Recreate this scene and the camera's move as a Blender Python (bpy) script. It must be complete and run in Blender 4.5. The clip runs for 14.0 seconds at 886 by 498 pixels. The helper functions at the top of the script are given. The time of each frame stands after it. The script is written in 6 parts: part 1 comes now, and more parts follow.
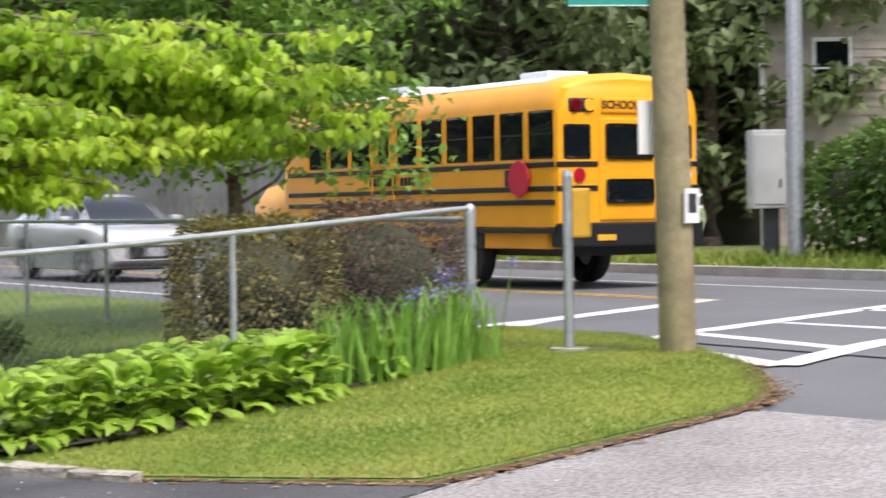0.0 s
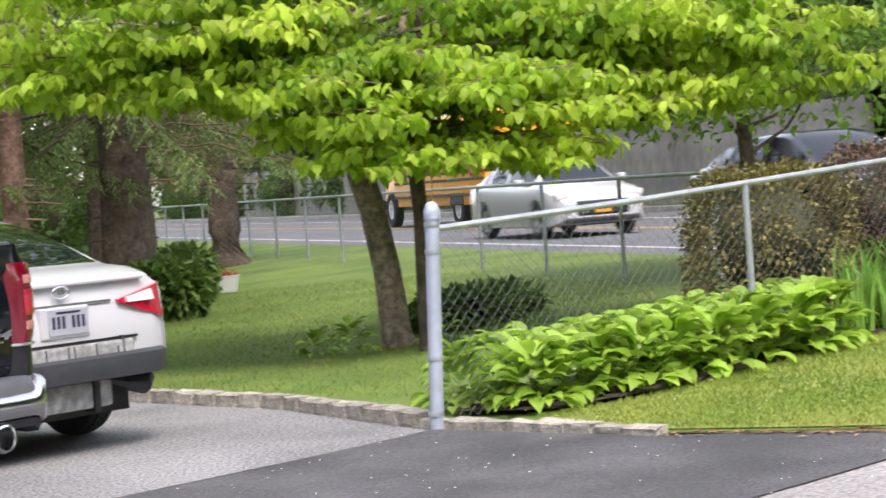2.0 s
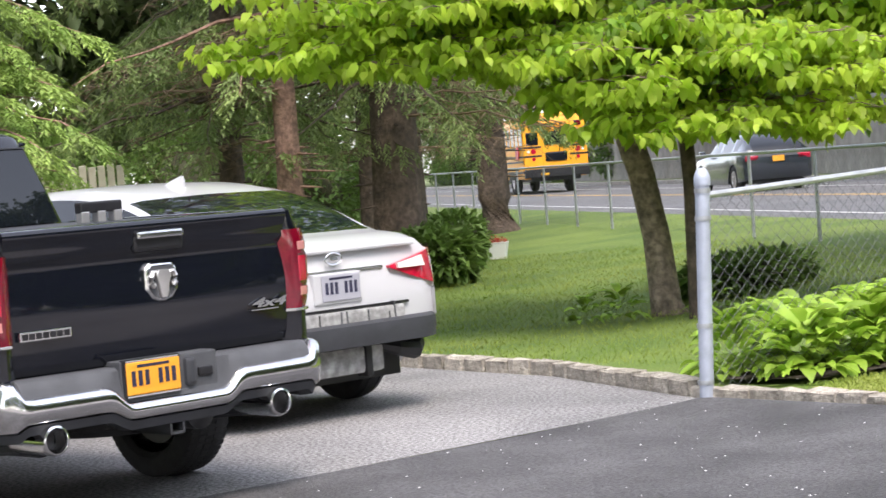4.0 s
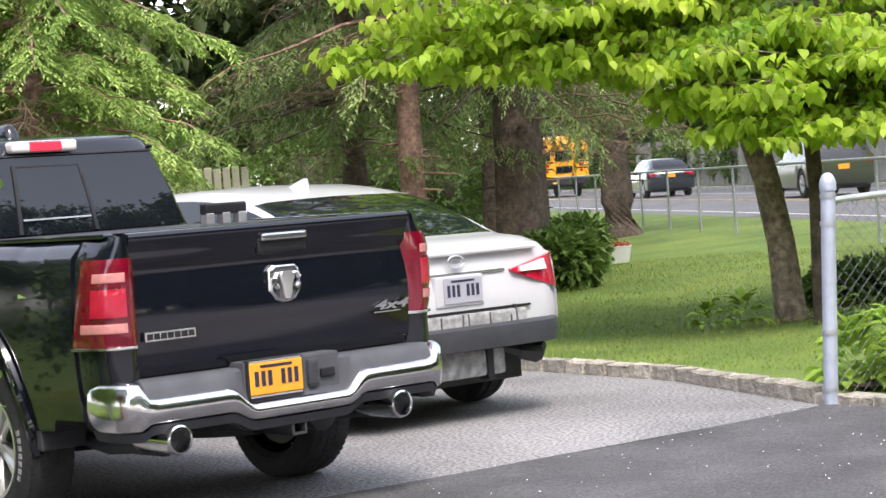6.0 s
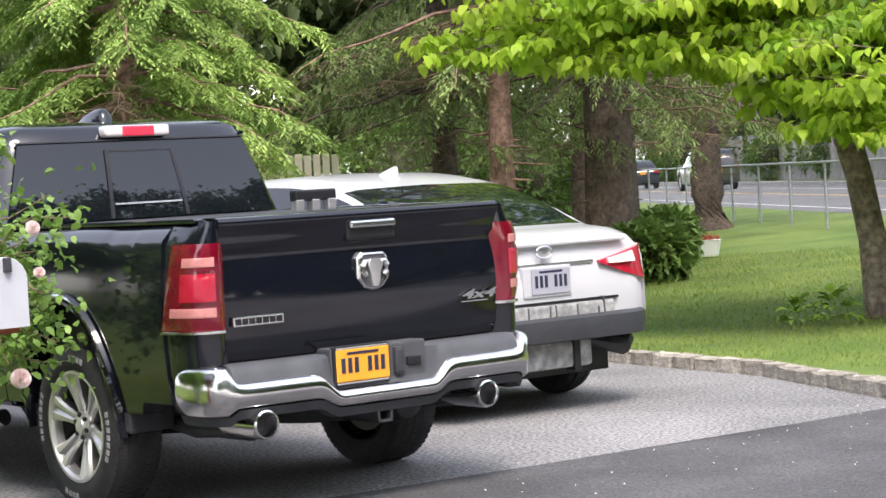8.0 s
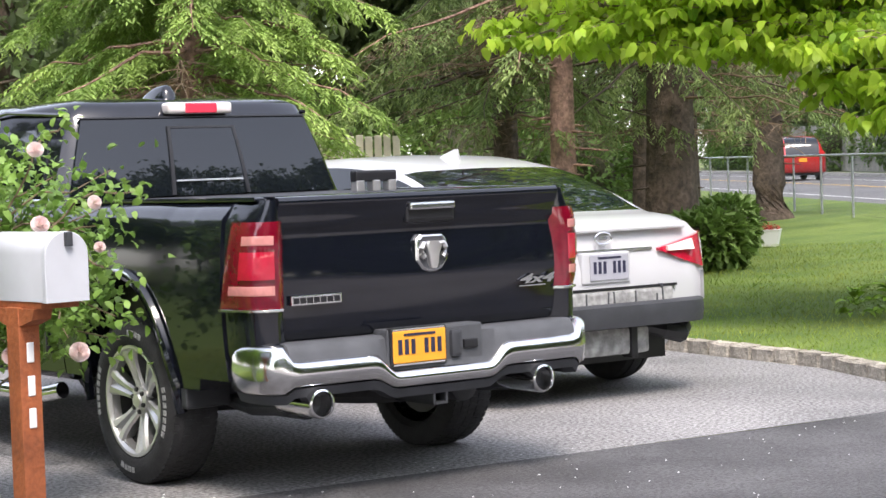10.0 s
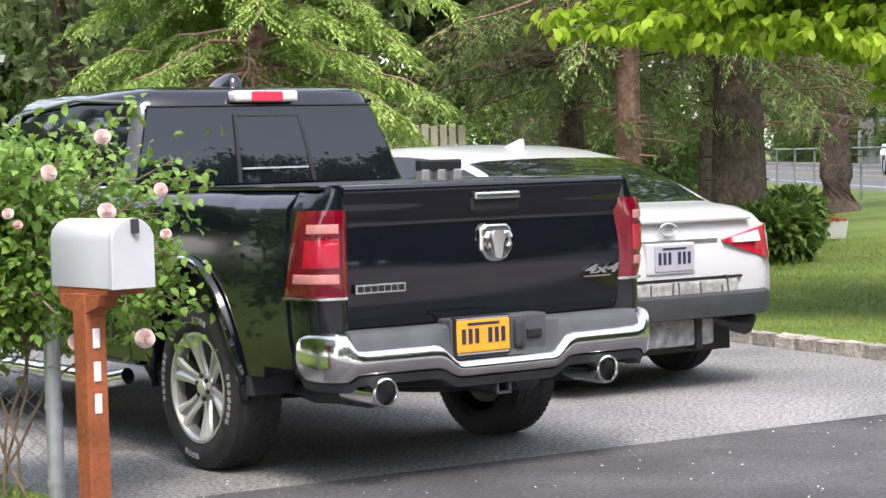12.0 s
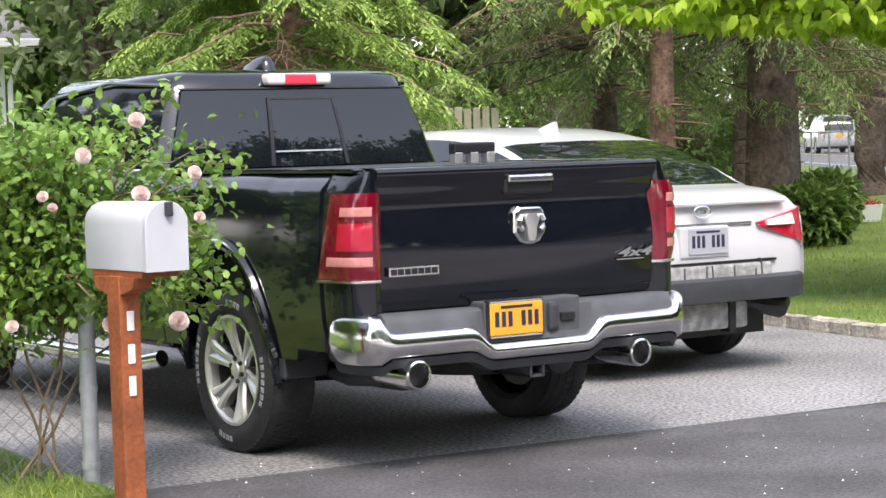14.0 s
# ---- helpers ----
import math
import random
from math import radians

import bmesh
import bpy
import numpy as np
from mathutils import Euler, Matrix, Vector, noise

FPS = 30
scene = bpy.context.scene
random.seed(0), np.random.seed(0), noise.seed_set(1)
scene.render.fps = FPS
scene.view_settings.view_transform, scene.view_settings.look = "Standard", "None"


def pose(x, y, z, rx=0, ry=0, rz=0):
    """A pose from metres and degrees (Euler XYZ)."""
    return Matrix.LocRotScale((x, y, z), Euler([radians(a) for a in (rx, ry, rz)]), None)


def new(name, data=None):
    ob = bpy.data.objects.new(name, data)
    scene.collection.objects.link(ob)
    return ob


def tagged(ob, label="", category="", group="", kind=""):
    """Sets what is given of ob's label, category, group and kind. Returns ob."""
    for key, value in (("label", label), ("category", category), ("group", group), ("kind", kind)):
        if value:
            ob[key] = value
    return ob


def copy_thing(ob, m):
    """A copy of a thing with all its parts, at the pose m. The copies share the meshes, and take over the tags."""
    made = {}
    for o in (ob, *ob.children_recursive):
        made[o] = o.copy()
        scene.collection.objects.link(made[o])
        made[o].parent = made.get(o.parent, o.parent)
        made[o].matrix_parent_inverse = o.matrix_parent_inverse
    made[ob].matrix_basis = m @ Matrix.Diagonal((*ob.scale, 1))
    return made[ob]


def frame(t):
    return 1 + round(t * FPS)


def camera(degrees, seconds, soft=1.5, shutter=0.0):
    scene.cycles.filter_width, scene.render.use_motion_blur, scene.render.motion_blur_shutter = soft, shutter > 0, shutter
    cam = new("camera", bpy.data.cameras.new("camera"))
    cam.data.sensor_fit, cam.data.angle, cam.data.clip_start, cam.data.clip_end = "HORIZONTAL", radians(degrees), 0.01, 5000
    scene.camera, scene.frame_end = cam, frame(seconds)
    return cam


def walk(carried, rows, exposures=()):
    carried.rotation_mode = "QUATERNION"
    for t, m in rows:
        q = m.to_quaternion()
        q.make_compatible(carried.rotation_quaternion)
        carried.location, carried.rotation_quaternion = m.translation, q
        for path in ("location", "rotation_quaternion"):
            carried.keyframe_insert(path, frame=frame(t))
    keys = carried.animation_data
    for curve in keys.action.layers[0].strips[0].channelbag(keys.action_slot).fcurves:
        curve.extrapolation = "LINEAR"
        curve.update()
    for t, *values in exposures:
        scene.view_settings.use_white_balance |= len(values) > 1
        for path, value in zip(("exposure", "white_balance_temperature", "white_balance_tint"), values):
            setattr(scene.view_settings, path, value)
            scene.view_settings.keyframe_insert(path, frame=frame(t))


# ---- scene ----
cam = camera(24.31, 14.0, shutter=0.4)
TURNS = [
    (0.0, -64.475, -1.156, 0.864),
    (0.5, -60.498, -1.310, 1.935),
    (1.0, -56.735, -1.409, 3.027),
    (1.5, -53.075, -1.755, 3.983),
    (2.0, -50.290, -1.844, 4.253),
    (2.5, -48.145, -1.966, 4.447),
    (3.0, -46.118, -2.110, 4.525),
    (3.5, -44.321, -2.187, 4.520),
    (4.0, -42.785, -2.202, 4.434),
    (6.5, -38.741, -1.829, 3.982),
    (7.0, -38.062, -1.877, 3.748),
    (7.5, -37.414, -1.948, 3.471),
    (8.0, -36.863, -1.986, 3.240),
    (10.5, -34.721, -2.476, 1.763),
    (11.0, -34.219, -2.543, 1.632),
    (11.5, -33.734, -2.575, 1.593),
    (12.0, -33.357, -2.615, 1.621),
    (12.5, -33.068, -2.697, 1.587),
    (13.0, -32.827, -2.809, 1.596),
    (13.5, -32.606, -2.948, 1.611),
    (14.0, -32.429, -3.064, 1.646),
]
# the camera opens up as it turns from the bright road to the shaded drive
EXPOSURES = [(t, e, 6500, 15) for t, e in ((0.0, 1.62), (1.0, 1.74), (2.5, 1.8), (4.0, 1.88), (8.0, 1.95), (14.0, 1.95))]
EYE = (-5.552, -9.187, 1.53)
walk(cam, [(t, pose(*EYE, 90 + pitch, roll, yaw)) for t, yaw, pitch, roll in TURNS], exposures=EXPOSURES)

# ---- light: a bright overcast sky with a veiled sun ----
world = bpy.data.worlds.new("overcast_sky")
scene.world = world
world.use_nodes = True
wn = world.node_tree.nodes
sky = wn.new("ShaderNodeTexSky")
sky.sky_type = "NISHITA"
sky.sun_disc = False
sky.sun_elevation, sky.sun_rotation = radians(58), radians(200)
sky.air_density, sky.dust_density, sky.ozone_density = 1.0, 1.0, 1.0
hsv = wn.new("ShaderNodeHueSaturation")
hsv.inputs["Saturation"].default_value = 0.42
world.node_tree.links.new(sky.outputs[0], hsv.inputs["Color"])
world.node_tree.links.new(hsv.outputs[0], wn["Background"].inputs["Color"])
wn["Background"].inputs["Strength"].default_value = 0.15
sun = new("sun", bpy.data.lights.new("sun", "SUN"))
sun.data.energy, sun.data.angle, sun.data.color = 1.15, radians(20), (1.0, 0.93, 0.83)
sun.matrix_world = pose(0, 0, 40, 32, 0, -25)


# ---- materials ----
def mat(name, rgb, rough=0.7, metal=0.0, vary=0.15, scale=8.0, bump=0.0, bscale=60.0, rgb2=None, coat=0.0, spots=0.0, obj_vary=0.0, island=0.0, trans=0.0):
    m = bpy.data.materials.new(name)
    m.use_nodes = True
    nt = m.node_tree
    b = nt.nodes["Principled BSDF"]
    b.inputs["Roughness"].default_value, b.inputs["Metallic"].default_value = rough, metal
    b.inputs["Coat Weight"].default_value = coat
    co = nt.nodes.new("ShaderNodeTexCoord")
    n1 = nt.nodes.new("ShaderNodeTexNoise")
    n1.inputs["Scale"].default_value, n1.inputs["Detail"].default_value = scale, 6.0
    nt.links.new(co.outputs["Object"], n1.inputs["Vector"])
    ramp = nt.nodes.new("ShaderNodeMix")
    ramp.data_type = "RGBA"
    c2 = rgb2 or tuple(min(1, c * (1 + vary)) for c in rgb)
    c1 = rgb if rgb2 else tuple(c * (1 - vary) for c in rgb)
    ramp.inputs["A"].default_value, ramp.inputs["B"].default_value = (*c1, 1), (*c2, 1)
    mr = nt.nodes.new("ShaderNodeMapRange")
    mr.inputs["From Min"].default_value, mr.inputs["From Max"].default_value = 0.35, 0.65
    nt.links.new(n1.outputs["Fac"], mr.inputs["Value"])
    nt.links.new(mr.outputs["Result"], ramp.inputs["Factor"])
    out = ramp.outputs["Result"]
    n2 = nt.nodes.new("ShaderNodeTexNoise")
    n2.inputs["Scale"].default_value, n2.inputs["Detail"].default_value = bscale, 4.0
    nt.links.new(co.outputs["Object"], n2.inputs["Vector"])
    if spots:
        mx = nt.nodes.new("ShaderNodeMix")
        mx.data_type, mx.blend_type = "RGBA", "MULTIPLY"
        mx.inputs["Factor"].default_value = spots
        mr2 = nt.nodes.new("ShaderNodeMapRange")
        mr2.inputs["From Min"].default_value, mr2.inputs["From Max"].default_value = 0.38, 0.62
        mr2.inputs["To Min"].default_value, mr2.inputs["To Max"].default_value = 0.35, 1.3
        nt.links.new(n2.outputs["Fac"], mr2.inputs["Value"])
        nt.links.new(out, mx.inputs["A"])
        nt.links.new(mr2.outputs["Result"], mx.inputs["B"])
        out = mx.outputs["Result"]
    if obj_vary or island:
        h = nt.nodes.new("ShaderNodeHueSaturation")
        src = nt.nodes.new("ShaderNodeObjectInfo") if obj_vary else nt.nodes.new("ShaderNodeNewGeometry")
        k = obj_vary or island
        mr3 = nt.nodes.new("ShaderNodeMapRange")
        mr3.inputs["To Min"].default_value, mr3.inputs["To Max"].default_value = 1 - k, 1 + k
        nt.links.new(src.outputs["Random" if obj_vary else "Random Per Island"], mr3.inputs["Value"])
        nt.links.new(mr3.outputs["Result"], h.inputs["Value"])
        nt.links.new(out, h.inputs["Color"])
        out = h.outputs["Color"]
    nt.links.new(out, b.inputs["Base Color"])
    if bump:
        bp = nt.nodes.new("ShaderNodeBump")
        bp.inputs["Strength"].default_value, bp.inputs["Distance"].default_value = bump, 0.02
        nt.links.new(n2.outputs["Fac"], bp.inputs["Height"])
        nt.links.new(bp.outputs["Normal"], b.inputs["Normal"])
    if trans:
        tl = nt.nodes.new("ShaderNodeBsdfTranslucent")
        nt.links.new(out, tl.inputs["Color"])
        ms = nt.nodes.new("ShaderNodeMixShader")
        ms.inputs["Fac"].default_value = trans
        nt.links.new(b.outputs[0], ms.inputs[1])
        nt.links.new(tl.outputs[0], ms.inputs[2])
        nt.links.new(ms.outputs[0], nt.nodes["Material Output"].inputs["Surface"])
    return m


def glow(name, rgb, strength):
    m = mat(name, rgb, 0.3)
    b = m.node_tree.nodes["Principled BSDF"]
    b.inputs["Emission Color"].default_value, b.inputs["Emission Strength"].default_value = (*rgb, 1), strength
    return m


M_LAWN = mat("lawn_grass", (0.085, 0.145, 0.02), 0.9, vary=0.3, scale=0.7, bump=0.8, bscale=40, rgb2=(0.15, 0.21, 0.035), spots=0.35)
M_VERGE = mat("dry_verge_grass", (0.19, 0.26, 0.035), 0.9, scale=0.9, bump=0.5, bscale=60, rgb2=(0.31, 0.33, 0.08), spots=0.18)
M_BLADE = mat("grass_blade", (0.17, 0.27, 0.03), 0.7, scale=0.8, rgb2=(0.35, 0.39, 0.08), island=0.35, trans=0.35)
M_FIELD = mat("wild_ground", (0.08, 0.12, 0.025), 0.95, scale=0.6, bump=0.8, bscale=8, rgb2=(0.16, 0.18, 0.05), spots=0.4)
M_ASPHALT_NEW = mat("fresh_black_asphalt", (0.088, 0.085, 0.088), 0.8, vary=0.3, scale=1.2, bump=0.8, bscale=60, spots=0.7)
M_ASPHALT_OLD = mat("worn_grey_asphalt", (0.2, 0.195, 0.195), 0.9, scale=0.6, bump=1.0, bscale=42, rgb2=(0.32, 0.31, 0.305), spots=0.85)
M_STREET_OLD = mat("gravelly_old_asphalt", (0.27, 0.25, 0.24), 0.95, scale=0.8, bump=1.0, bscale=35, rgb2=(0.36, 0.34, 0.33), spots=0.55)
M_ROAD = mat("road_asphalt", (0.11, 0.112, 0.118), 0.85, scale=0.35, bump=0.4, bscale=60, rgb2=(0.15, 0.15, 0.155), spots=0.25)
M_PAINT_W = mat("white_road_paint", (0.62, 0.62, 0.6), 0.7, vary=0.15, scale=3, spots=0.25, bscale=25)
M_PAINT_Y = mat("yellow_road_paint", (0.6, 0.36, 0.06), 0.7, vary=0.2, scale=3, spots=0.3, bscale=25)
M_CONC = mat("kerb_concrete", (0.42, 0.4, 0.36), 0.9, vary=0.2, scale=1.5, bump=0.5, bscale=40, spots=0.25)
M_BLOCK = mat("granite_block", (0.4, 0.36, 0.3), 0.9, vary=0.25, scale=9, bump=0.8, bscale=60, spots=0.4, obj_vary=0.25)
M_SOIL = mat("dark_mulch", (0.035, 0.024, 0.016), 1.0, vary=0.4, scale=20, bump=1.0, bscale=50)
# dark fill for shrubs: the shade between leaves is in this colour
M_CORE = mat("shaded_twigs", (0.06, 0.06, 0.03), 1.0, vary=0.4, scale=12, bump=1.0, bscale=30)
M_GALV = mat("galvanised_steel", (0.42, 0.44, 0.46), 0.5, 0.6, vary=0.12, scale=14, bump=0.1, bscale=80)
M_POSTPAINT = mat("silver_painted_post", (0.42, 0.46, 0.54), 0.5, 0.3, vary=0.1, scale=10, bump=0.1)
M_WIRE = mat("chain_link_wire", (0.12, 0.125, 0.13), 0.6, 0.4, vary=0.1)
M_BARK = mat("brown_bark", (0.27, 0.205, 0.155), 0.95, vary=0.4, scale=9, bump=1.0, bscale=22, spots=0.5)
M_BARK_RED = mat("reddish_spruce_bark", (0.3, 0.18, 0.135), 0.95, vary=0.35, scale=9, bump=1.0, bscale=22, spots=0.5)
M_BARK_D = mat("dark_trunk_bark", (0.1, 0.073, 0.054), 0.95, vary=0.35, scale=6, bump=1.0, bscale=18, spots=0.5)
M_POLE = mat("weathered_pole_wood", (0.27, 0.225, 0.13), 0.9, vary=0.2, scale=2.5, bump=0.25, bscale=14, spots=0.2)
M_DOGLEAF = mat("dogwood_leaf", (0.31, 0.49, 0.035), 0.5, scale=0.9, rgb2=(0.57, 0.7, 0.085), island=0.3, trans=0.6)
# darker copy of the dogwood leaf: shade within the crown, put into the colour
M_DOGLEAF_D = mat("shaded_dogwood_leaf", (0.15, 0.3, 0.03), 0.5, scale=0.9, rgb2=(0.34, 0.52, 0.06), island=0.3, trans=0.55)
M_LEAF = mat("mid_green_leaf", (0.09, 0.17, 0.03), 0.6, scale=0.35, rgb2=(0.17, 0.26, 0.06), island=0.35, trans=0.35)
M_LEAF_F = mat("fresh_tree_leaf", (0.14, 0.27, 0.035), 0.6, scale=0.5, rgb2=(0.27, 0.42, 0.07), island=0.35, trans=0.4)
M_LEAF_D = mat("dark_wood_leaf", (0.11, 0.155, 0.06), 0.65, scale=0.25, rgb2=(0.21, 0.26, 0.11), island=0.4, trans=0.4)
M_NEEDLE = mat("spruce_needle", (0.13, 0.195, 0.06), 0.7, scale=0.6, rgb2=(0.25, 0.32, 0.1), island=0.35, trans=0.3)
M_NEEDLE_L = mat("light_spruce_needle", (0.18, 0.29, 0.06), 0.7, scale=1.6, rgb2=(0.37, 0.5, 0.13), island=0.3, trans=0.35)
M_TWIG = mat("dead_twig", (0.2, 0.14, 0.09), 0.9, vary=0.3)
M_HOSTA = mat("hosta_leaf", (0.24, 0.42, 0.03), 0.42, scale=2.0, rgb2=(0.5, 0.62, 0.12), obj_vary=0.3, trans=0.4)
M_IRIS = mat("iris_blade", (0.18, 0.36, 0.05), 0.5, scale=3.0, rgb2=(0.3, 0.5, 0.09), obj_vary=0.25, trans=0.35)
M_IRISFL = mat("violet_petal", (0.22, 0.2, 0.5), 0.6, vary=0.3, scale=20, trans=0.3)
M_HEDGE = mat("bronze_hedge_leaf", (0.15, 0.13, 0.035), 0.6, scale=1.2, rgb2=(0.3, 0.26, 0.07), island=0.5, trans=0.25)
M_HEDGE_R = mat("dull_red_hedge_leaf", (0.12, 0.06, 0.045), 0.6, scale=1.5, rgb2=(0.24, 0.17, 0.1), island=0.5, trans=0.25)
M_ROSELEAF = mat("rose_leaf", (0.14, 0.26, 0.045), 0.5, scale=3, rgb2=(0.26, 0.4, 0.08), island=0.3, trans=0.35)
M_ROSE = mat("pale_pink_petal", (0.82, 0.6, 0.58), 0.6, scale=12, rgb2=(0.88, 0.78, 0.74), trans=0.3)
M_BLACKCAR = mat("black_car_paint", (0.005, 0.006, 0.01), 0.09, 0.0, vary=0.1, coat=0.3)
M_WHITECAR = mat("white_car_paint", (0.52, 0.52, 0.53), 0.3, 0.0, vary=0.03, scale=1, coat=0.8)
M_CHROME = mat("chrome", (0.72, 0.72, 0.72), 0.14, 1.0, vary=0.05)
M_ALLOY = mat("grey_alloy", (0.62, 0.61, 0.6), 0.32, 0.8, vary=0.08)
M_TYRE = mat("tyre_rubber", (0.022, 0.022, 0.023), 0.8, vary=0.25, scale=15, bump=0.3, bscale=80)
M_PLASTIC = mat("dark_grey_plastic", (0.035, 0.037, 0.042), 0.55, vary=0.15, bump=0.1, bscale=200)
M_PAD = mat("grey_step_pad", (0.065, 0.068, 0.075), 0.6, vary=0.12, bump=0.15, bscale=150)
M_GLASS_D = mat("tinted_car_glass", (0.006, 0.008, 0.011), 0.02, 0.0, vary=0.02, coat=0.0)
M_REDLENS = mat("red_lens", (0.14, 0.0015, 0.012), 0.12, vary=0.15, scale=25, coat=1.0)
M_REDBRIGHT = mat("bright_red_lens", (0.42, 0.006, 0.03), 0.15, vary=0.1, scale=20, coat=1.0)
M_CLEARLENS = mat("clear_lens", (0.75, 0.68, 0.66), 0.12, vary=0.08, coat=1.0)
M_REDDEEP = mat("dark_red_lens_edge", (0.1, 0.002, 0.008), 0.15, vary=0.1, coat=1.0)
M_REDLIT = mat("pale_red_lens", (0.75, 0.05, 0.09), 0.2, vary=0.08, coat=0.8)
M_TYRELETTER = mat("worn_white_rubber", (0.3, 0.3, 0.3), 0.8, vary=0.4, scale=60)
# darkened alloy: the shade behind the spokes is put into the barrel's colour
M_ALLOYDARK = mat("shaded_grey_alloy", (0.1, 0.1, 0.1), 0.45, 0.6, vary=0.15)
M_PINKLENS = mat("pinkish_reverse_lens", (0.55, 0.22, 0.2), 0.15, vary=0.1, scale=30, coat=1.0)
M_PLATE_Y = mat("orange_plate", (0.82, 0.36, 0.03), 0.45, vary=0.04)
M_PLATE_W = mat("white_plate", (0.36, 0.36, 0.4), 0.45, vary=0.04)
M_INK = mat("dark_ink", (0.02, 0.02, 0.05), 0.6)
M_WHITE = mat("white_paint", (0.75, 0.75, 0.74), 0.5, vary=0.04, scale=4, bump=0.05)
M_GREYBARE = mat("scuffed_bare_bumper", (0.3, 0.3, 0.29), 0.7, vary=0.3, scale=14, spots=0.3, bscale=30)
M_BUS = mat("school_bus_yellow", (0.84, 0.36, 0.01), 0.45, vary=0.05, scale=1.5, coat=0.1)
M_BUSBLACK = mat("bus_black", (0.012, 0.012, 0.014), 0.45, vary=0.2)
M_BUSROOF = mat("bus_white_roof", (0.72, 0.73, 0.74), 0.5, vary=0.05)
M_RED = mat("stop_red", (0.6, 0.02, 0.05), 0.4, vary=0.08)
M_MAILPOST = mat("red_brown_stained_wood", (0.3, 0.085, 0.028), 0.7, vary=0.25, scale=4, bump=0.3, bscale=40, spots=0.25)
M_MAILBOX = mat("white_enamel", (0.5, 0.51, 0.54), 0.4, vary=0.04, scale=5)
M_BLUE = mat("blue_sign", (0.03, 0.12, 0.5), 0.4, vary=0.05)
M_TEAL = mat("teal_sign", (0.02, 0.28, 0.22), 0.4, vary=0.05)
M_SIGNALY = mat("signal_yellow", (0.78, 0.42, 0.03), 0.45, vary=0.08)
M_CABINET = mat("grey_cabinet_enamel", (0.5, 0.5, 0.48), 0.5, vary=0.1, scale=2)
M_SIDING = mat("tan_wood_siding", (0.36, 0.31, 0.26), 0.8, vary=0.15, scale=3, bump=0.2)
M_SIDING_W = mat("white_siding", (0.7, 0.7, 0.68), 0.7, vary=0.06, scale=3)
M_ROOFING = mat("grey_shingle", (0.17, 0.16, 0.155), 0.9, vary=0.2, scale=10, bump=0.4)
M_CREAM = mat("cream_board_paint", (0.5, 0.46, 0.36), 0.8, vary=0.12, scale=5, bump=0.2, bscale=30)
M_GREYFENCE = mat("grey_board_fence", (0.3, 0.28, 0.25), 0.9, vary=0.2, scale=2, bump=0.3, bscale=30, obj_vary=0.12)
M_TERRA = mat("red_flower", (0.35, 0.05, 0.03), 0.8, vary=0.4, scale=20)
M_DARKPAINT = mat("dark_blue_grey_paint", (0.02, 0.026, 0.035), 0.25, vary=0.05, coat=1.0)
M_OLIVE = mat("olive_paint", (0.05, 0.06, 0.035), 0.35, vary=0.05, coat=0.6)
M_PICKUPRED = mat("red_paint", (0.4, 0.02, 0.02), 0.3, vary=0.05, coat=0.8)


# ---- mesh helpers ----
def put(name, bm, material, parent=None, label="", smooth=False, split=40):
    me = bpy.data.meshes.new(name)
    bm.normal_update()
    if smooth:
        lim = radians(split)
        for fc in bm.faces:
            fc.smooth = True
        for e in bm.edges:
            if len(e.link_faces) == 2 and e.calc_face_angle(0) > lim:
                e.smooth = False
    bm.to_mesh(me)
    bm.free()
    for m in material if isinstance(material, (list, tuple)) else [material]:
        me.materials.append(m)
    ob = new(name, me)
    if parent is not None:
        ob.parent = parent
    if label:
        ob["label"] = label
    return ob


def raw(name, verts, faces, material, parent=None, label="", smooth=False):
    me = bpy.data.meshes.new(name)
    me.from_pydata([tuple(v) for v in verts], [], [tuple(q) for q in faces])
    me.materials.append(material)
    if smooth:
        me.shade_smooth()
    ob = new(name, me)
    if parent is not None:
        ob.parent = parent
    if label:
        ob["label"] = label
    return ob


def thing(name, label, category, at=(0, 0, 0), turn=0.0, group="", kind=""):
    ob = new(name)
    ob.matrix_basis = pose(*at, 0, 0, turn)
    return tagged(ob, label, category, group, kind)


def box(x0, x1, y0, y1, z0, z1, bevel=0.0, seg=2, bm=None, m=None):
    bm = bm or bmesh.new()
    pts = [Vector((x, y, z)) for x in (x0, x1) for y in (y0, y1) for z in (z0, z1)]
    vs = [bm.verts.new(m @ p if m is not None else p) for p in pts]
    for q in ((0, 1, 3, 2), (4, 6, 7, 5), (0, 4, 5, 1), (2, 3, 7, 6), (0, 2, 6, 4), (1, 5, 7, 3)):
        bm.faces.new([vs[k] for k in q])
    if bevel:
        es = list({e for v in vs for e in v.link_edges})
        bmesh.ops.bevel(bm, geom=es, offset=bevel, segments=seg, affect="EDGES", profile=0.6)
    return bm


def cyl(r0, r1, p0, p1, n=16, bm=None, caps=True):
    bm = bm or bmesh.new()
    p0, p1 = Vector(p0), Vector(p1)
    d = p1 - p0
    m = Matrix.Translation((p0 + p1) / 2) @ d.to_track_quat("Z", "Y").to_matrix().to_4x4()
    bmesh.ops.create_cone(bm, segments=n, radius1=r0, radius2=r1, depth=d.length, cap_ends=caps, matrix=m)
    return bm


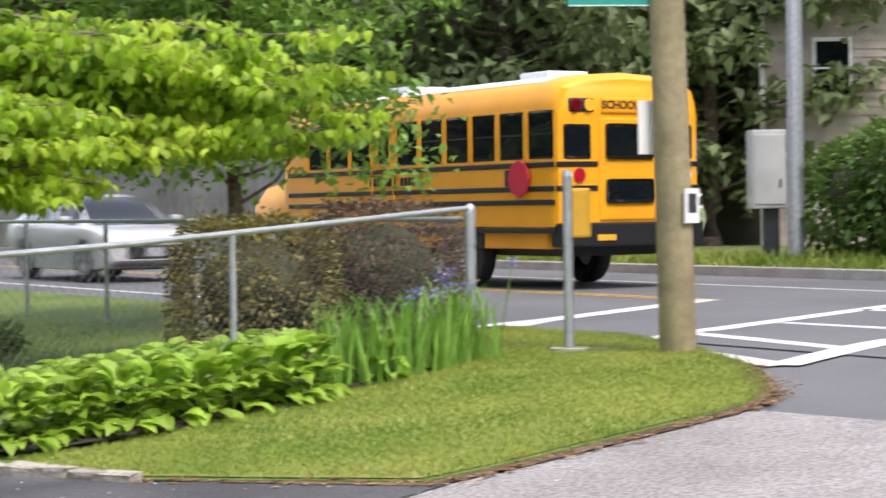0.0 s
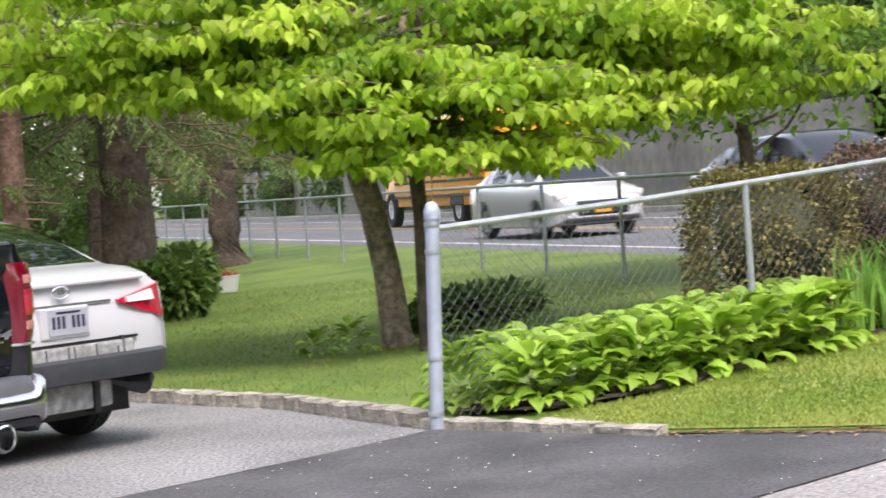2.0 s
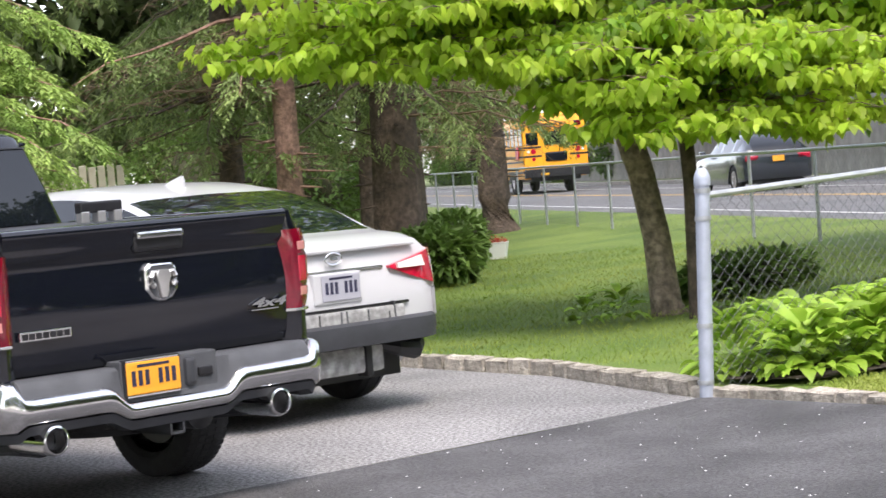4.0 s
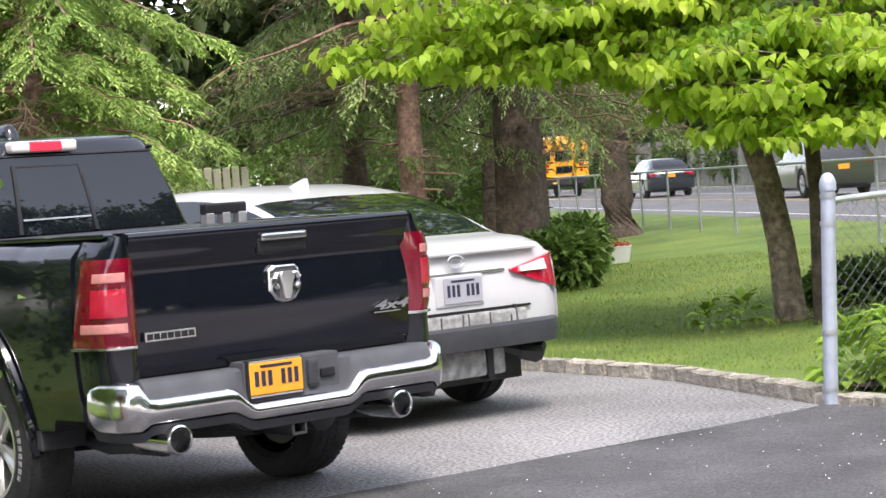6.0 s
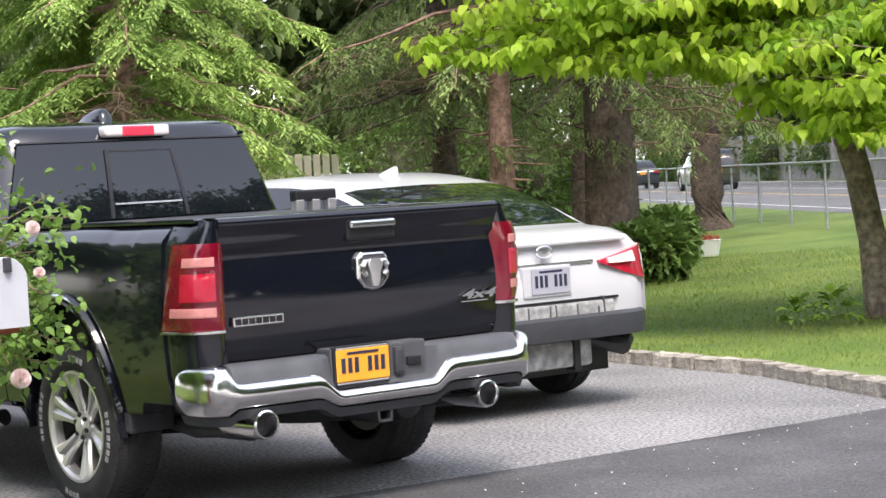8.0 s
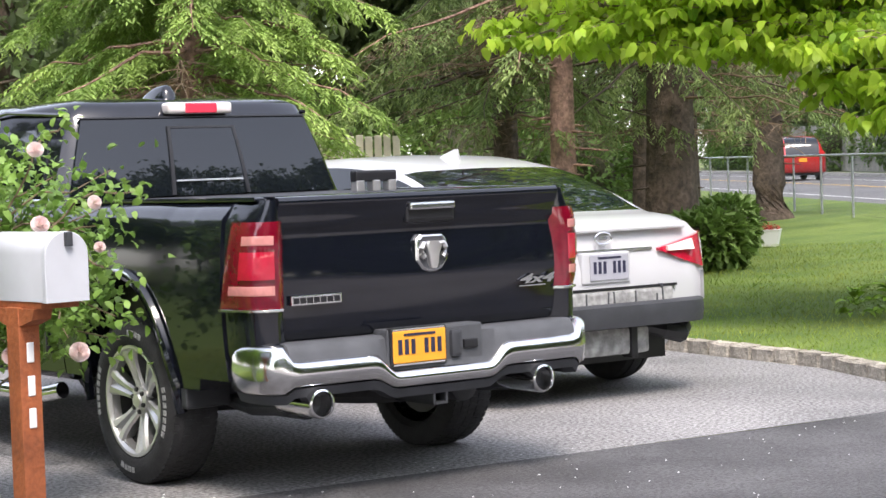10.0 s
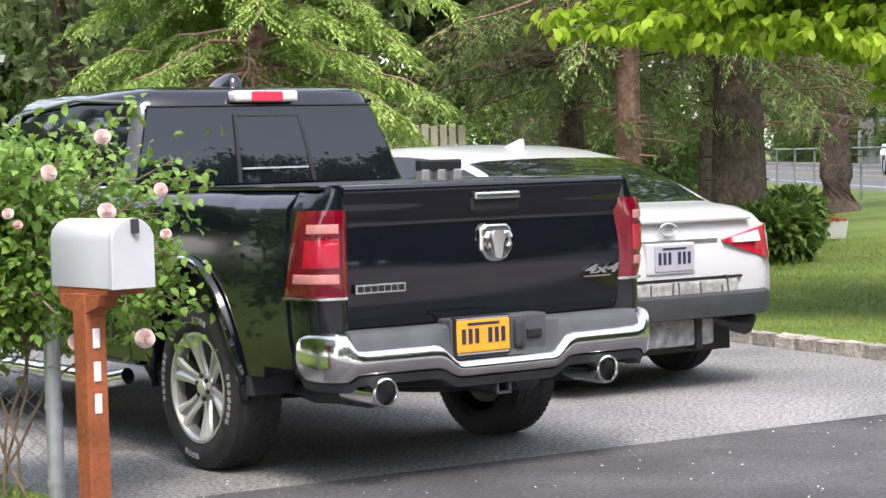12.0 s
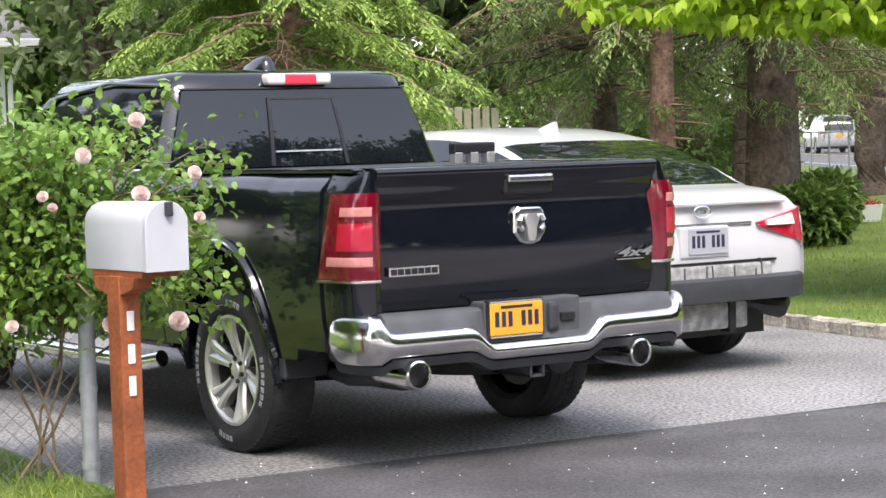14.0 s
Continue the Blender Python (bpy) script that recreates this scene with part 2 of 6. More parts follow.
def loft(rings, closed=True, cap=True, bm=None, fix=True):
    bm = bm or bmesh.new()
    vr = [[bm.verts.new(p) for p in ring] for ring in rings]
    n = len(rings[0])
    made = []
    for a, b in zip(vr, vr[1:]):
        for i in range(n if closed else n - 1):
            j = (i + 1) % n
            made.append(bm.faces.new((a[i], a[j], b[j], b[i])))
    if cap and closed:
        made.append(bm.faces.new(list(reversed(vr[0]))))
        made.append(bm.faces.new(vr[-1]))
    if fix:
        bmesh.ops.recalc_face_normals(bm, faces=made)
    return bm


def tube(points, radii, n=8, bm=None):
    rings = []
    pts = [Vector(p) for p in points]
    for i, p in enumerate(pts):
        d = (pts[min(i + 1, len(pts) - 1)] - pts[max(i - 1, 0)]).normalized()
        q = d.to_track_quat("Z", "Y").to_matrix()
        r = radii[i] if isinstance(radii, (list, tuple)) else radii
        rings.append([p + q @ Vector((r * math.cos(2 * math.pi * k / n), r * math.sin(2 * math.pi * k / n), 0)) for k in range(n)])
    return loft(rings, bm=bm, fix=bm is None)


def rrect(x0, x1, y0, y1, r, z, k=4):
    out = []
    for cx, cy, a0 in ((x1 - r, y1 - r, 0), (x0 + r, y1 - r, 90), (x0 + r, y0 + r, 180), (x1 - r, y0 + r, 270)):
        for i in range(k + 1):
            a = radians(a0 + 90 * i / k)
            out.append(Vector((cx + r * math.cos(a), cy + r * math.sin(a), z)))
    return out


def prism(profile, x0, x1, bevel=0.0):
    """A (y, z) outline drawn out from x0 to x1."""
    bm = bmesh.new()
    a = [bm.verts.new((x0, y, z)) for y, z in profile]
    b = [bm.verts.new((x1, y, z)) for y, z in profile]
    n = len(a)
    bm.faces.new(a)
    bm.faces.new(list(reversed(b)))
    for i in range(n):
        bm.faces.new((a[i], b[i], b[(i + 1) % n], a[(i + 1) % n]))
    bmesh.ops.recalc_face_normals(bm, faces=bm.faces[:])
    if bevel:
        es = [e for e in bm.edges if abs(e.verts[0].co.x - e.verts[1].co.x) < 1e-6]
        bmesh.ops.bevel(bm, geom=es, offset=bevel, segments=2, affect="EDGES")
    return bm


def lathe(profile, n=40):
    """A ring about the x axis from (x, radius) pairs."""
    rings = []
    for k in range(n):
        a = 2 * math.pi * k / n
        rings.append([Vector((x, r * math.cos(a), r * math.sin(a))) for x, r in profile])
    rings.append(rings[0])
    bm = loft(rings, closed=False, cap=False)
    bmesh.ops.remove_doubles(bm, verts=bm.verts[:], dist=1e-5)
    bmesh.ops.recalc_face_normals(bm, faces=bm.faces[:])
    return bm


def leaves(name, pts, dirs, length, width, material, parent=None, rng=None, droop=0.3, label="", fold=0.25, jitter=0.3, oval=False):
    """Many small folded leaves: each grows from a point along a direction."""
    rng = rng or np.random.default_rng(1)
    pts, dirs = np.asarray(pts, float), np.asarray(dirs, float)
    n = len(pts)
    d = dirs + rng.normal(0, jitter, (n, 3))
    d[:, 2] -= droop
    d /= np.linalg.norm(d, axis=1)[:, None]
    side = np.cross(d, np.array([0, 0, 1.0]) + rng.normal(0, 0.35, (n, 3)))
    side /= np.linalg.norm(side, axis=1)[:, None] + 1e-9
    upv = np.cross(side, d)
    ln = (length * rng.uniform(0.65, 1.25, n))[:, None]
    w = width / length * ln
    v = np.stack([pts, pts + d * ln * 0.45 + side * w * 0.5 + upv * w * fold, pts + d * ln - upv * ln * 0.12, pts + d * ln * 0.45 - side * w * 0.5 + upv * w * fold], 1).reshape(-1, 3)
    idx = np.arange(n)[:, None] * 4
    tri = np.concatenate([idx + [0, 1, 2], idx + [0, 2, 3]], 1).reshape(-1, 3)
    if oval:
        a, b = side * w * 0.42, upv * w * fold
        v = np.stack([pts, pts + d * ln * 0.25 + a + b * 0.7, pts + d * ln * 0.65 + a + b * 0.8 - upv * ln * 0.03, pts + d * ln - upv * ln * 0.12, pts + d * ln * 0.65 - a + b * 0.8 - upv * ln * 0.03, pts + d * ln * 0.25 - a + b * 0.7], 1).reshape(-1, 3)
        idx = np.arange(n)[:, None] * 6
        tri = np.concatenate([idx + [0, 1, 5], idx + [1, 2, 5], idx + [2, 4, 5], idx + [2, 3, 4]], 1).reshape(-1, 3)
    me = bpy.data.meshes.new(name)
    me.vertices.add(len(v))
    me.vertices.foreach_set("co", v.ravel())
    me.loops.add(tri.size)
    me.loops.foreach_set("vertex_index", tri.ravel())
    me.polygons.add(len(tri))
    me.polygons.foreach_set("loop_start", np.arange(len(tri)) * 3)
    me.polygons.foreach_set("loop_total", np.full(len(tri), 3))
    me.update(calc_edges=True)
    me.materials.append(material)
    ob = new(name, me)
    if parent is not None:
        ob.parent = parent
    if label:
        ob["label"] = label
    return ob


# ---- the lie of the land: level by the drive, rising a little to the main road ----
ROAD0, ALONG, ACROSS = Vector((17.8, 5.8)), Vector((0.5446, 0.8387)), Vector((0.8387, -0.5446))


def rise(x, y):
    t = min(max(((x - ROAD0.x) * ACROSS.x + (y - ROAD0.y) * ACROSS.y + 8) / 8, 0), 1)
    return 0.2 * t + 0.2 * t * t * (3 - 2 * t)


def onroad(s, o, dz=0.0):
    p = ROAD0 + ALONG * s + ACROSS * o
    return Vector((p.x, p.y, rise(p.x, p.y) + dz))


def sheet(name, outline, dz, material, thick=0.0, label="", parent=None, kind="structure"):
    bm = bmesh.new()
    bm.faces.new([bm.verts.new((x, y, 0)) for x, y in outline])
    for i in range(17):
        p = ROAD0 + ACROSS * (-8 + 0.5 * i)
        bmesh.ops.bisect_plane(bm, geom=bm.verts[:] + bm.edges[:] + bm.faces[:], plane_co=(p.x, p.y, 0), plane_no=(ACROSS.x, ACROSS.y, 0))
    for v in bm.verts:
        v.co.z = rise(v.co.x, v.co.y) + dz
    bmesh.ops.recalc_face_normals(bm, faces=bm.faces[:])
    if bm.faces[:][0].normal.z < 0:
        bmesh.ops.reverse_faces(bm, faces=bm.faces[:])
    if thick:
        r = bmesh.ops.extrude_face_region(bm, geom=bm.faces[:])
        for v in r["geom"]:
            if isinstance(v, bmesh.types.BMVert):
                v.co.z -= thick
        bmesh.ops.recalc_face_normals(bm, faces=bm.faces[:])
    ob = put(name, bm, material, parent)
    return tagged(ob, label, kind=kind) if parent is None else ob


def strip(s0, s1, o0, o1):
    return [tuple((ROAD0 + ALONG * s + ACROSS * o)) for s, o in ((s0, o0), (s1, o0), (s1, o1), (s0, o1))]


sheet("ground", [(-600, -600), (600, -600), (600, 600), (-600, 600)], -0.14, M_FIELD, label="flat wild ground reaching the horizon")
sheet("road", strip(-120, 420, -0.75, 9.0), 0.0, M_ROAD, label="grey asphalt main road with painted lines")
street = [(-60, -30), (60, -30), (26, -14), tuple(ROAD0 + ALONG * -8 + ACROSS * 1)[:2], (12.4, -1.0), (11.5, -2.2), (9, -4.3), (7, -5.15), (4.1, -4.4), (-60, -4.1)]
sheet("side_street", street, -0.012, M_ROAD, label="asphalt side street meeting the main road")
sheet("street_edge", [(-60, -16), (5.0, -16), (6.28, -6.37), (6.75, -5.42), (5.6, -4.9), (4.1, -4.4), (3.2, -4.35), (2.3, -4.2), (-60, -4.1)], -0.004, M_STREET_OLD, label="pale gravelly old asphalt street edge")
sheet("driveway", [(-1.95, -0.75), (4.1, -0.93), (4.9, 1.1), (5.15, 3.0), (5.5, 6.0), (5.4, 8.5), (-1.4, 8.5)], 0.0, M_ASPHALT_OLD, label="worn light grey asphalt driveway")
sheet("driveway_apron", [(-60, -4.2), (2.3, -4.3), (3.3, -4.48), (4.1, -4.6), (4.05, -3.6), (3.92, -2.67), (4.15, -0.9), (2.54, -0.93), (0.46, -0.83), (-1.74, -0.75), (-60, -0.6)], 0.004, M_ASPHALT_NEW, label="fresh black asphalt driveway apron")
verge = [(4.0, -2.6), (4.05, -3.6), (4.1, -4.45), (4.68, -4.68), (5.64, -4.97), (6.5, -5.25), (6.9, -5.33), (7.4, -5.25), (7.95, -5.05), (8.93, -4.62), (10.2, -3.75), (11.13, -2.92), (12.09, -1.26), tuple(ROAD0 + ALONG * -6 + ACROSS * -0.8), tuple(ROAD0 + ALONG * 150 + ACROSS * -0.8), (-40, 150), (-1.2, 60), (-1.2, 8.5), (5.45, 8.5), (5.6, 6.0), (5.3, 3.0), (5.05, 1.1), (4.3, -0.9), (4.4, -1.45)]
sheet("lawn", verge, 0.012, M_LAWN, 0.004, label="mown green front lawn")
sheet("verge", [(4.05, -2.6), (4.1, -3.6), (4.15, -4.4), (4.68, -4.62), (5.64, -4.92), (6.5, -5.2), (6.9, -5.28), (7.4, -5.2), (7.95, -5.0), (8.93, -4.57), (10.2, -3.7), (11.1, -2.85), (12.0, -1.26), (10.2, -1.9), (9.5, -2.4), (7.2, -2.0), (5.7, -1.9), (4.9, -1.7), (4.45, -1.5)], 0.02, M_VERGE, label="sunlit yellowish verge grass")
sheet("dirt_edge", [(4.0, -2.5), (3.98, -3.6), (4.0, -4.55), (4.66, -4.8), (5.62, -5.1), (6.5, -5.38), (6.95, -5.47), (7.45, -5.4), (8.05, -5.18), (9.0, -4.74), (10.3, -3.86), (11.22, -3.0), (12.15, -1.3), (11.5, -1.0), (5.0, -2.2)], 0.007, mat("bare_brown_earth", (0.16, 0.1, 0.06), 1.0, vary=0.4, scale=8, bump=0.8, bscale=50, spots=0.5), label="thin strip of bare brown earth")
sheet("side_lawn", [(-60, -0.55), (-2.0, -0.9), (-1.98, -0.6), (-1.5, 12), (-1.2, 60), (-60, 60)], 0.03, M_LAWN, 0.1, label="grass beside the driveway")
sheet("far_verge", strip(-120, 420, 9.15, 60), 0.1, M_FIELD, label="weedy ground beyond the road")
sheet("flower_bed", [(4.55, -0.7), (4.6, -1.46), (5.4, -1.82), (7.0, -2.04), (7.9, -2.18), (9.2, -2.3), (9.8, -2.0), (9.9, -0.6), (8.8, -0.2), (7.0, -0.6)], 0.05, M_SOIL, label="dark mulched flower bed")
# painted lines
for nm, a in (("edge_line", strip(-5, 300, -0.06, 0.06)), ("edge_line", strip(-120, 300, 6.6, 6.72))):
    sheet(nm, a, 0.004, M_PAINT_W, label="white painted edge line")
for o in (3.55, 3.8):
    sheet("centre_line", strip(-6.5, 300, o, o + 0.1), 0.004, M_PAINT_Y, label="yellow painted centre line")


def bar(a, b, w, name="crosswalk_bar", label="white painted crosswalk bar"):
    a, b = Vector(a), Vector(b)
    n = Vector((a.y - b.y, b.x - a.x)).normalized() * w / 2
    sheet(name, [tuple(a + n), tuple(b + n), tuple(b - n), tuple(a - n)], 0.004, M_PAINT_W, label=label)


bar((12.5, -1.3), (17.55, -1.6), 0.3, "stop_line", "white painted stop line")
bar((12.4, -0.9), (13.2, -1.25), 0.2, "edge_line", "white painted edge line")
bar((10.85, -3.05), (9.0, -4.95), 0.22)
bar((9.0, -4.95), (12.5, -5.6), 0.3)
bar((11.9, -3.4), (17.2, -4.1), 0.25)
bar((11.6, -3.4), (10.2, -5.1), 0.18)
bar((13.2, -3.75), (12.2, -5.5), 0.18)
bar((10.9, -3.1), (11.9, -3.4), 0.18)
bar((15.6, -3.9), (15.0, -5.5), 0.25)
# far kerb
for i in range(60):
    s = -30 + 3 * i
    p = onroad(s + 1.5, 9.08)
    me_bm = box(-0.09, 0.09, -1.49, 1.49, -0.1, 0.15, 0.015)
    tagged(put("kerb_stone", me_bm, M_CONC), "pale concrete kerb along the road", kind="structure").matrix_basis = Matrix.Translation(p) @ pose(0, 0, 0, 0, 0, -33)


# ---- vehicles ----
def wheel(parent, x, y, z, r, w, side, spokes=6, rim=0.62, rim_mat=None, hub_name="wheel"):
    """A wheel whose outer face looks along side (-1 or 1)."""
    rim_mat = rim_mat or M_ALLOY
    ri = r * rim
    wh = new(hub_name)
    wh.parent = parent
    wh.matrix_basis = pose(x, y, z, 0, 0, 0 if side > 0 else 180)
    h = w / 2
    put("tyre", lathe([(-h * 0.8, ri), (-h, ri + 0.03), (-h, r - 0.05), (-h * 0.8, r - 0.01), (-h * 0.45, r), (-h * 0.42, r - 0.008), (-h * 0.36, r - 0.008), (-h * 0.33, r), (h * 0.33, r), (h * 0.36, r - 0.008), (h * 0.42, r - 0.008), (h * 0.45, r), (h * 0.8, r - 0.01), (h, r - 0.05), (h * 1.02, r - 0.075), (h, ri + 0.03), (h * 0.8, ri)]), M_TYRE, wh, smooth=True)
    put("barrel", lathe([(h * 0.86, ri + 0.004), (h * 0.9, ri - 0.012), (h * 0.7, ri - 0.03), (-h * 0.1, ri - 0.04), (-h * 0.15, 0.02)]), rim_mat, wh, smooth=True)
    put("brake_disc", cyl(ri * 0.72, ri * 0.72, (-h * 0.05, 0, 0), (h * 0.05, 0, 0), 24), M_PLASTIC, wh)
    bm = bmesh.new()
    for k in range(spokes):
        a = 2 * math.pi * k / spokes
        for da in (-0.13, 0.13):
            m = pose(0, 0, 0, math.degrees(a + da * 0.7))
            box(h * 0.5, h * 0.86, -0.031, 0.031, ri * 0.18, ri - 0.012, 0.008, 1, bm=bm, m=m)
    put("spokes", bm, rim_mat, wh)
    put("hub_cap", cyl(ri * 0.26, ri * 0.2, (h * 0.4, 0, 0), (h * 0.82, 0, 0), 20), rim_mat, wh)
    for k in range(6):
        a = 2 * math.pi * k / 6 + 0.3
        put("lug_nut", cyl(0.013, 0.011, (h * 0.75, ri * 0.17 * math.cos(a), ri * 0.17 * math.sin(a)), (h * 0.87, ri * 0.17 * math.cos(a), ri * 0.17 * math.sin(a)), 6), M_PLASTIC, wh)
    return wh


def arch(yc, zc, r, n=12):
    return [(yc + r * math.cos(math.pi * k / n), zc + r * math.sin(math.pi * k / n)) for k in range(n + 1)]


def plate(parent, x, y, z, base, bars, wide=0.305, high=0.152):
    p = put("number_plate", box(x - wide / 2, x + wide / 2, y - 0.006, y, z - high / 2, z + high / 2, 0.004, 1), base, parent)
    n = 7
    for k in range(n):
        if k == 3:
            continue
        cx = x + (k - (n - 1) / 2) * wide * 0.125
        put("plate_bar", box(cx - 0.011, cx + 0.011, y - 0.009, y - 0.0055, z - 0.035, z + 0.035), bars, p)
    put("plate_strip", box(x - wide * 0.3, x + wide * 0.3, y - 0.0085, y - 0.0055, z + 0.05, z + 0.062), bars, p)
    return p


def flank(sd, y0, y1, wheel_y, top, arch_a=0.49, arch_b=0.49):
    """A bulging body side with a wheel arch cut into it."""
    n = 64
    cols = []
    for i in range(n + 1):
        y = y0 + (y1 - y0) * i / n
        d = abs(y - wheel_y)
        lo = 0.5 if y > -0.6 else 0.56
        if d < arch_a:
            lo = max(lo, 0.42 + arch_b * math.sqrt(1 - (d / arch_a) ** 2))
        hi = top - (0.1 * max(0, (y - 3.2) / 1.4) if y > 3.2 else 0)
        col = []
        for k in range(11):
            z = lo + (hi - lo) * k / 10
            col.append(Vector((sd * (body_x(z) - (0.012 if k == 10 else 0)), y, z)))
        col += [Vector((sd * 0.84, y, hi)), Vector((sd * 0.84, y, lo))]
        cols.append(col)
    return loft(cols)


def body_x(z):
    """Half width of the truck's side at a height: fullest above the wheels, tucked in under the rail."""
    zz = (z - 0.95) / 0.45
    return 0.985 - 0.035 * zz * zz - 0.055 * (max(0.0, z - 1.3) / 0.09) ** 2


CORNER = [(0.828, -1.14), (0.868, -1.138), (0.905, -1.125), (0.935, -1.1), (0.955, -1.06), (0.967, -1.0), (0.977, -0.93), (0.984, -0.86)]


def corner_strip(sd, z0, z1, first, last, proud, inner, lean=0.0, sink=0.012):
    """A panel that wraps the rear corner between two heights; lean pulls its side edge back towards the top."""
    cols = []
    pts = CORNER[first:last]
    for i, (x, y) in enumerate(pts):
        a, b = CORNER[max(first + i - 1, 0)], CORNER[min(first + i + 1, len(CORNER) - 1)]
        nrm = Vector((b[1] - a[1], -(b[0] - a[0]))).normalized()
        edge = i in (0, len(pts) - 1)
        col = []
        for k in range(9):
            z = z0 + (z1 - z0) * k / 8
            f = (first + i) / 7
            px, py = x + (body_x(z) - 0.985) * min(1, f * 1.3), y - lean * f * f * min(max((z - 0.9) / 0.395, 0), 1)
            pr = proud if not (edge or k in (0, 8)) else proud - sink
            col.append(Vector((sd * (px + nrm.x * pr), py + nrm.y * pr, z)))
        xi, yi = (min(x, 0.9) - inner, min(y + inner, -0.86))
        col += [Vector((sd * xi, yi, z1)), Vector((sd * xi, yi, z0))]
        cols.append(col)
    return loft(cols)


def lettering(name, text, size, m, material, parent, label="", lift=0.004, slope=0.0, grow=0.0):
    cu = bpy.data.curves.new(name, "FONT")
    cu.body, cu.size, cu.align_x, cu.align_y = text, size, "CENTER", "CENTER"
    cu.extrude, cu.shear, cu.offset = lift, slope, grow
    src = new(name, cu)
    me = bpy.data.meshes.new_from_object(src.evaluated_get(bpy.context.evaluated_depsgraph_get()))
    bpy.data.objects.remove(src)
    me.materials.clear()
    me.materials.append(material)
    ob = new(name, me)
    ob.parent, ob.matrix_basis = parent, m
    if label:
        ob["label"] = label
    return ob


def cab_half(z):
    return float(np.interp(z, (1.34, 1.42, 1.6, 1.83, 1.9), (0.935, 0.9, 0.845, 0.765, 0.735)))


def cab_back(x, z):
    """The cab's bowed rear face."""
    f = (z - 1.4) / 0.45
    return 0.845 + 0.09 * f + 0.035 * f * f + 0.06 * x * x


def pickup():
    t = thing("pickup_truck", "black crew-cab pickup truck with chrome bumper parked on the driveway", "pickup truck", (-0.026, -0.001, 0), 1.8)
    AX = 0.03
    # bed and cab sides
    for sd in (-1, 1):
        put("bed_side", flank(sd, -0.865, 0.79, 0.09, 1.392, 0.45, 0.6), M_BLACKCAR, t, smooth=True, split=50)
        lip = [Vector((sd * (body_x(0.42 + 0.62 * math.sin(a)) + 0.004), 0.09 + 0.465 * math.cos(a), 0.42 + 0.62 * math.sin(a))) for a in [math.pi * (k / 24 * 1.04 - 0.02) for k in range(25)]]
        put("wheel_flare", tube(lip, [0.03] * 25, 8), M_BLACKCAR, t, smooth=True)
        chrome = [p + Vector((sd * 0.022, 0, 0.02)) for p in lip[4:22]]
        put("arch_trim", tube(chrome, [0.003] + [0.0085] * 16 + [0.003], 6), M_CHROME, t, "thin chrome wheel arch trim", smooth=True)
        put("cab_side", flank(sd, 0.802, 4.58, 3.78, 1.38), M_BLACKCAR, t, smooth=True, split=50)
        put("side_step", tube([(sd * 1.0, 0.75, 0.42), (sd * 1.04, 0.9, 0.39), (sd * 1.04, 3.0, 0.39), (sd * 1.0, 3.1, 0.42)], 0.045, 10), M_CHROME, t, "chrome tubular side step", smooth=True)
        put("wheel_well", box(min(sd * 0.5, sd * 0.86), max(sd * 0.5, sd * 0.86), -0.42, 0.6, 0.45, 1.05), M_BUSBLACK, t)
        truck_wheel(t, sd * 0.85, AX, 0.41, 0.41, 0.28, sd)
        truck_wheel(t, sd * 0.85, 3.74, 0.41, 0.41, 0.28, sd)
        put("bed_rail", box(min(sd * 0.84, sd * 0.9), max(sd * 0.84, sd * 0.9), -1.05, 0.79, 1.385, 1.405, 0.008), M_BLACKCAR, t, "glossy black bed rail cap")
        for y0 in (0.95, 2.05):
            put("door_handle", box(min(sd * 0.96, sd * 0.995), max(sd * 0.96, sd * 0.995), y0 + 0.08, y0 + 0.3, 1.12, 1.16, 0.01), M_CHROME, t, "chrome door handle")
            put("door_seam", box(min(sd * 0.95, sd * 0.9875), max(sd * 0.95, sd * 0.9875), y0 - 0.006, y0 + 0.004, 0.6, 1.3), M_BUSBLACK, t)
        put("bed_corner", corner_strip(sd, 0.6, 1.392, 0, 8, 0.0, 0.1), M_BLACKCAR, t, smooth=True, split=50)
        tl = put("tail_light", corner_strip(sd, 0.9, 1.295, 0, 8, 0.014, 0.05, 0.1), M_REDLENS, t, "deep red wraparound tail light", smooth=True, split=50)
        put("lamp_band", corner_strip(sd, 1.19, 1.232, 1, 6, 0.018, 0.03, 0.1, 0.002), M_PINKLENS, tl, "pinkish clear band", smooth=True)
        put("lamp_band", corner_strip(sd, 0.962, 1.005, 1, 7, 0.018, 0.03, 0.1, 0.002), M_PINKLENS, tl, "pinkish clear band", smooth=True)
        put("lamp_frame", corner_strip(sd, 1.02, 1.172, 1, 6, 0.019, 0.03, 0.1, 0.002), M_REDDEEP, tl, smooth=True)
        put("lamp_core", corner_strip(sd, 1.034, 1.16, 1, 6, 0.0215, 0.03, 0.1, 0.002), M_REDBRIGHT, tl, "bright red inner lens", smooth=True)
        put("chrome_strip", corner_strip(sd, 0.886, 0.899, 0, 8, 0.016, 0.03, 0.1, 0.002), M_CHROME, tl, smooth=True)
    # bed floor, cover and inner body
    put("bed_box", box(-0.85, 0.85, -1.02, 0.8, 0.62, 1.33), M_BLACKCAR, t)
    put("bed_cover", box(-0.838, 0.838, -1.04, 0.79, 1.33, 1.398, 0.015), M_PLASTIC, t, "black bed cover")
    put("cab_body", box(-0.9, 0.9, 0.83, 4.6, 0.45, 1.3, 0.05), M_BLACKCAR, t)
    rings = []
    for z, y1 in ((1.34, 3.6), (1.42, 3.5), (1.6, 3.1), (1.83, 2.7), (1.9, 2.55)):
        h = cab_half(z)
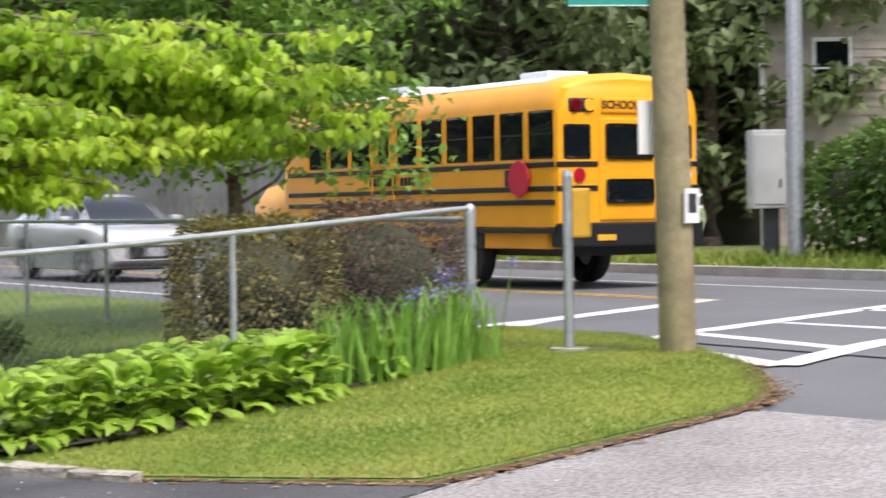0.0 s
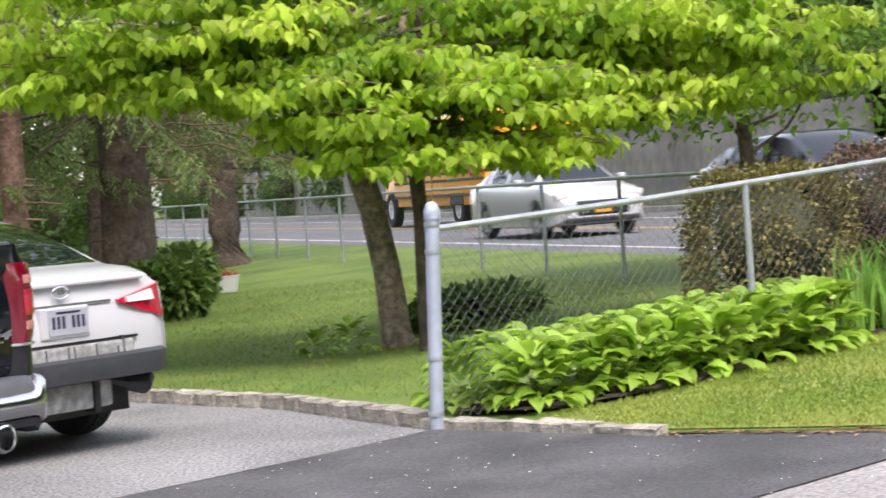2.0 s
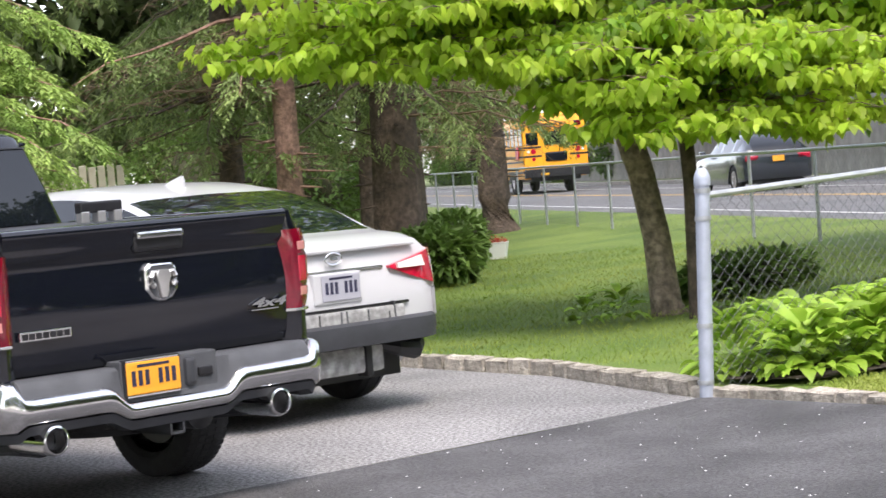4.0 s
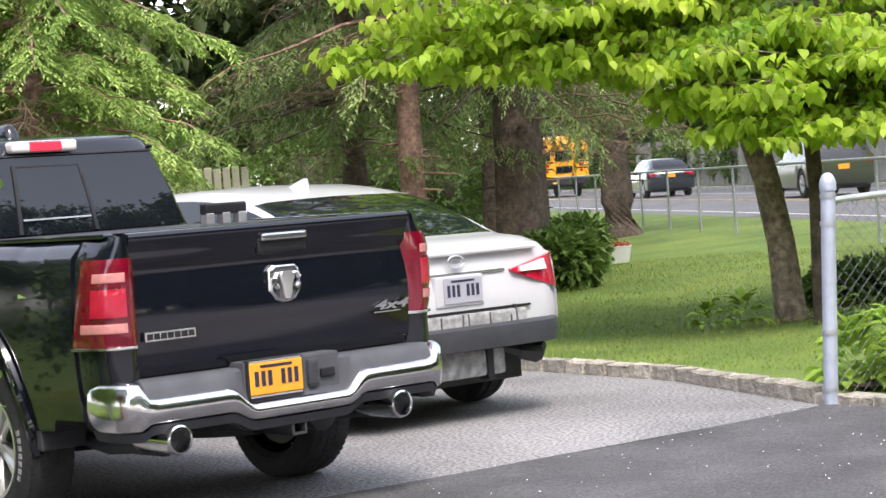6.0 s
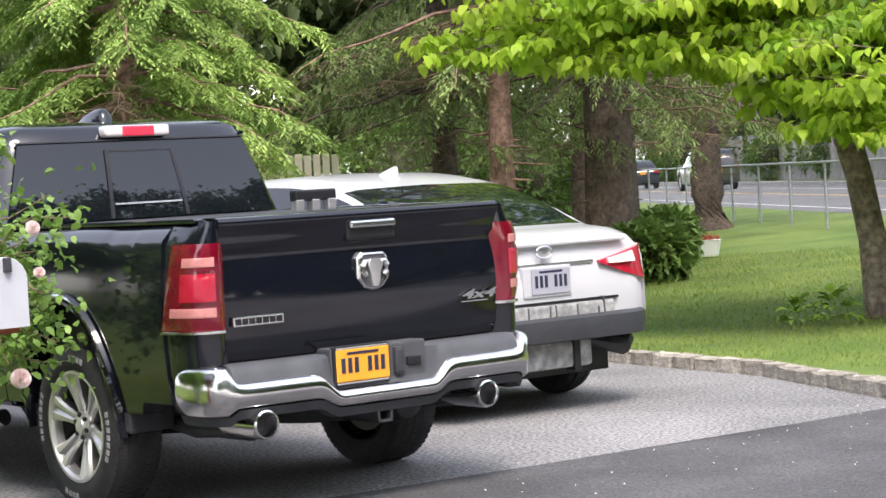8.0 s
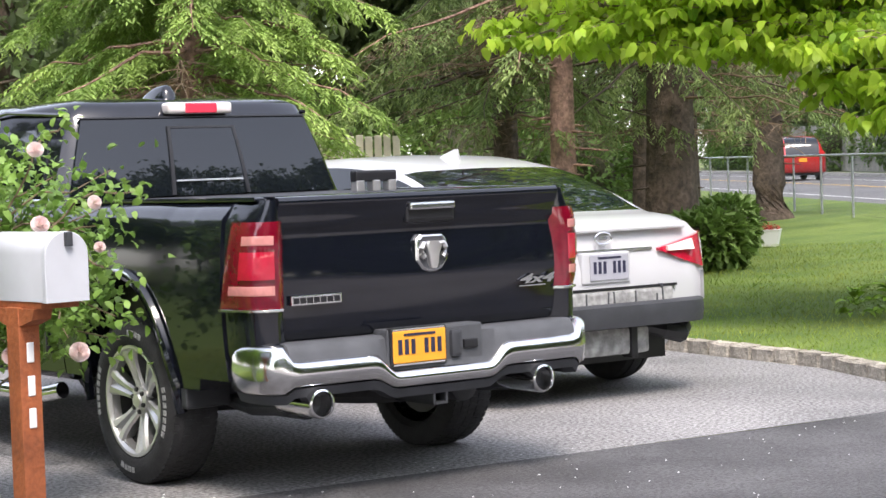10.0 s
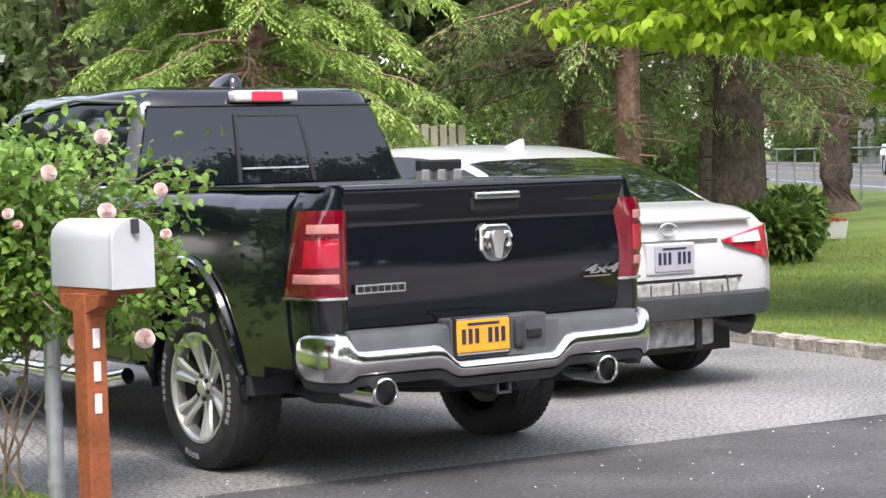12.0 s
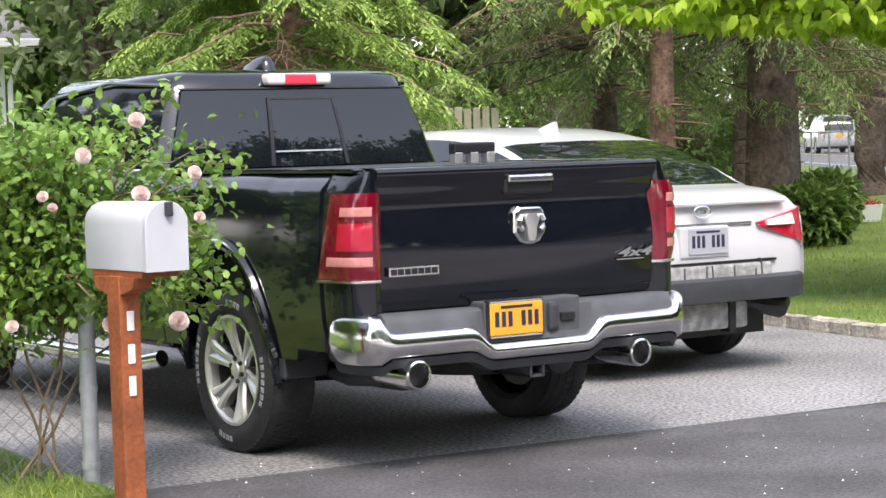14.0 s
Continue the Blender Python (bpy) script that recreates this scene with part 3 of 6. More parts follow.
        ring = [Vector((x * h, cab_back(x * h, z) + 0.012 + 0.05 * max(0, abs(x) - 0.9) / 0.1, z)) for x in (-1, -0.97, -0.9, -0.6, -0.3, 0, 0.3, 0.6, 0.9, 0.97, 1)]
        rings.append(ring + [Vector((x * h * 0.97, y1 + 0.1 - 0.1 * x * x, z)) for x in (1, 0.5, 0, -0.5, -1)])
    for z, k, dy in ((1.93, 0.94, 0.07), (1.95, 0.8, 0.2), (1.957, 0.4, 0.5)):
        rings.append([Vector((p.x * k, p.y + (dy if p.y < 1.8 else -dy), z)) for p in rings[4]])
    put("cab_roof", loft(rings), M_BLACKCAR, t, smooth=True, split=50)

    def bowed(x0, x1, z0, z1, lift, name, m, label="", n=14):
        """A pane on the cab's rear face, given by shares of its half width."""
        bm = bmesh.new()
        grid = []
        for j in range(9):
            z = z0 + (z1 - z0) * j / 8
            row = []
            for i in range(n + 1):
                x = (x0 + (x1 - x0) * i / n) * cab_half(z)
                row.append(bm.verts.new((x, cab_back(x, z) - lift, z)))
            grid.append(row)
        for a, b in zip(grid, grid[1:]):
            for i in range(n):
                bm.faces.new((a[i], a[i + 1], b[i + 1], b[i]))
        r = bmesh.ops.extrude_face_region(bm, geom=bm.faces[:])
        for v in r["geom"]:
            if isinstance(v, bmesh.types.BMVert):
                v.co.y += 0.02
        bmesh.ops.recalc_face_normals(bm, faces=bm.faces[:])
        return put(name, bm, m, t, label, smooth=True)

    bowed(-0.93, 0.93, 1.405, 1.835, 0.006, "rear_window", M_GLASS_D, "dark tinted rear window")
    bowed(-0.255, 0.255, 1.49, 1.775, 0.012, "sliding_pane", M_GLASS_D)
    for x0, x1, z0, z1, m in ((-0.275, -0.25, 1.41, 1.785, M_BUSBLACK), (0.25, 0.275, 1.41, 1.785, M_BUSBLACK), (-0.275, 0.275, 1.775, 1.787, M_BUSBLACK), (-0.95, 0.95, 1.835, 1.843, M_BUSBLACK), (-0.24, 0.24, 1.483, 1.492, M_GALV)):
        bowed(x0, x1, z0, z1, 0.016, "pane_frame", m)
    for sd in (-1, 1):
        for y0, y1 in ((1.18, 1.85), (1.95, 2.8)):
            q = [(1.42, y0 - 0.08, y1), (1.6, y0 - 0.04, min(y1, 2.72)), (1.79, y0 + 0.02, min(y1, 2.45))]
            bm = bmesh.new()
            vs = [[bm.verts.new((sd * (cab_half(z) + 0.008), y, z)) for y in (a, b)] for z, a, b in q]
            for a, b in zip(vs, vs[1:]):
                bm.faces.new((a[0], a[1], b[1], b[0]))
            r = bmesh.ops.extrude_face_region(bm, geom=bm.faces[:])
            for v in r["geom"]:
                if isinstance(v, bmesh.types.BMVert):
                    v.co.x -= sd * 0.03
            bmesh.ops.recalc_face_normals(bm, faces=bm.faces[:])
            put("side_window", bm, M_GLASS_D, t)
        put("window_trim", tube([(sd * 0.915, 0.98, 1.405), (sd * 0.915, 3.2, 1.405)], 0.009, 6), M_CHROME, t, "chrome window trim")
        put("roof_gutter", tube([(sd * (cab_half(1.85) + 0.004), 1.05, 1.86), (sd * (cab_half(1.88) + 0.004), 1.8, 1.9), (sd * (cab_half(1.86) + 0.004), 2.5, 1.84), (sd * (cab_half(1.5)), 3.25, 1.5)], 0.012, 6), M_BLACKCAR, t, smooth=True)
    lamp = put("brake_lamp", box(-0.205, 0.205, 0.925, 1.02, 1.853, 1.918, 0.022, 3), M_CLEARLENS, t, "third brake lamp with red centre", smooth=True)
    put("red_lens", box(-0.1, 0.1, 0.918, 0.96, 1.857, 1.914, 0.008), M_REDLIT, lamp)
    put("aerial_fin", loft([rrect(-0.055, 0.055, 1.25, 1.55, 0.05, 1.95), rrect(-0.045, 0.045, 1.26, 1.5, 0.04, 1.985), rrect(-0.03, 0.03, 1.28, 1.42, 0.025, 2.015), rrect(-0.012, 0.012, 1.3, 1.36, 0.01, 2.03)]), M_BLACKCAR, t, smooth=True)
    # tailgate with a spoiler lip, a hollow below it and a soft lower bulge
    prof = ((-1.0, 0.737), (-1.09, 0.737), (-1.118, 0.755), (-1.128, 0.8), (-1.133, 0.86), (-1.139, 0.93), (-1.143, 1.0), (-1.142, 1.07), (-1.135, 1.14), (-1.126, 1.2), (-1.122, 1.232), (-1.132, 1.25), (-1.14, 1.264), (-1.143, 1.3), (-1.148, 1.335), (-1.16, 1.36), (-1.166, 1.382), (-1.158, 1.397), (-1.13, 1.404), (-1.0, 1.406))
    rings = []
    for i in range(25):
        x = -0.822 + 1.644 * i / 24
        e = 0.016 * (abs(x) / 0.822) ** 6
        bow = 0.012 * (x / 0.822) ** 2
        dish = 0.012 * max(0, 1 - (x / 0.5) ** 2)
        rings.append([Vector((x, y + e + (bow + (dish if 1.12 < z < 1.3 else 0) if y < -1.05 else 0), z)) for y, z in prof])
    put("tailgate", loft(rings), M_BLACKCAR, t, smooth=True, split=60)
    h = put("tailgate_handle", box(-0.125, 0.165, -1.15, -1.1, 1.255, 1.355, 0.018), M_BUSBLACK, t)
    put("handle_bar", box(-0.115, 0.155, -1.172, -1.13, 1.315, 1.353, 0.012), M_CHROME, h, "chrome handle bar")
    bx, bz = 0.022, 1.11
    shield = ((-0.065, 0.09), (0.065, 0.09), (0.092, 0.062), (0.094, -0.035), (0.058, -0.082), (0.02, -0.095), (-0.02, -0.095), (-0.058, -0.082), (-0.094, -0.035), (-0.092, 0.062))
    put("badge", loft([[Vector((bx + x * k, -1.128 - d, bz + z * k)) for x, z in shield] for d, k in ((-0.03, 1), (0.012, 1), (0.02, 0.94), (0.024, 0.86), (0.016, 0.84))]), M_CHROME, t, "chrome shield badge", smooth=True, split=25)
    put("badge_field", loft([[Vector((bx + x * k, -1.142 - d, bz + z * k)) for x, z in shield] for d, k in ((0, 0.84), (0.004, 0.82))]), M_PAD, t, "dark badge field")
    put("badge_relief", loft([rrect(bx - w, bx + w, -1.172 + 0.2 * (0.045 - w), -1.14, 0.006, z) for w, z in ((0.016, bz - 0.075), (0.026, bz - 0.05), (0.03, bz - 0.01), (0.045, bz + 0.03), (0.03, bz + 0.055))]), M_ALLOY, t, "pale badge relief", smooth=True)
    for sd in (-1, 1):
        put("badge_curl", tube([(bx + sd * (0.05 + 0.02 * math.cos(a)), -1.158, bz + 0.012 + 0.036 * math.sin(a)) for a in [0.85 * q - 1.4 for q in range(6)]], [0.014, 0.017, 0.017, 0.014, 0.011, 0.006], 6), M_ALLOY, t, smooth=True)
    mb = put("model_badge", box(-0.78, -0.504, -1.146, -1.13, 0.905, 0.952, 0.005), M_CHROME, t, "chrome model badge with dark bars")
    for k in range(7):
        x = -0.768 + 0.0372 * k
        put("badge_bar", box(x, x + 0.029, -1.1495, -1.144, 0.915, 0.942), M_BUSBLACK, mb)
    lettering("drive_badge", "4x4", 0.06, pose(0.655, -1.142, 0.947, 90, 0, 0) @ Matrix.Diagonal((2.3, 1, 1, 1)), M_CHROME, t, "chrome drive badge", 0.006, 0.3, 0.002)
    put("badge_underline", box(0.55, 0.72, -1.146, -1.134, 0.912, 0.918), M_CHROME, t)
    # bumper that wraps round both corners, dipping under the plate
    plan = [(0.93, -0.84), (0.955, -0.92), (0.965, -1.02), (0.955, -1.11), (0.925, -1.18), (0.885, -1.222), (0.84, -1.24)]
    half = plan + [(x, -1.255 + 0.014 * (x / 0.84) ** 2) for x in (0.8, 0.75, 0.7, 0.6, 0.5, 0.44, 0.4, 0.37, 0.35, 0.33, 0.31, 0.29, 0.27, 0.24, 0.2, 0.1)]
    path = [(-x, y) for x, y in half] + [(0, -1.255)] + [(x, y) for x, y in reversed(half)]
    chrome, pad, under = [], [], []
    for i, (x, y) in enumerate(path):
        a, b = Vector(path[max(i - 1, 0)]), Vector(path[min(i + 1, len(path) - 1)])
        d = (b - a).normalized()
        out = Vector((d.y, -d.x))
        ax = abs(x)
        u = min(max((ax - 0.27) / 0.13, 0), 1)
        u = u * u * (3 - 2 * u)
        w = min(max((ax - 0.83) / 0.06, 0), 1)
        w = w * w * (3 - 2 * w)
        if y > -1.2:
            w = 1
        top, bot = 0.578 + 0.085 * u + 0.075 * w, 0.492 + 0.05 * u - 0.03 * w
        hh = top - bot
        prof = ((-0.09, bot + 0.01), (-0.02, bot), (0.0, bot + 0.012), (0.012, bot + hh * 0.45), (0.008, top - 0.03), (-0.004, top - 0.012), (-0.022, top), (-0.09, top))
        chrome.append([Vector((x + out.x * o, y + out.y * o, z)) for o, z in prof])
        under.append([Vector((x * 0.985 + out.x * o, y + out.y * o, z)) for o, z in ((-0.1, bot - 0.05), (-0.03, bot - 0.045), (-0.012, bot - 0.002), (-0.1, bot - 0.002))])
        if ax < 0.88 and y < -1.2:
            pad.append([Vector((x, y + o, z)) for o, z in ((0.2, top - 0.03), (0.022, top - 0.004), (0.035, top + 0.03), (0.052, 0.725), (0.075, 0.74), (0.2, 0.742))])
    put("rear_bumper", loft(chrome), M_CHROME, t, "chrome rear bumper", smooth=True, split=70)
    put("lower_valance", loft(under), M_PLASTIC, t, "dark plastic lower valance", smooth=True)
    put("step_pad", loft(pad), M_PAD, t, "grey plastic bumper step pad", smooth=True)
    put("plate_recess", box(-0.31, 0.25, -1.222, -1.05, 0.585, 0.765, 0.01), M_PAD, t)
    put("plate_frame", box(-0.302, 0.022, -1.238, -1.2, 0.59, 0.772, 0.008), M_BUSBLACK, t, "black plate frame")
    put("frame_edge", box(-0.29, 0.01, -1.243, -1.235, 0.593, 0.606, 0.003), M_CHROME, t)
    put("frame_edge", box(-0.29, 0.01, -1.243, -1.235, 0.757, 0.769, 0.003), M_CHROME, t)
    plate(t, -0.14, -1.238, 0.682, M_PLATE_Y, M_INK)
    put("trailer_socket", box(0.05, 0.115, -1.245, -1.2, 0.61, 0.745, 0.02), M_PLASTIC, t)
    put("socket_lid", box(0.13, 0.215, -1.236, -1.2, 0.648, 0.69, 0.008), M_BUSBLACK, t)
    bm = bmesh.new()
    for k in range(4):
        m = pose(-0.01, -1.16, 0.435, 0, 0, 0) @ pose(0, 0, 0, 0, 90 * k, 0)
        box(-0.043, 0.043, -0.06, 0.3, 0.031, 0.043, bm=bm, m=m)
    put("hitch_receiver", bm, M_PLASTIC, t, "square hitch receiver")
    for ex_x in (-0.7, 0.605):
        ex = put("exhaust_tip", lathe([(0.0, 0.06), (-0.012, 0.066), (-0.008, 0.076), (0.012, 0.082), (0.3, 0.074), (0.3, 0.055), (0.03, 0.058), (0.004, 0.059), (0.0, 0.06)], 28), M_CHROME, t, "chrome exhaust tip", smooth=True)
        ex.matrix_basis = pose(ex_x, -1.24, 0.462, 0, 0, 90) @ Matrix.Diagonal((1, 0.88, 0.88, 1))
        put("exhaust_bore", cyl(0.05, 0.05, (ex_x, -1.16, 0.462), (ex_x, -0.98, 0.462), 20), M_BUSBLACK, t)
        put("exhaust_pipe", tube([(ex_x, -0.96, 0.43), (ex_x * 0.95, -0.6, 0.4), (ex_x * 0.8, 0.1, 0.45)], 0.045, 10), M_PLASTIC, t)
        put("muffler", tube([(ex_x * 0.72, -0.85, 0.42), (ex_x * 0.72, -0.82, 0.42), (ex_x * 0.72, -0.3, 0.42), (ex_x * 0.72, -0.26, 0.42)], [0.03, 0.085, 0.085, 0.03], 14), M_PLASTIC, t, smooth=True)
    for sd in (-1, 1):
        put("mud_guard", box(min(sd * 0.7, sd * 0.95), max(sd * 0.7, sd * 0.95), -0.45, -0.4, 0.4, 0.7, 0.012), M_PLASTIC, t)
        put("leaf_spring", tube([(sd * 0.55, AX - 0.7, 0.5), (sd * 0.55, AX - 0.3, 0.37), (sd * 0.55, AX, 0.34), (sd * 0.55, AX + 0.5, 0.45)], 0.025, 6), M_BUSBLACK, t)
    put("rear_axle", tube([(-0.8, AX, 0.41), (-0.15, AX, 0.41), (0, AX, 0.4), (0.15, AX, 0.41), (0.8, AX, 0.41)], [0.05, 0.06, 0.15, 0.06, 0.05], 12), M_PLASTIC, t, smooth=True)
    put("frame_rails", box(-0.55, 0.55, -1.05, 3.6, 0.5, 0.62), M_BUSBLACK, t)
    put("spare_wheel", lathe([(-0.1, 0.16), (-0.12, 0.3), (-0.08, 0.37), (0.08, 0.37), (0.12, 0.3), (0.1, 0.16)], 28), M_TYRE, t, "spare tyre under the bed", smooth=True).matrix_basis = pose(0.05, -0.6, 0.5, 0, 90, 0)
    return t


def truck_wheel(parent, x, y, z, r, w, side):
    """A large alloy wheel with six broad, creased spokes and a lettered tyre."""
    ri, h = 0.275, w / 2
    wh = new("wheel")
    wh.parent = parent
    wh.matrix_basis = pose(x, y, z, 11, 0, 0 if side > 0 else 180)
    tyre = put("tyre", lathe([(-h * 0.8, ri), (-h, ri + 0.03), (-h, r - 0.06), (-h * 0.85, r - 0.012), (-h * 0.62, r), (h * 0.62, r), (h * 0.85, r - 0.012), (h * 0.97, r - 0.05), (h, r - 0.075), (h * 0.985, ri + 0.025), (h * 0.86, ri)], 56), M_TYRE, wh, smooth=True)
    bm = bmesh.new()
    for k in range(64):
        for x0, x1, off in ((-0.84, -0.58, 0.4), (-0.5, -0.22, 0), (-0.14, 0.14, 0.5), (0.22, 0.5, 0), (0.58, 0.84, 0.4)):
            m = pose(0, 0, 0, 360 * (k + off) / 64)
            hi = r + 0.004 if abs(x0 + x1) < 1 else r - 0.003
            box(h * x0, h * x1, -0.014, 0.014, r - 0.02, hi, bm=bm, m=m)
    put("tread", bm, M_TYRE, tyre)
    for a0, n in ((55, 7), (235, 7), (150, 4), (330, 4)):
        for k in range(n):
            put("lettering_bar", box(h * 0.985, h * 1.012, -0.013, 0.013, r - 0.083, r - 0.056, m=pose(0, 0, 0, a0 + 6.2 * k)), M_TYRELETTER, tyre)
    put("rim", lathe([(h * 0.84, ri + 0.004), (h * 0.93, ri + 0.002), (h * 0.93, ri - 0.012), (h * 0.8, ri - 0.022), (h * 0.8, ri - 0.03), (h * 0.5, ri - 0.035)], 56), M_ALLOY, wh, "bright alloy rim lip", smooth=True)
    put("barrel", lathe([(h * 0.5, ri - 0.036), (-h * 0.5, ri - 0.045), (-h * 0.55, 0.02)], 48), M_ALLOYDARK, wh, smooth=True)
    put("brake_disc", cyl(0.19, 0.19, (-h * 0.25, 0, 0), (-h * 0.15, 0, 0), 32), M_PAD, wh)
    for k in range(6):
        rings = []
        for rr, hw, xo in ((0.05, 0.034, 0.56), (0.09, 0.034, 0.62), (0.15, 0.04, 0.72), (0.21, 0.056, 0.82), (0.25, 0.074, 0.86), (0.262, 0.082, 0.87)):
            rings.append([Vector((h * xx, yy * hw, rr)) for xx, yy in ((xo - 0.5, -0.8), (xo - 0.1, -1), (xo, -0.8), (xo, -0.35), (xo - 0.05 - (rr - 0.05) * 0.5, 0), (xo, 0.35), (xo, 0.8), (xo - 0.1, 1), (xo - 0.5, 0.8))])
        put("spoke", loft(rings), M_ALLOY, wh, smooth=True, split=22).matrix_basis = pose(0, 0, 0, 60 * k)
    put("hub_cap", lathe([(h * 0.4, 0.075), (h * 0.66, 0.07), (h * 0.7, 0.04), (h * 0.78, 0.034), (h * 0.8, 0.001)], 24), M_ALLOY, wh, smooth=True)
    for k in range(6):
        a = 2 * math.pi * k / 6 + 0.52
        put("lug_nut", cyl(0.013, 0.011, (h * 0.6, 0.056 * math.cos(a), 0.056 * math.sin(a)), (h * 0.76, 0.056 * math.cos(a), 0.056 * math.sin(a)), 6), M_BUSBLACK, wh)
    return wh


def rack():
    r = thing("bed_clamp", "small black and grey clamp bracket on the truck bed cover", "bracket", (0.4, -0.1, 1.398))
    put("bar", box(-0.13, 0.13, -0.03, 0.03, 0.05, 0.11, 0.012), M_BUSBLACK, r)
    for x in (-0.1, 0.0, 0.1):
        put("foot", box(x - 0.025, x + 0.025, -0.03, 0.03, 0, 0.06, 0.006), M_ALLOY, r, "grey clamp foot")


def lerp_st(st, n):
    """Smooth stations along a car: rows of y and values, resampled with Catmull-Rom."""
    ys = np.array([q[0] for q in st])
    vs = np.array([q[1:] for q in st], float)
    out = []
    for y in np.linspace(ys[0], ys[-1], n):
        i = min(max(np.searchsorted(ys, y) - 1, 0), len(ys) - 2)
        u = (y - ys[i]) / (ys[i + 1] - ys[i])
        m0 = (vs[i + 1] - vs[max(i - 1, 0)]) / (ys[i + 1] - ys[max(i - 1, 0)]) * (ys[i + 1] - ys[i])
        m1 = (vs[min(i + 2, len(ys) - 1)] - vs[i]) / (ys[min(i + 2, len(ys) - 1)] - ys[i]) * (ys[i + 1] - ys[i])
        out.append((y, *((2 * u**3 - 3 * u**2 + 1) * vs[i] + (u**3 - 2 * u**2 + u) * m0 + (-2 * u**3 + 3 * u**2) * vs[i + 1] + (u**3 - u**2) * m1)))
    return out


def shell(t, st, wheels_y, wr, paint, n=60, glass_y=(0.5, 3.4), pillars=(1.2, 2.2), screens=True):
    """A car body from stations (y, sill z, belt z, top z, half width, roof half width): painted shell and separate glass."""
    rows = lerp_st(st, n)
    rings = []
    for y, zs, zb, zt, hw, rw in rows:
        zt = max(zt, zb + 0.02)
        wz = 0
        for wy in wheels_y:
            if abs(y - wy) < wr * 1.12:
                wz = max(wz, math.sqrt((wr * 1.12) ** 2 - (y - wy) ** 2) + wr)
        lo = max(zs, wz)
        mid = max((zs * 0.45 + zb * 0.55), lo + 0.02)
        g = zt - zb
        pr = [(hw * 0.6, zs if not wz else lo), (hw * 0.94, lo), (hw * 0.99, lo + 0.015 if lo + 0.015 < mid else lo), (hw, mid), (hw * 0.985, zb - 0.06), (hw * 0.95, zb)]
        for u in (0.08, 0.5, 0.88):
            pr.append((hw * 0.935 + (rw - hw * 0.935) * u, zb + g * u))
        pr += [(rw * 0.96, zb + g * 0.95), (rw * 0.8, zb + g * 0.985), (rw * 0.4, zt), (0, zt + 0.004)]
        rings.append([(y, pr)])
    bm, gl = bmesh.new(), bmesh.new()
    V = []
    for (r,) in rings:
        y, pr = r
        V.append([Vector((-x, y, z)) for x, z in pr] + [Vector((x, y, z)) for x, z in reversed(pr[:-1])])
    m = len(V[0])
    bv = [[bm.verts.new(p) for p in ring] for ring in V]
    gv = {}

    def gvert(i, j):
        if (i, j) not in gv:
            gv[(i, j)] = gl.verts.new(V[i][j])
        return gv[(i, j)]

    for i in range(len(V) - 1):
        y = (rows[i][0] + rows[i + 1][0]) / 2
        g = (rows[i][3] - rows[i][2] + rows[i + 1][3] - rows[i + 1][2]) / 2
        slope = abs(rows[i + 1][3] - rows[i][3]) / (rows[i + 1][0] - rows[i][0])
        for j in range(m - 1):
            jj = j if j < m // 2 else m - 2 - j
            glass = False
            if g > 0.22 and jj in (6, 7) and glass_y[0] < y < glass_y[1] and all(abs(y - p) > 0.05 for p in pillars):
                glass = True
            if screens and jj >= 9 and slope > 0.26 and g > 0.03 and glass_y[0] - 0.75 < y < glass_y[1] + 0.9:
                glass = True
            if glass:
                gl.faces.new((gvert(i, j), gvert(i, j + 1), gvert(i + 1, j + 1), gvert(i + 1, j)))
            else:
                bm.faces.new((bv[i][j], bv[i][j + 1], bv[i + 1][j + 1], bv[i + 1][j]))
    for ring in (bv[0], bv[-1]):
        bm.faces.new(ring)
    for i in range(len(V) - 1):
        bm.faces.new((bv[i][0], bv[i + 1][0], bv[i + 1][-1], bv[i][-1]))
    bmesh.ops.delete(bm, geom=[v for v in bm.verts if not v.link_faces], context="VERTS")
    bmesh.ops.recalc_face_normals(bm, faces=bm.faces[:])
    put("body", bm, paint, t, smooth=True, split=38)
    if gl.faces:
        bmesh.ops.recalc_face_normals(gl, faces=gl.faces[:])
        put("glazing", gl, M_GLASS_D, t, "dark car windows", smooth=True)
    put("underbody", box(-st[1][4] * 0.8, st[1][4] * 0.8, st[0][0] + 0.25, st[-1][0] - 0.3, 0.2, 0.5), M_BUSBLACK, t)


SEDAN = [(0.0, 0.4, 0.72, 0.76, 0.72, 0.5), (0.05, 0.3, 0.92, 0.985, 0.85, 0.7), (0.12, 0.26, 0.96, 1.035, 0.875, 0.72), (0.25, 0.24, 0.985, 1.068, 0.89, 0.73), (0.5, 0.22, 0.99, 1.1, 0.905, 0.74), (0.75, 0.2, 0.985, 1.215, 0.915, 0.71), (1.05, 0.2, 0.98, 1.33, 0.918, 0.675), (1.4, 0.2, 0.97, 1.415, 0.918, 0.64), (1.8, 0.2, 0.96, 1.462, 0.918, 0.61), (2.3, 0.2, 0.94, 1.475, 0.918, 0.59), (2.8, 0.2, 0.92, 1.44, 0.918, 0.58), (3.3, 0.2, 0.91, 1.22, 0.918, 0.62), (3.75, 0.2, 0.9, 0.98, 0.915, 0.7), (4.3, 0.21, 0.82, 0.86, 0.9, 0.68), (4.65, 0.25, 0.7, 0.74, 0.82, 0.6), (4.8, 0.35, 0.58, 0.6, 0.66, 0.45)]


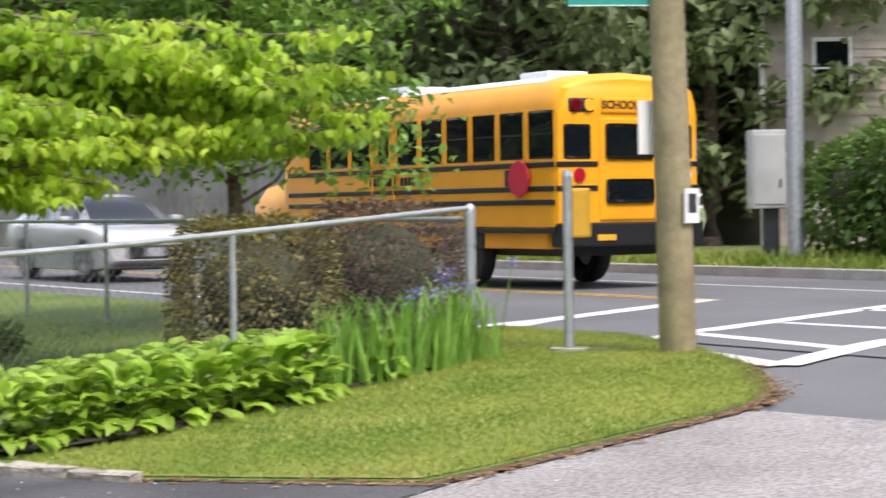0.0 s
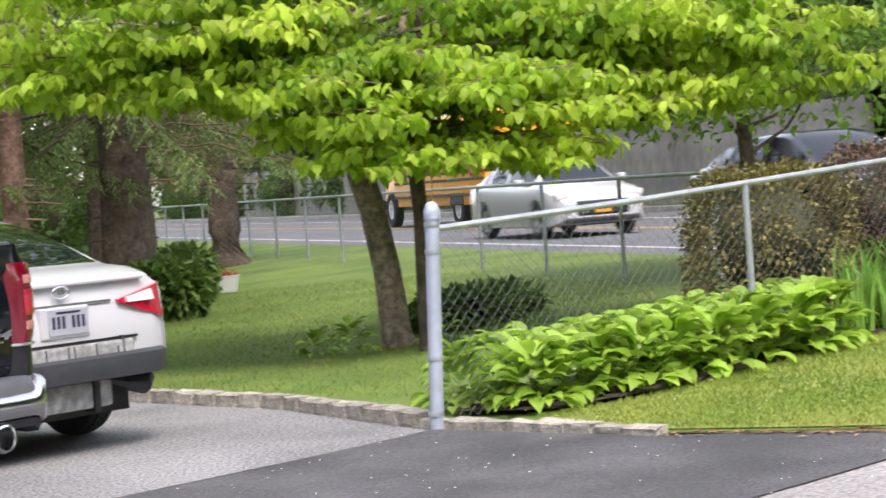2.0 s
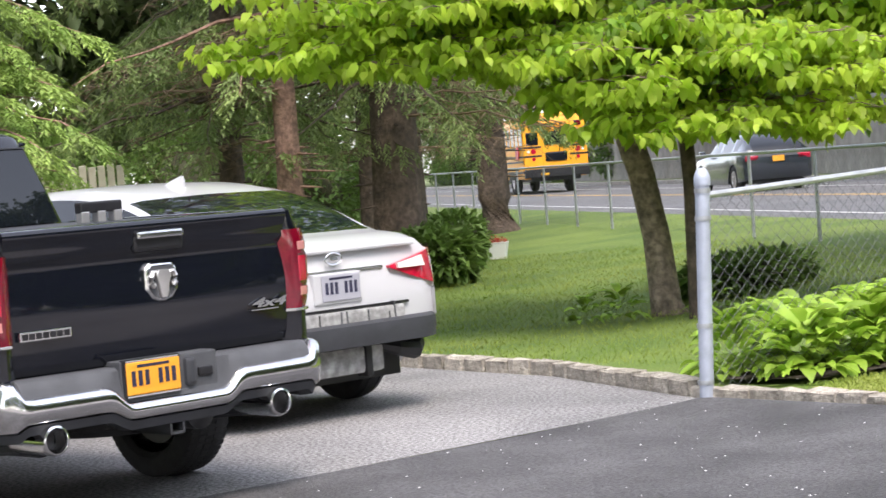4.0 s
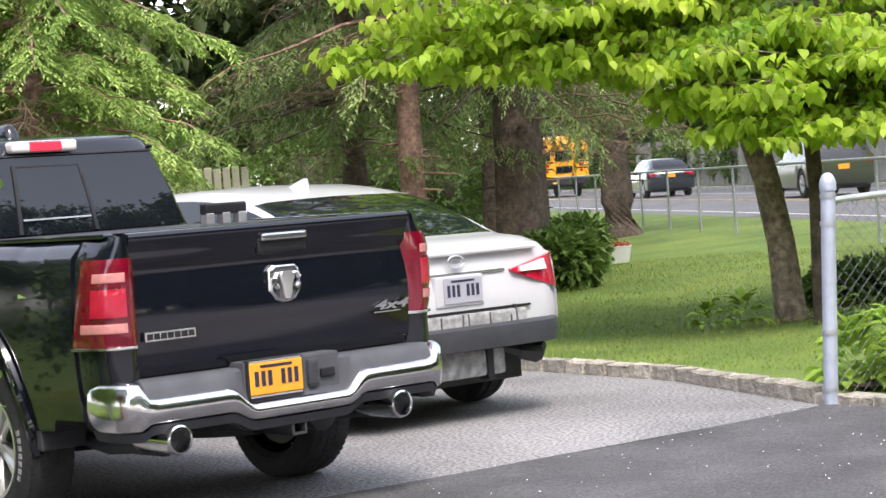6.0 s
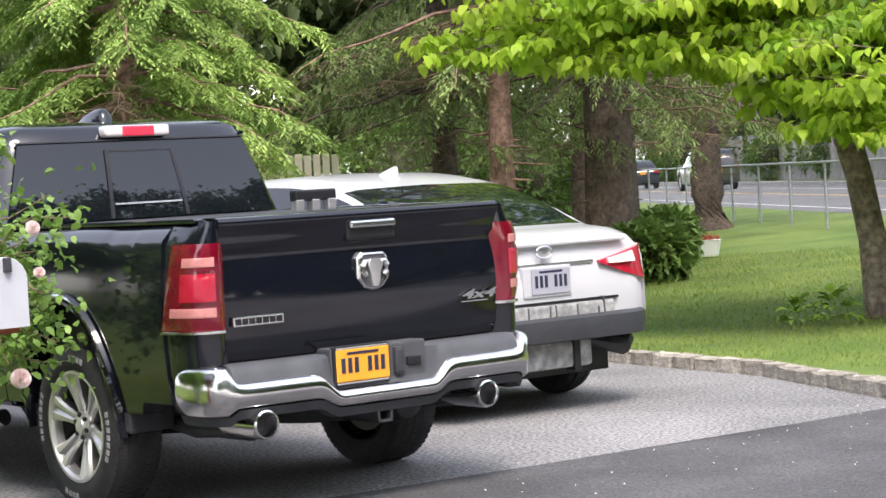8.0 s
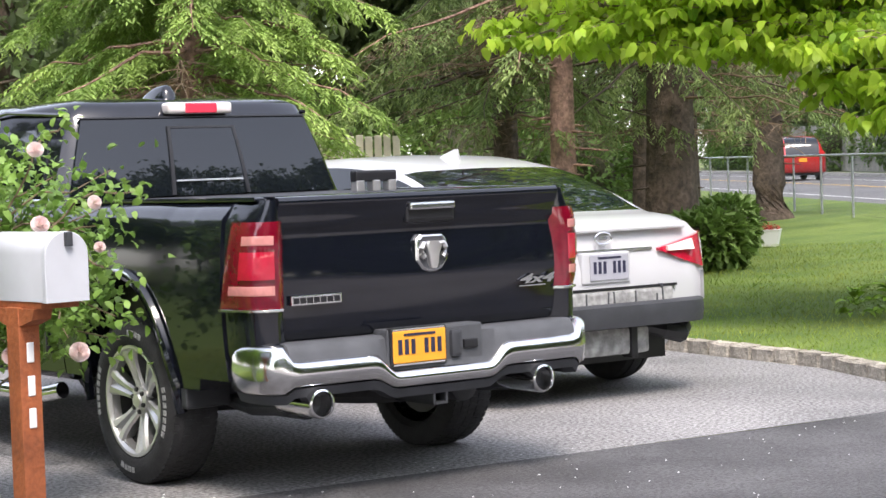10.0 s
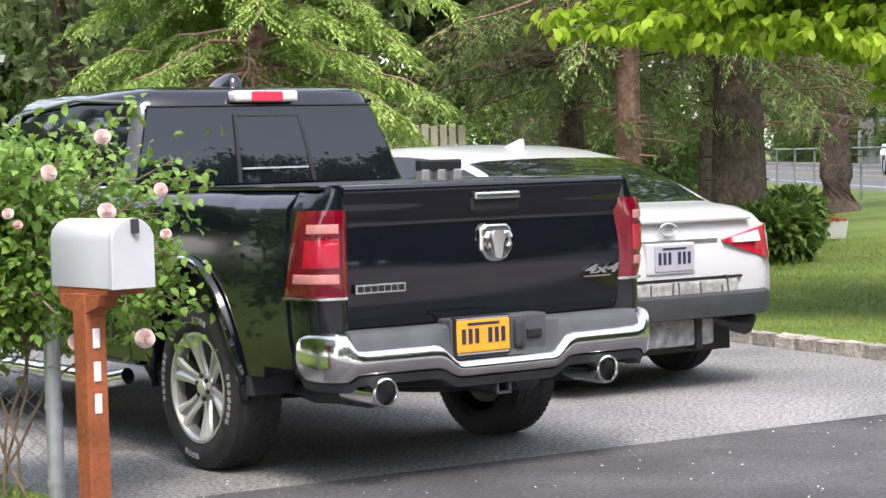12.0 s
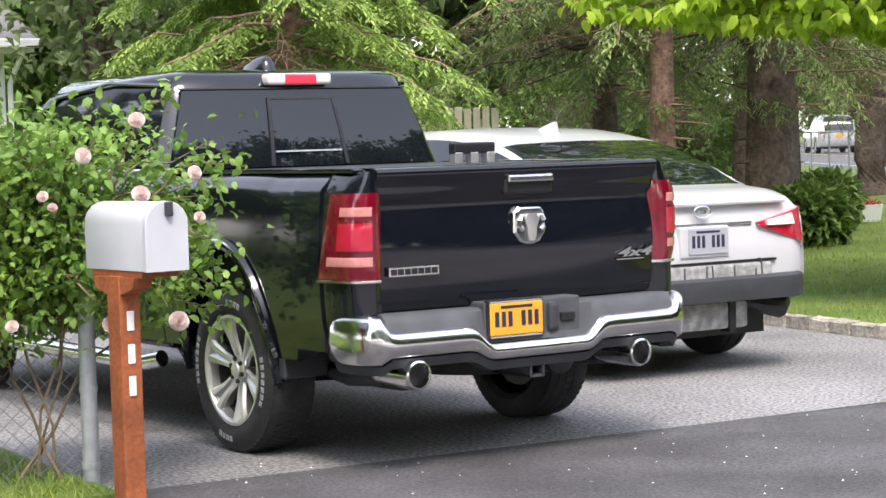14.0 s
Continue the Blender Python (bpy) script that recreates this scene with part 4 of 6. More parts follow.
def sedan():
    t = thing("sedan", "white sedan with torn-off rear bumper cover on the driveway", "car", (2.68, 0.77, 0))
    st = [(y, (0.5 if y < 0.3 else zs), zb, zt, hw, rw) for y, zs, zb, zt, hw, rw in SEDAN]
    shell(t, st, (0.98, 3.85), 0.33, M_WHITECAR, glass_y=(0.95, 3.4), pillars=(1.25, 2.25))
    for sd in (-1, 1):
        for y in (0.98, 3.85):
            wheel(t, sd * 0.85, y, 0.33, 0.33, 0.22, sd, 5)
        tl = put("tail_light", loft([[Vector((sd * x, y - 0.035, z)) for x, y, z in q] for q in (((0.44, 0.04, 0.875), (0.44, 0.03, 0.86), (0.44, 0.1, 0.86), (0.44, 0.11, 0.875)), ((0.62, 0.05, 0.91), (0.62, 0.03, 0.8), (0.62, 0.16, 0.8), (0.62, 0.17, 0.91)), ((0.8, 0.08, 0.945), (0.82, 0.06, 0.745), (0.76, 0.22, 0.745), (0.74, 0.24, 0.945)), ((0.885, 0.16, 0.955), (0.9, 0.14, 0.74), (0.82, 0.3, 0.74), (0.81, 0.32, 0.955)), ((0.925, 0.42, 0.96), (0.93, 0.38, 0.78), (0.85, 0.44, 0.78), (0.84, 0.46, 0.96)))]), M_REDBRIGHT, t, "red wraparound tail light", smooth=True)
        put("lamp_band", loft([[Vector((sd * x, y - 0.055, z)) for x, y, z in q] for q in (((0.5, 0.045, 0.885), (0.5, 0.035, 0.855), (0.5, 0.1, 0.855), (0.5, 0.1, 0.885)), ((0.72, 0.065, 0.92), (0.73, 0.05, 0.855), (0.72, 0.15, 0.855), (0.72, 0.15, 0.92)))]), M_CLEARLENS, tl, "clear reverse lamp")
        put("hanging_bracket", tube([(sd * 0.78, 0.12, 0.72), (sd * 0.82, 0.08, 0.65), (sd * 0.8, 0.06, 0.6)], 0.015, 6), M_BUSBLACK, t)
    put("boot_lip", box(-0.68, 0.68, 0.02, 0.2, 0.985, 1.01, 0.012), M_WHITECAR, t)
    put("boot_chrome", box(-0.4, 0.4, 0.02, 0.06, 0.865, 0.885, 0.006), M_CHROME, t)
    bm = bmesh.new()
    pts = [Vector((0.065 * math.cos(a * math.pi / 8), 0.012, 0.95 + 0.034 * math.sin(a * math.pi / 8))) for a in range(17)]
    put("badge", tube(pts, 0.006, 6), M_CHROME, t, "chrome oval badge")
    put("badge_bar", box(-0.03, 0.03, 0.005, 0.02, 0.94, 0.962, 0.004, m=pose(0, 0, 0)), M_CHROME, t)
    put("plate_recess", box(-0.19, 0.19, -0.012, 0.05, 0.69, 0.87, 0.01), M_WHITECAR, t)
    plate(t, 0.02, -0.0125, 0.782, M_PLATE_W, M_INK)
    put("bare_bumper", box(-0.78, 0.52, -0.03, 0.3, 0.52, 0.645, 0.02), M_GREYBARE, t, "scuffed grey bare bumper foam")
    for k in range(10):
        x = -0.7 + 0.13 * k
        put("foam_rib", box(x - 0.004, x + 0.004, -0.036, 0.0, 0.535, 0.635, m=pose(0, 0, 0, 0, 4 * (k % 3 - 1))), M_PAD, t)
    put("shut_gap", box(-0.78, 0.56, -0.02, 0.1, 0.648, 0.662), M_BUSBLACK, t)
    for sd in (-1, 1):
        put("torn_edge", loft([[Vector((sd * x, y, z)) for x, y, z in q] for q in (((0.82, 0.02, 0.55), (0.82, 0.02, 0.72), (0.84, 0.1, 0.72), (0.84, 0.1, 0.55)), ((0.93, 0.2, 0.52), (0.93, 0.2, 0.7), (0.9, 0.3, 0.7), (0.9, 0.3, 0.52)))]), M_WHITECAR, t)
    rings = []
    for i in range(25):
        x = -0.93 + 1.86 * i / 24
        y = -0.1 + 0.28 * max(0, (abs(x) - 0.6) / 0.33) ** 2
        rings.append([Vector((x, yy, zz)) for yy, zz in ((y + 0.14, 0.42), (y + 0.01, 0.43), (y - 0.005, 0.5), (y + 0.005, 0.555), (y + 0.05, 0.57), (y + 0.16, 0.57))])
    put("bumper_bar", loft(rings), M_PLASTIC, t, "black exposed bumper bar", smooth=True)
    put("lower_panel", box(-0.7, 0.36, 0.02, 0.25, 0.26, 0.42, 0.03), M_GREYBARE, t, "hanging pale lower panel")
    for x in (-0.3, 0.22):
        put("support_strut", box(x - 0.025, x + 0.025, -0.0, 0.1, 0.24, 0.45, 0.008), M_BUSBLACK, t)
    put("torn_liner", tube([(0.36, 0.12, 0.42), (0.5, 0.06, 0.38), (0.66, 0.08, 0.35), (0.8, 0.2, 0.37), (0.88, 0.3, 0.42)], [0.03, 0.05, 0.06, 0.05, 0.02], 8), M_BUSBLACK, t, "torn black wheel liner")
    put("aerial_fin", loft([rrect(-0.035, 0.035, 1.5, 1.8, 0.03, 1.42), rrect(-0.02, 0.02, 1.5, 1.64, 0.015, 1.475), rrect(-0.008, 0.008, 1.5, 1.53, 0.006, 1.505)]), M_WHITECAR, t, smooth=True)
    return t


HATCH = [(0.0, 0.45, 0.8, 0.84, 0.76, 0.6), (0.06, 0.32, 0.95, 1.02, 0.86, 0.66), (0.35, 0.25, 1.0, 1.22, 0.89, 0.62), (0.8, 0.22, 0.98, 1.4, 0.9, 0.58), (1.5, 0.2, 0.95, 1.45, 0.9, 0.57), (2.2, 0.2, 0.92, 1.44, 0.9, 0.57), (2.7, 0.2, 0.91, 1.33, 0.9, 0.6), (3.2, 0.2, 0.9, 1.05, 0.9, 0.68), (3.5, 0.2, 0.88, 0.93, 0.895, 0.7), (4.1, 0.22, 0.8, 0.84, 0.87, 0.66), (4.4, 0.28, 0.68, 0.72, 0.78, 0.56), (4.46, 0.36, 0.6, 0.62, 0.7, 0.5)]
SUV = [(0.0, 0.5, 0.9, 0.95, 0.8, 0.66), (0.06, 0.35, 1.05, 1.2, 0.88, 0.68), (0.3, 0.28, 1.08, 1.55, 0.91, 0.66), (0.8, 0.27, 1.06, 1.68, 0.92, 0.64), (1.6, 0.27, 1.04, 1.72, 0.92, 0.63), (2.3, 0.27, 1.02, 1.7, 0.92, 0.63), (2.8, 0.27, 1.0, 1.55, 0.92, 0.65), (3.3, 0.27, 1.0, 1.15, 0.92, 0.7), (3.6, 0.27, 0.98, 1.03, 0.915, 0.72), (4.3, 0.28, 0.92, 0.97, 0.9, 0.7), (4.55, 0.33, 0.78, 0.82, 0.82, 0.62), (4.62, 0.42, 0.65, 0.68, 0.72, 0.5)]


def traffic_car(name, label, st, paint, plate_mat=None, wr=0.33):
    """A car in the traffic; its own origin is on the ground under the tail's middle, its nose along y."""
    t = thing(name, label, "car")
    L = st[-1][0]
    shell(t, st, (L * 0.2, L * 0.8), wr, paint, n=44, glass_y=(L * 0.13, L * 0.72), pillars=(L * 0.25, L * 0.46))
    for sd in (-1, 1):
        for y in (L * 0.2, L * 0.8):
            wheel(t, sd * (st[4][4] - 0.12), y, wr, wr, 0.22, sd, 5)
        put("tail_light", box(min(sd * 0.5, sd * 0.83), max(sd * 0.5, sd * 0.83), 0.0, 0.2, st[1][2] - 0.2, st[1][2] - 0.06, 0.03), M_REDBRIGHT, t)
        zf = st[-3][2] - 0.05
        put("headlight", box(min(sd * 0.45, sd * 0.82), max(sd * 0.45, sd * 0.82), L - 0.42, L - 0.1, zf - 0.1, zf + 0.02, 0.04), M_CLEARLENS, t, "clear headlight")
        put("door_mirror", box(min(sd * 0.92, sd * 1.06), max(sd * 0.92, sd * 1.06), L * 0.66, L * 0.7, 0.95, 1.08, 0.03), paint, t)
    put("grille", box(-0.5, 0.5, L - 0.14, L + 0.01, 0.36, st[-2][2] - 0.06, 0.05), M_BUSBLACK, t, "black front grille")
    put("lower_grille", box(-0.7, 0.7, L - 0.3, L - 0.02, 0.26, 0.33, 0.02), M_BUSBLACK, t)
    put("front_plate", box(-0.15, 0.15, L + 0.005, L + 0.02, 0.42, 0.56), plate_mat or M_PLATE_W, t)
    put("rear_plate", box(-0.15, 0.15, -0.02, 0.02, 0.72, 0.86), M_PLATE_Y, t)
    return t


def bus():
    t = thing("school_bus", "yellow school bus with black rails and white roof, driving", "bus")
    L, H, HWB = 9.6, 2.92, 1.2
    # body section with rounded roof, from the rear to the windscreen
    def sec(y, k=1.0, zt=H, z0=0.85):
        half = [(HWB * k, z0), (HWB * k, 2.3), (HWB * k * 0.985, 2.48), (HWB * k * 0.93, 2.68), (HWB * k * 0.8, zt - 0.12), (HWB * k * 0.55, zt - 0.04), (0, zt)]
        return [Vector((-x, y, z)) for x, z in half] + [Vector((x, y, z)) for x, z in reversed(half[:-1])]
    put("body", loft([sec(0, 0.96, H - 0.1), sec(0.06, 0.99, H - 0.03), sec(0.2), sec(L - 1.9), sec(L - 1.75, 0.98, H - 0.15)]), M_BUS, t, smooth=True)
    rs = []
    for y in (0.6, L - 2.2):
        half = [(HWB * 0.81, H - 0.13), (HWB * 0.55, H - 0.035), (0, H + 0.006)]
        half = [(x, z + 0.008) for x, z in half]
        rs.append([Vector((-x, y, z)) for x, z in half] + [Vector((x, y, z)) for x, z in reversed(half[:-1])])
    put("roof_panel", loft(rs), M_BUSROOF, t, "white roof panel", smooth=True)
    for y in (1.4, 5.2):
        put("roof_hatch", box(-0.35, 0.35, y, y + 0.7, H, H + 0.1, 0.03), M_BUSROOF, t, "white roof hatch")
    put("hood", loft([rrect(-1.0, 1.0, L - 1.9, L - 0.05, 0.2, 0.6), rrect(-0.98, 0.98, L - 1.9, L - 0.08, 0.2, 1.2), rrect(-0.8, 0.8, L - 1.9, L - 0.2, 0.2, 1.5), rrect(-0.6, 0.6, L - 1.9, L - 0.4, 0.2, 1.58)]), M_BUS, t, smooth=True)
    put("windscreen", box(-1.0, 1.0, L - 1.76, L - 1.72, 1.65, 2.5, 0.02), M_GLASS_D, t)
    put("front_bumper", box(-1.15, 1.15, L - 0.1, L + 0.08, 0.5, 0.75, 0.03), M_BUSBLACK, t)
    put("grille", box(-0.6, 0.6, L - 0.1, L - 0.02, 0.8, 1.25, 0.03), M_BUSBLACK, t)
    put("skirt", box(-1.14, 1.14, 0.3, L - 1.9, 0.55, 0.9, 0.03), M_BUS, t)
    put("chassis", box(-0.9, 0.9, 0.2, L - 0.4, 0.45, 0.6), M_BUSBLACK, t)
    put("rear_bumper", box(-1.18, 1.18, -0.12, 0.16, 0.58, 0.9, 0.03), M_BUSBLACK, t, "black rear bumper")
    for sd in (-1, 1):
        for z in (0.8, 1.18, 1.36, 1.68):
            put("rub_rail", box(min(sd * 1.19, sd * 1.222), max(sd * 1.19, sd * 1.222), 0.03, L - 1.95, z - 0.035, z + 0.035, 0.008, 1), M_BUSBLACK, t)
        for k in range(10):
            y0 = 0.06 + 0.7 * k
            lo, hi, wd = (1.75, 2.4, 0.58) if k != 6 or sd > 0 else (1.78, 2.3, 0.34)
            y0 += (0.58 - wd) / 2
            w = put("window", box(min(sd * 1.17, sd * 1.207), max(sd * 1.17, sd * 1.207), y0, y0 + wd, lo, hi, 0.03), M_GLASS_D, t)
            put("sash_bar", box(min(sd * 1.2, sd * 1.211), max(sd * 1.2, sd * 1.211), y0 + 0.02, y0 + wd - 0.02, 2.08, 2.1), M_BUSBLACK, w)
            put("window_frame", box(min(sd * 1.195, sd * 1.218), max(sd * 1.195, sd * 1.218), y0 + wd + 0.02, y0 + wd + 0.1, lo - 0.02, hi + 0.02, 0.008, 1), M_BUS, w)
        if sd < 0:
            for y in (4.22, 4.86):
                put("door_seam", box(-1.228, -1.2, y, y + 0.035, 0.62, 2.42, 0.006, 1), M_BUS, t)
            put("door_latch", box(-1.24, -1.2, 4.35, 4.5, 1.46, 1.54, 0.01), M_BUSBLACK, t)
        for y in (2.4, L - 1.1):
            wheel(t, sd * 1.0, y, 0.48, 0.48, 0.26, sd, 5, rim=0.55, rim_mat=M_BUSROOF)
        put("wheel_arch", box(min(sd * 1.1, sd * 1.15), max(sd * 1.1, sd * 1.15), 1.85, 2.95, 0.54, 1.0, 0.05), M_BUSBLACK, t)
        put("rear_window", box(min(sd * 0.62, sd * 1.08), max(sd * 0.62, sd * 1.08), -0.02, 0.06, 1.74, 2.22, 0.05), M_GLASS_D, t)
        s = put("warning_lamp_panel", box(min(sd * 0.56, sd * 1.0), max(sd * 0.56, sd * 1.0), -0.02, 0.08, 2.36, 2.57, 0.06), M_BUSBLACK, t)
        for x, m in ((0.66, M_SIGNALY), (0.88, M_REDLENS)):
            put("warning_lamp", cyl(0.085, 0.08, (sd * x, 0.0, 2.465), (sd * x, -0.04, 2.465), 16), m, s)
        put("brake_light", cyl(0.1, 0.095, (sd * 0.82, 0.04, 1.53), (sd * 0.82, -0.02, 1.53), 16), M_REDBRIGHT, t)
        put("tail_lamp", cyl(0.07, 0.065, (sd * 0.82, 0.04, 1.25), (sd * 0.82, -0.02, 1.25), 16), M_REDBRIGHT, t)
        put("reverse_lamp", cyl(0.06, 0.055, (sd * 1.0, 0.04, 1.53), (sd * 1.0, -0.01, 1.53), 16), M_CLEARLENS, t)
    for z in (1.36, 1.68):
        for sd in (-1, 1):
            put("rear_rail", box(min(sd * 0.52, sd * 1.17), max(sd * 0.52, sd * 1.17), -0.015, 0.04, z - 0.035, z + 0.035, 0.006, 1), M_BUSBLACK, t)
    d = put("rear_door", box(-0.5, 0.5, -0.02, 0.06, 0.92, 2.3, 0.03), M_BUS, t, "yellow rear emergency door")
    put("upper_pane", box(-0.4, 0.4, -0.035, 0.0, 1.74, 2.22, 0.05), M_GLASS_D, d)
    put("lower_pane", box(-0.4, 0.4, -0.035, 0.0, 1.15, 1.48, 0.05), M_GLASS_D, d)
    put("sign_board", box(-0.46, 0.46, -0.03, 0.06, 2.36, 2.57, 0.03), M_BUS, t)
    stop = put("stop_arm", cyl(0.25, 0.25, (-1.27, 0.8, 1.5), (-1.235, 0.8, 1.5), 8), M_RED, t, "red octagonal stop arm")
    put("stop_hinge", box(-1.25, -1.2, 1.0, 1.15, 1.4, 1.62), M_BUSBLACK, t)
    lettering("sign_lettering", "SCHOOL BUS", 0.15, pose(0, -0.034, 2.465, 90, 0, 0), M_BUSBLACK, t, "", 0.003, 0.0, 0.004)
    for k in range(13):
        if k != 5:
            put("name_bar", box(-1.215, -1.203, 3.5 + 0.115 * k, 3.58 + 0.115 * k, 1.46, 1.58), M_BUSBLACK, t)
    put("rear_plate", box(-0.62, -0.32, -0.13, -0.1, 0.66, 0.74), M_SIGNALY, t)
    return t


the_truck = pickup()
rack()
the_sedan = sedan()
the_sedan.scale = (1.03, 1.03, 1.08)
the_bus = bus()
white_hatch = traffic_car("hatchback", "white hatchback driving along the main road", HATCH, M_WHITECAR)
black_car = traffic_car("black_sedan", "black sedan driving along the main road", SEDAN, M_DARKPAINT, M_PLATE_Y)
white_sedan = traffic_car("white_sedan", "white sedan driving along the main road", SEDAN, M_WHITECAR, M_PLATE_Y)
dark_suv = traffic_car("dark_hatchback", "dark blue-grey hatchback driving away along the main road", HATCH, M_DARKPAINT)
olive_suv = traffic_car("olive_suv", "olive green off-road car driving along the main road", SUV, M_OLIVE, wr=0.38)
white_suv = traffic_car("pale_suv", "white crossover driving along the main road", SUV, M_WHITECAR)
red_suv = traffic_car("red_suv", "red crossover driving away along the main road", SUV, M_PICKUPRED)


# ---- fences ----
def mesh_fence(name, label, a, b, height, posts, drop=0.0, end_posts=(), gap=0.085, thick=1.0):
    """Chain-link fence from a to b: posts at the given shares of its length, a top rail and woven wire."""
    a, b = Vector(a), Vector(b)
    L = (b - a).length
    u = (b - a).normalized()
    t = thing(name, label, "fence", (0, 0, 0))

    def at(s, z):
        p = a + u * s
        return Vector((p.x, p.y, rise(p.x, p.y) + z))

    for s in posts:
        put("post", cyl(0.024, 0.024, at(s, -0.1), at(s, height - 0.01), 10), M_GALV, t, "galvanised line post", smooth=True)
    n = max(2, int(L / 1.5))
    put("top_rail", tube([at(L * i / n, height) for i in range(n + 1)], 0.021, 8), M_GALV, t, "galvanised top rail", smooth=True)
    V, F = [], []
    nn = Vector((-u.y, u.x, 0)) * 0.0009 * thick

    def wire(s0, z0, s1, z1, side):
        p, q = at(s0, z0), at(s1, z1)
        o = len(V)
        up = Vector((0, 0, 0.0013 * thick))
        off = nn * side * 1.2
        for e in (p, q):
            V.extend([e + off + up, e + off - up * 0.6 + nn, e + off - up * 0.6 - nn])
        F.extend([(o, o + 1, o + 4, o + 3), (o + 1, o + 2, o + 5, o + 4), (o + 2, o, o + 3, o + 5)])

    z0, z1 = 0.04, height - 0.01
    k = -(z1 - z0)
    while k < L:
        for sg in (1, -1):
            s0, s1 = max(k, 0), min(k + (z1 - z0), L)
            if s1 > s0 + 0.01:
                h0, h1 = (z0 + (s0 - k), z0 + (s1 - k)) if sg > 0 else (z1 - (s0 - k), z1 - (s1 - k))
                wire(s0, h0, s1, h1, sg)
        k += gap
    w = raw("woven_wire", V, F, M_WIRE, t, "woven steel wire")
    w["kind"] = "stuff"
    for s in [0.03 + 0.15 * i for i in range(int(L / 0.15)) if L < 8]:
        put("wire_tie", tube([at(s, height - 0.03), at(s + 0.02, height + 0.024), at(s + 0.045, height - 0.03)], 0.006, 5), M_GALV, t)
    return t


def gate_post(at, r, h, label, m, dx=0.0, dy=0.0):
    t = thing("fence_post", label, "fence post", at)
    put("tube", cyl(r, r, (0, 0, -0.1), (dx, dy, h), 20), m, t, smooth=True)
    cap = put("cap", loft([[Vector((dx + k * r * math.cos(a * math.pi / 8), dy + k * r * math.sin(a * math.pi / 8), h + z)) for a in range(16)] for k, z in ((1.15, -0.05), (1.15, 0.0), (1.0, 0.02), (0.75, 0.045), (0.3, 0.06))]), m, t, smooth=True)
    for z in (0.1, 0.45, h - 0.25, h - 0.08):
        f = z / h
        put("band", cyl(r * 1.12, r * 1.12, (dx * f, dy * f, z - 0.014), (dx * f, dy * f, z + 0.014), 18), M_GALV, t)
    return t


gate_post((4.15, -0.93, 0), 0.045, 1.36, "pale painted steel fence end post with cap", M_POSTPAINT, 0.05, -0.05)
gate_post((9.43, -2.27, 0.28), 0.042, 1.22, "galvanised steel fence corner post with cap", M_GALV)
mesh_fence("side_fence", "galvanised chain-link fence beside the flower bed", (4.2, -0.97), (9.43, -2.27), 1.24, (2.72,), thick=1.5)
pe = Vector((9.43, -2.27)) + Vector((0.5446, 0.8387)) * 46
mesh_fence("road_fence", "grey chain-link fence along the road edge", (9.43, -2.27), tuple(pe), 1.15, [2.55 * i for i in range(1, 18)], gap=0.11)
gate_post((-1.97, -0.5, 0), 0.038, 1.12, "galvanised steel fence post at the driveway edge", M_GALV)
mesh_fence("garden_fence", "chain-link fence under the rose bush", (-1.99, -0.47), (-5.0, 0.6), 1.0, (1.6,), gap=0.075, thick=1.9)


# ---- kerb of granite blocks ----
def block_kerb():
    kerb = tagged(new("block_kerb"), "rough granite block kerb edging the driveway", kind="structure")
    rng = random.Random(4)
    meshes = []
    for v in range(5):
        bm = box(-0.125, 0.125, -0.06, 0.06, -0.08, 0.1, 0.018, 2)
        for q in bm.verts:
            q.co += Vector((rng.uniform(-0.01, 0.01), rng.uniform(-0.008, 0.008), rng.uniform(-0.008, 0.008)))
        me = bpy.data.meshes.new("block")
        bm.to_mesh(me)
        bm.free()
        me.materials.append(M_BLOCK)
        meshes.append(me)
    path = [Vector(p) for p in ((3.95, -2.75), (4.2, -1.5), (4.22, -0.8), (4.95, 1.1), (5.2, 3.0), (5.55, 6.0), (5.45, 8.5))]
    for a, b in zip(path, path[1:]):
        L = (b - a).length
        n = round(L / 0.26)
        for i in range(n):
            p = a + (b - a) * ((i + 0.5) / n)
            ob = new("block", rng.choice(meshes))
            ob.parent = kerb
            ang = math.degrees(math.atan2(b.y - a.y, b.x - a.x))
            low = -0.045 if p.y < -0.9 else 0.0
            ob.matrix_basis = pose(p.x, p.y, rise(p.x, p.y) + low + rng.uniform(-0.008, 0.008), rng.uniform(-2, 2), rng.uniform(-2, 2), ang + rng.uniform(-3, 3))


block_kerb()


# ---- trees ----
def limb(p0, p1, sag, n, rng, wob=0.06):
    out = []
    for i in range(n + 1):
        f = i / n
        p = p0.lerp(p1, f)
        p.z += sag * 4 * f * (1 - f)
        if 0 < i < n:
            p += Vector((rng.uniform(-wob, wob), rng.uniform(-wob, wob), rng.uniform(-wob, wob)))
        out.append(p)
    return out


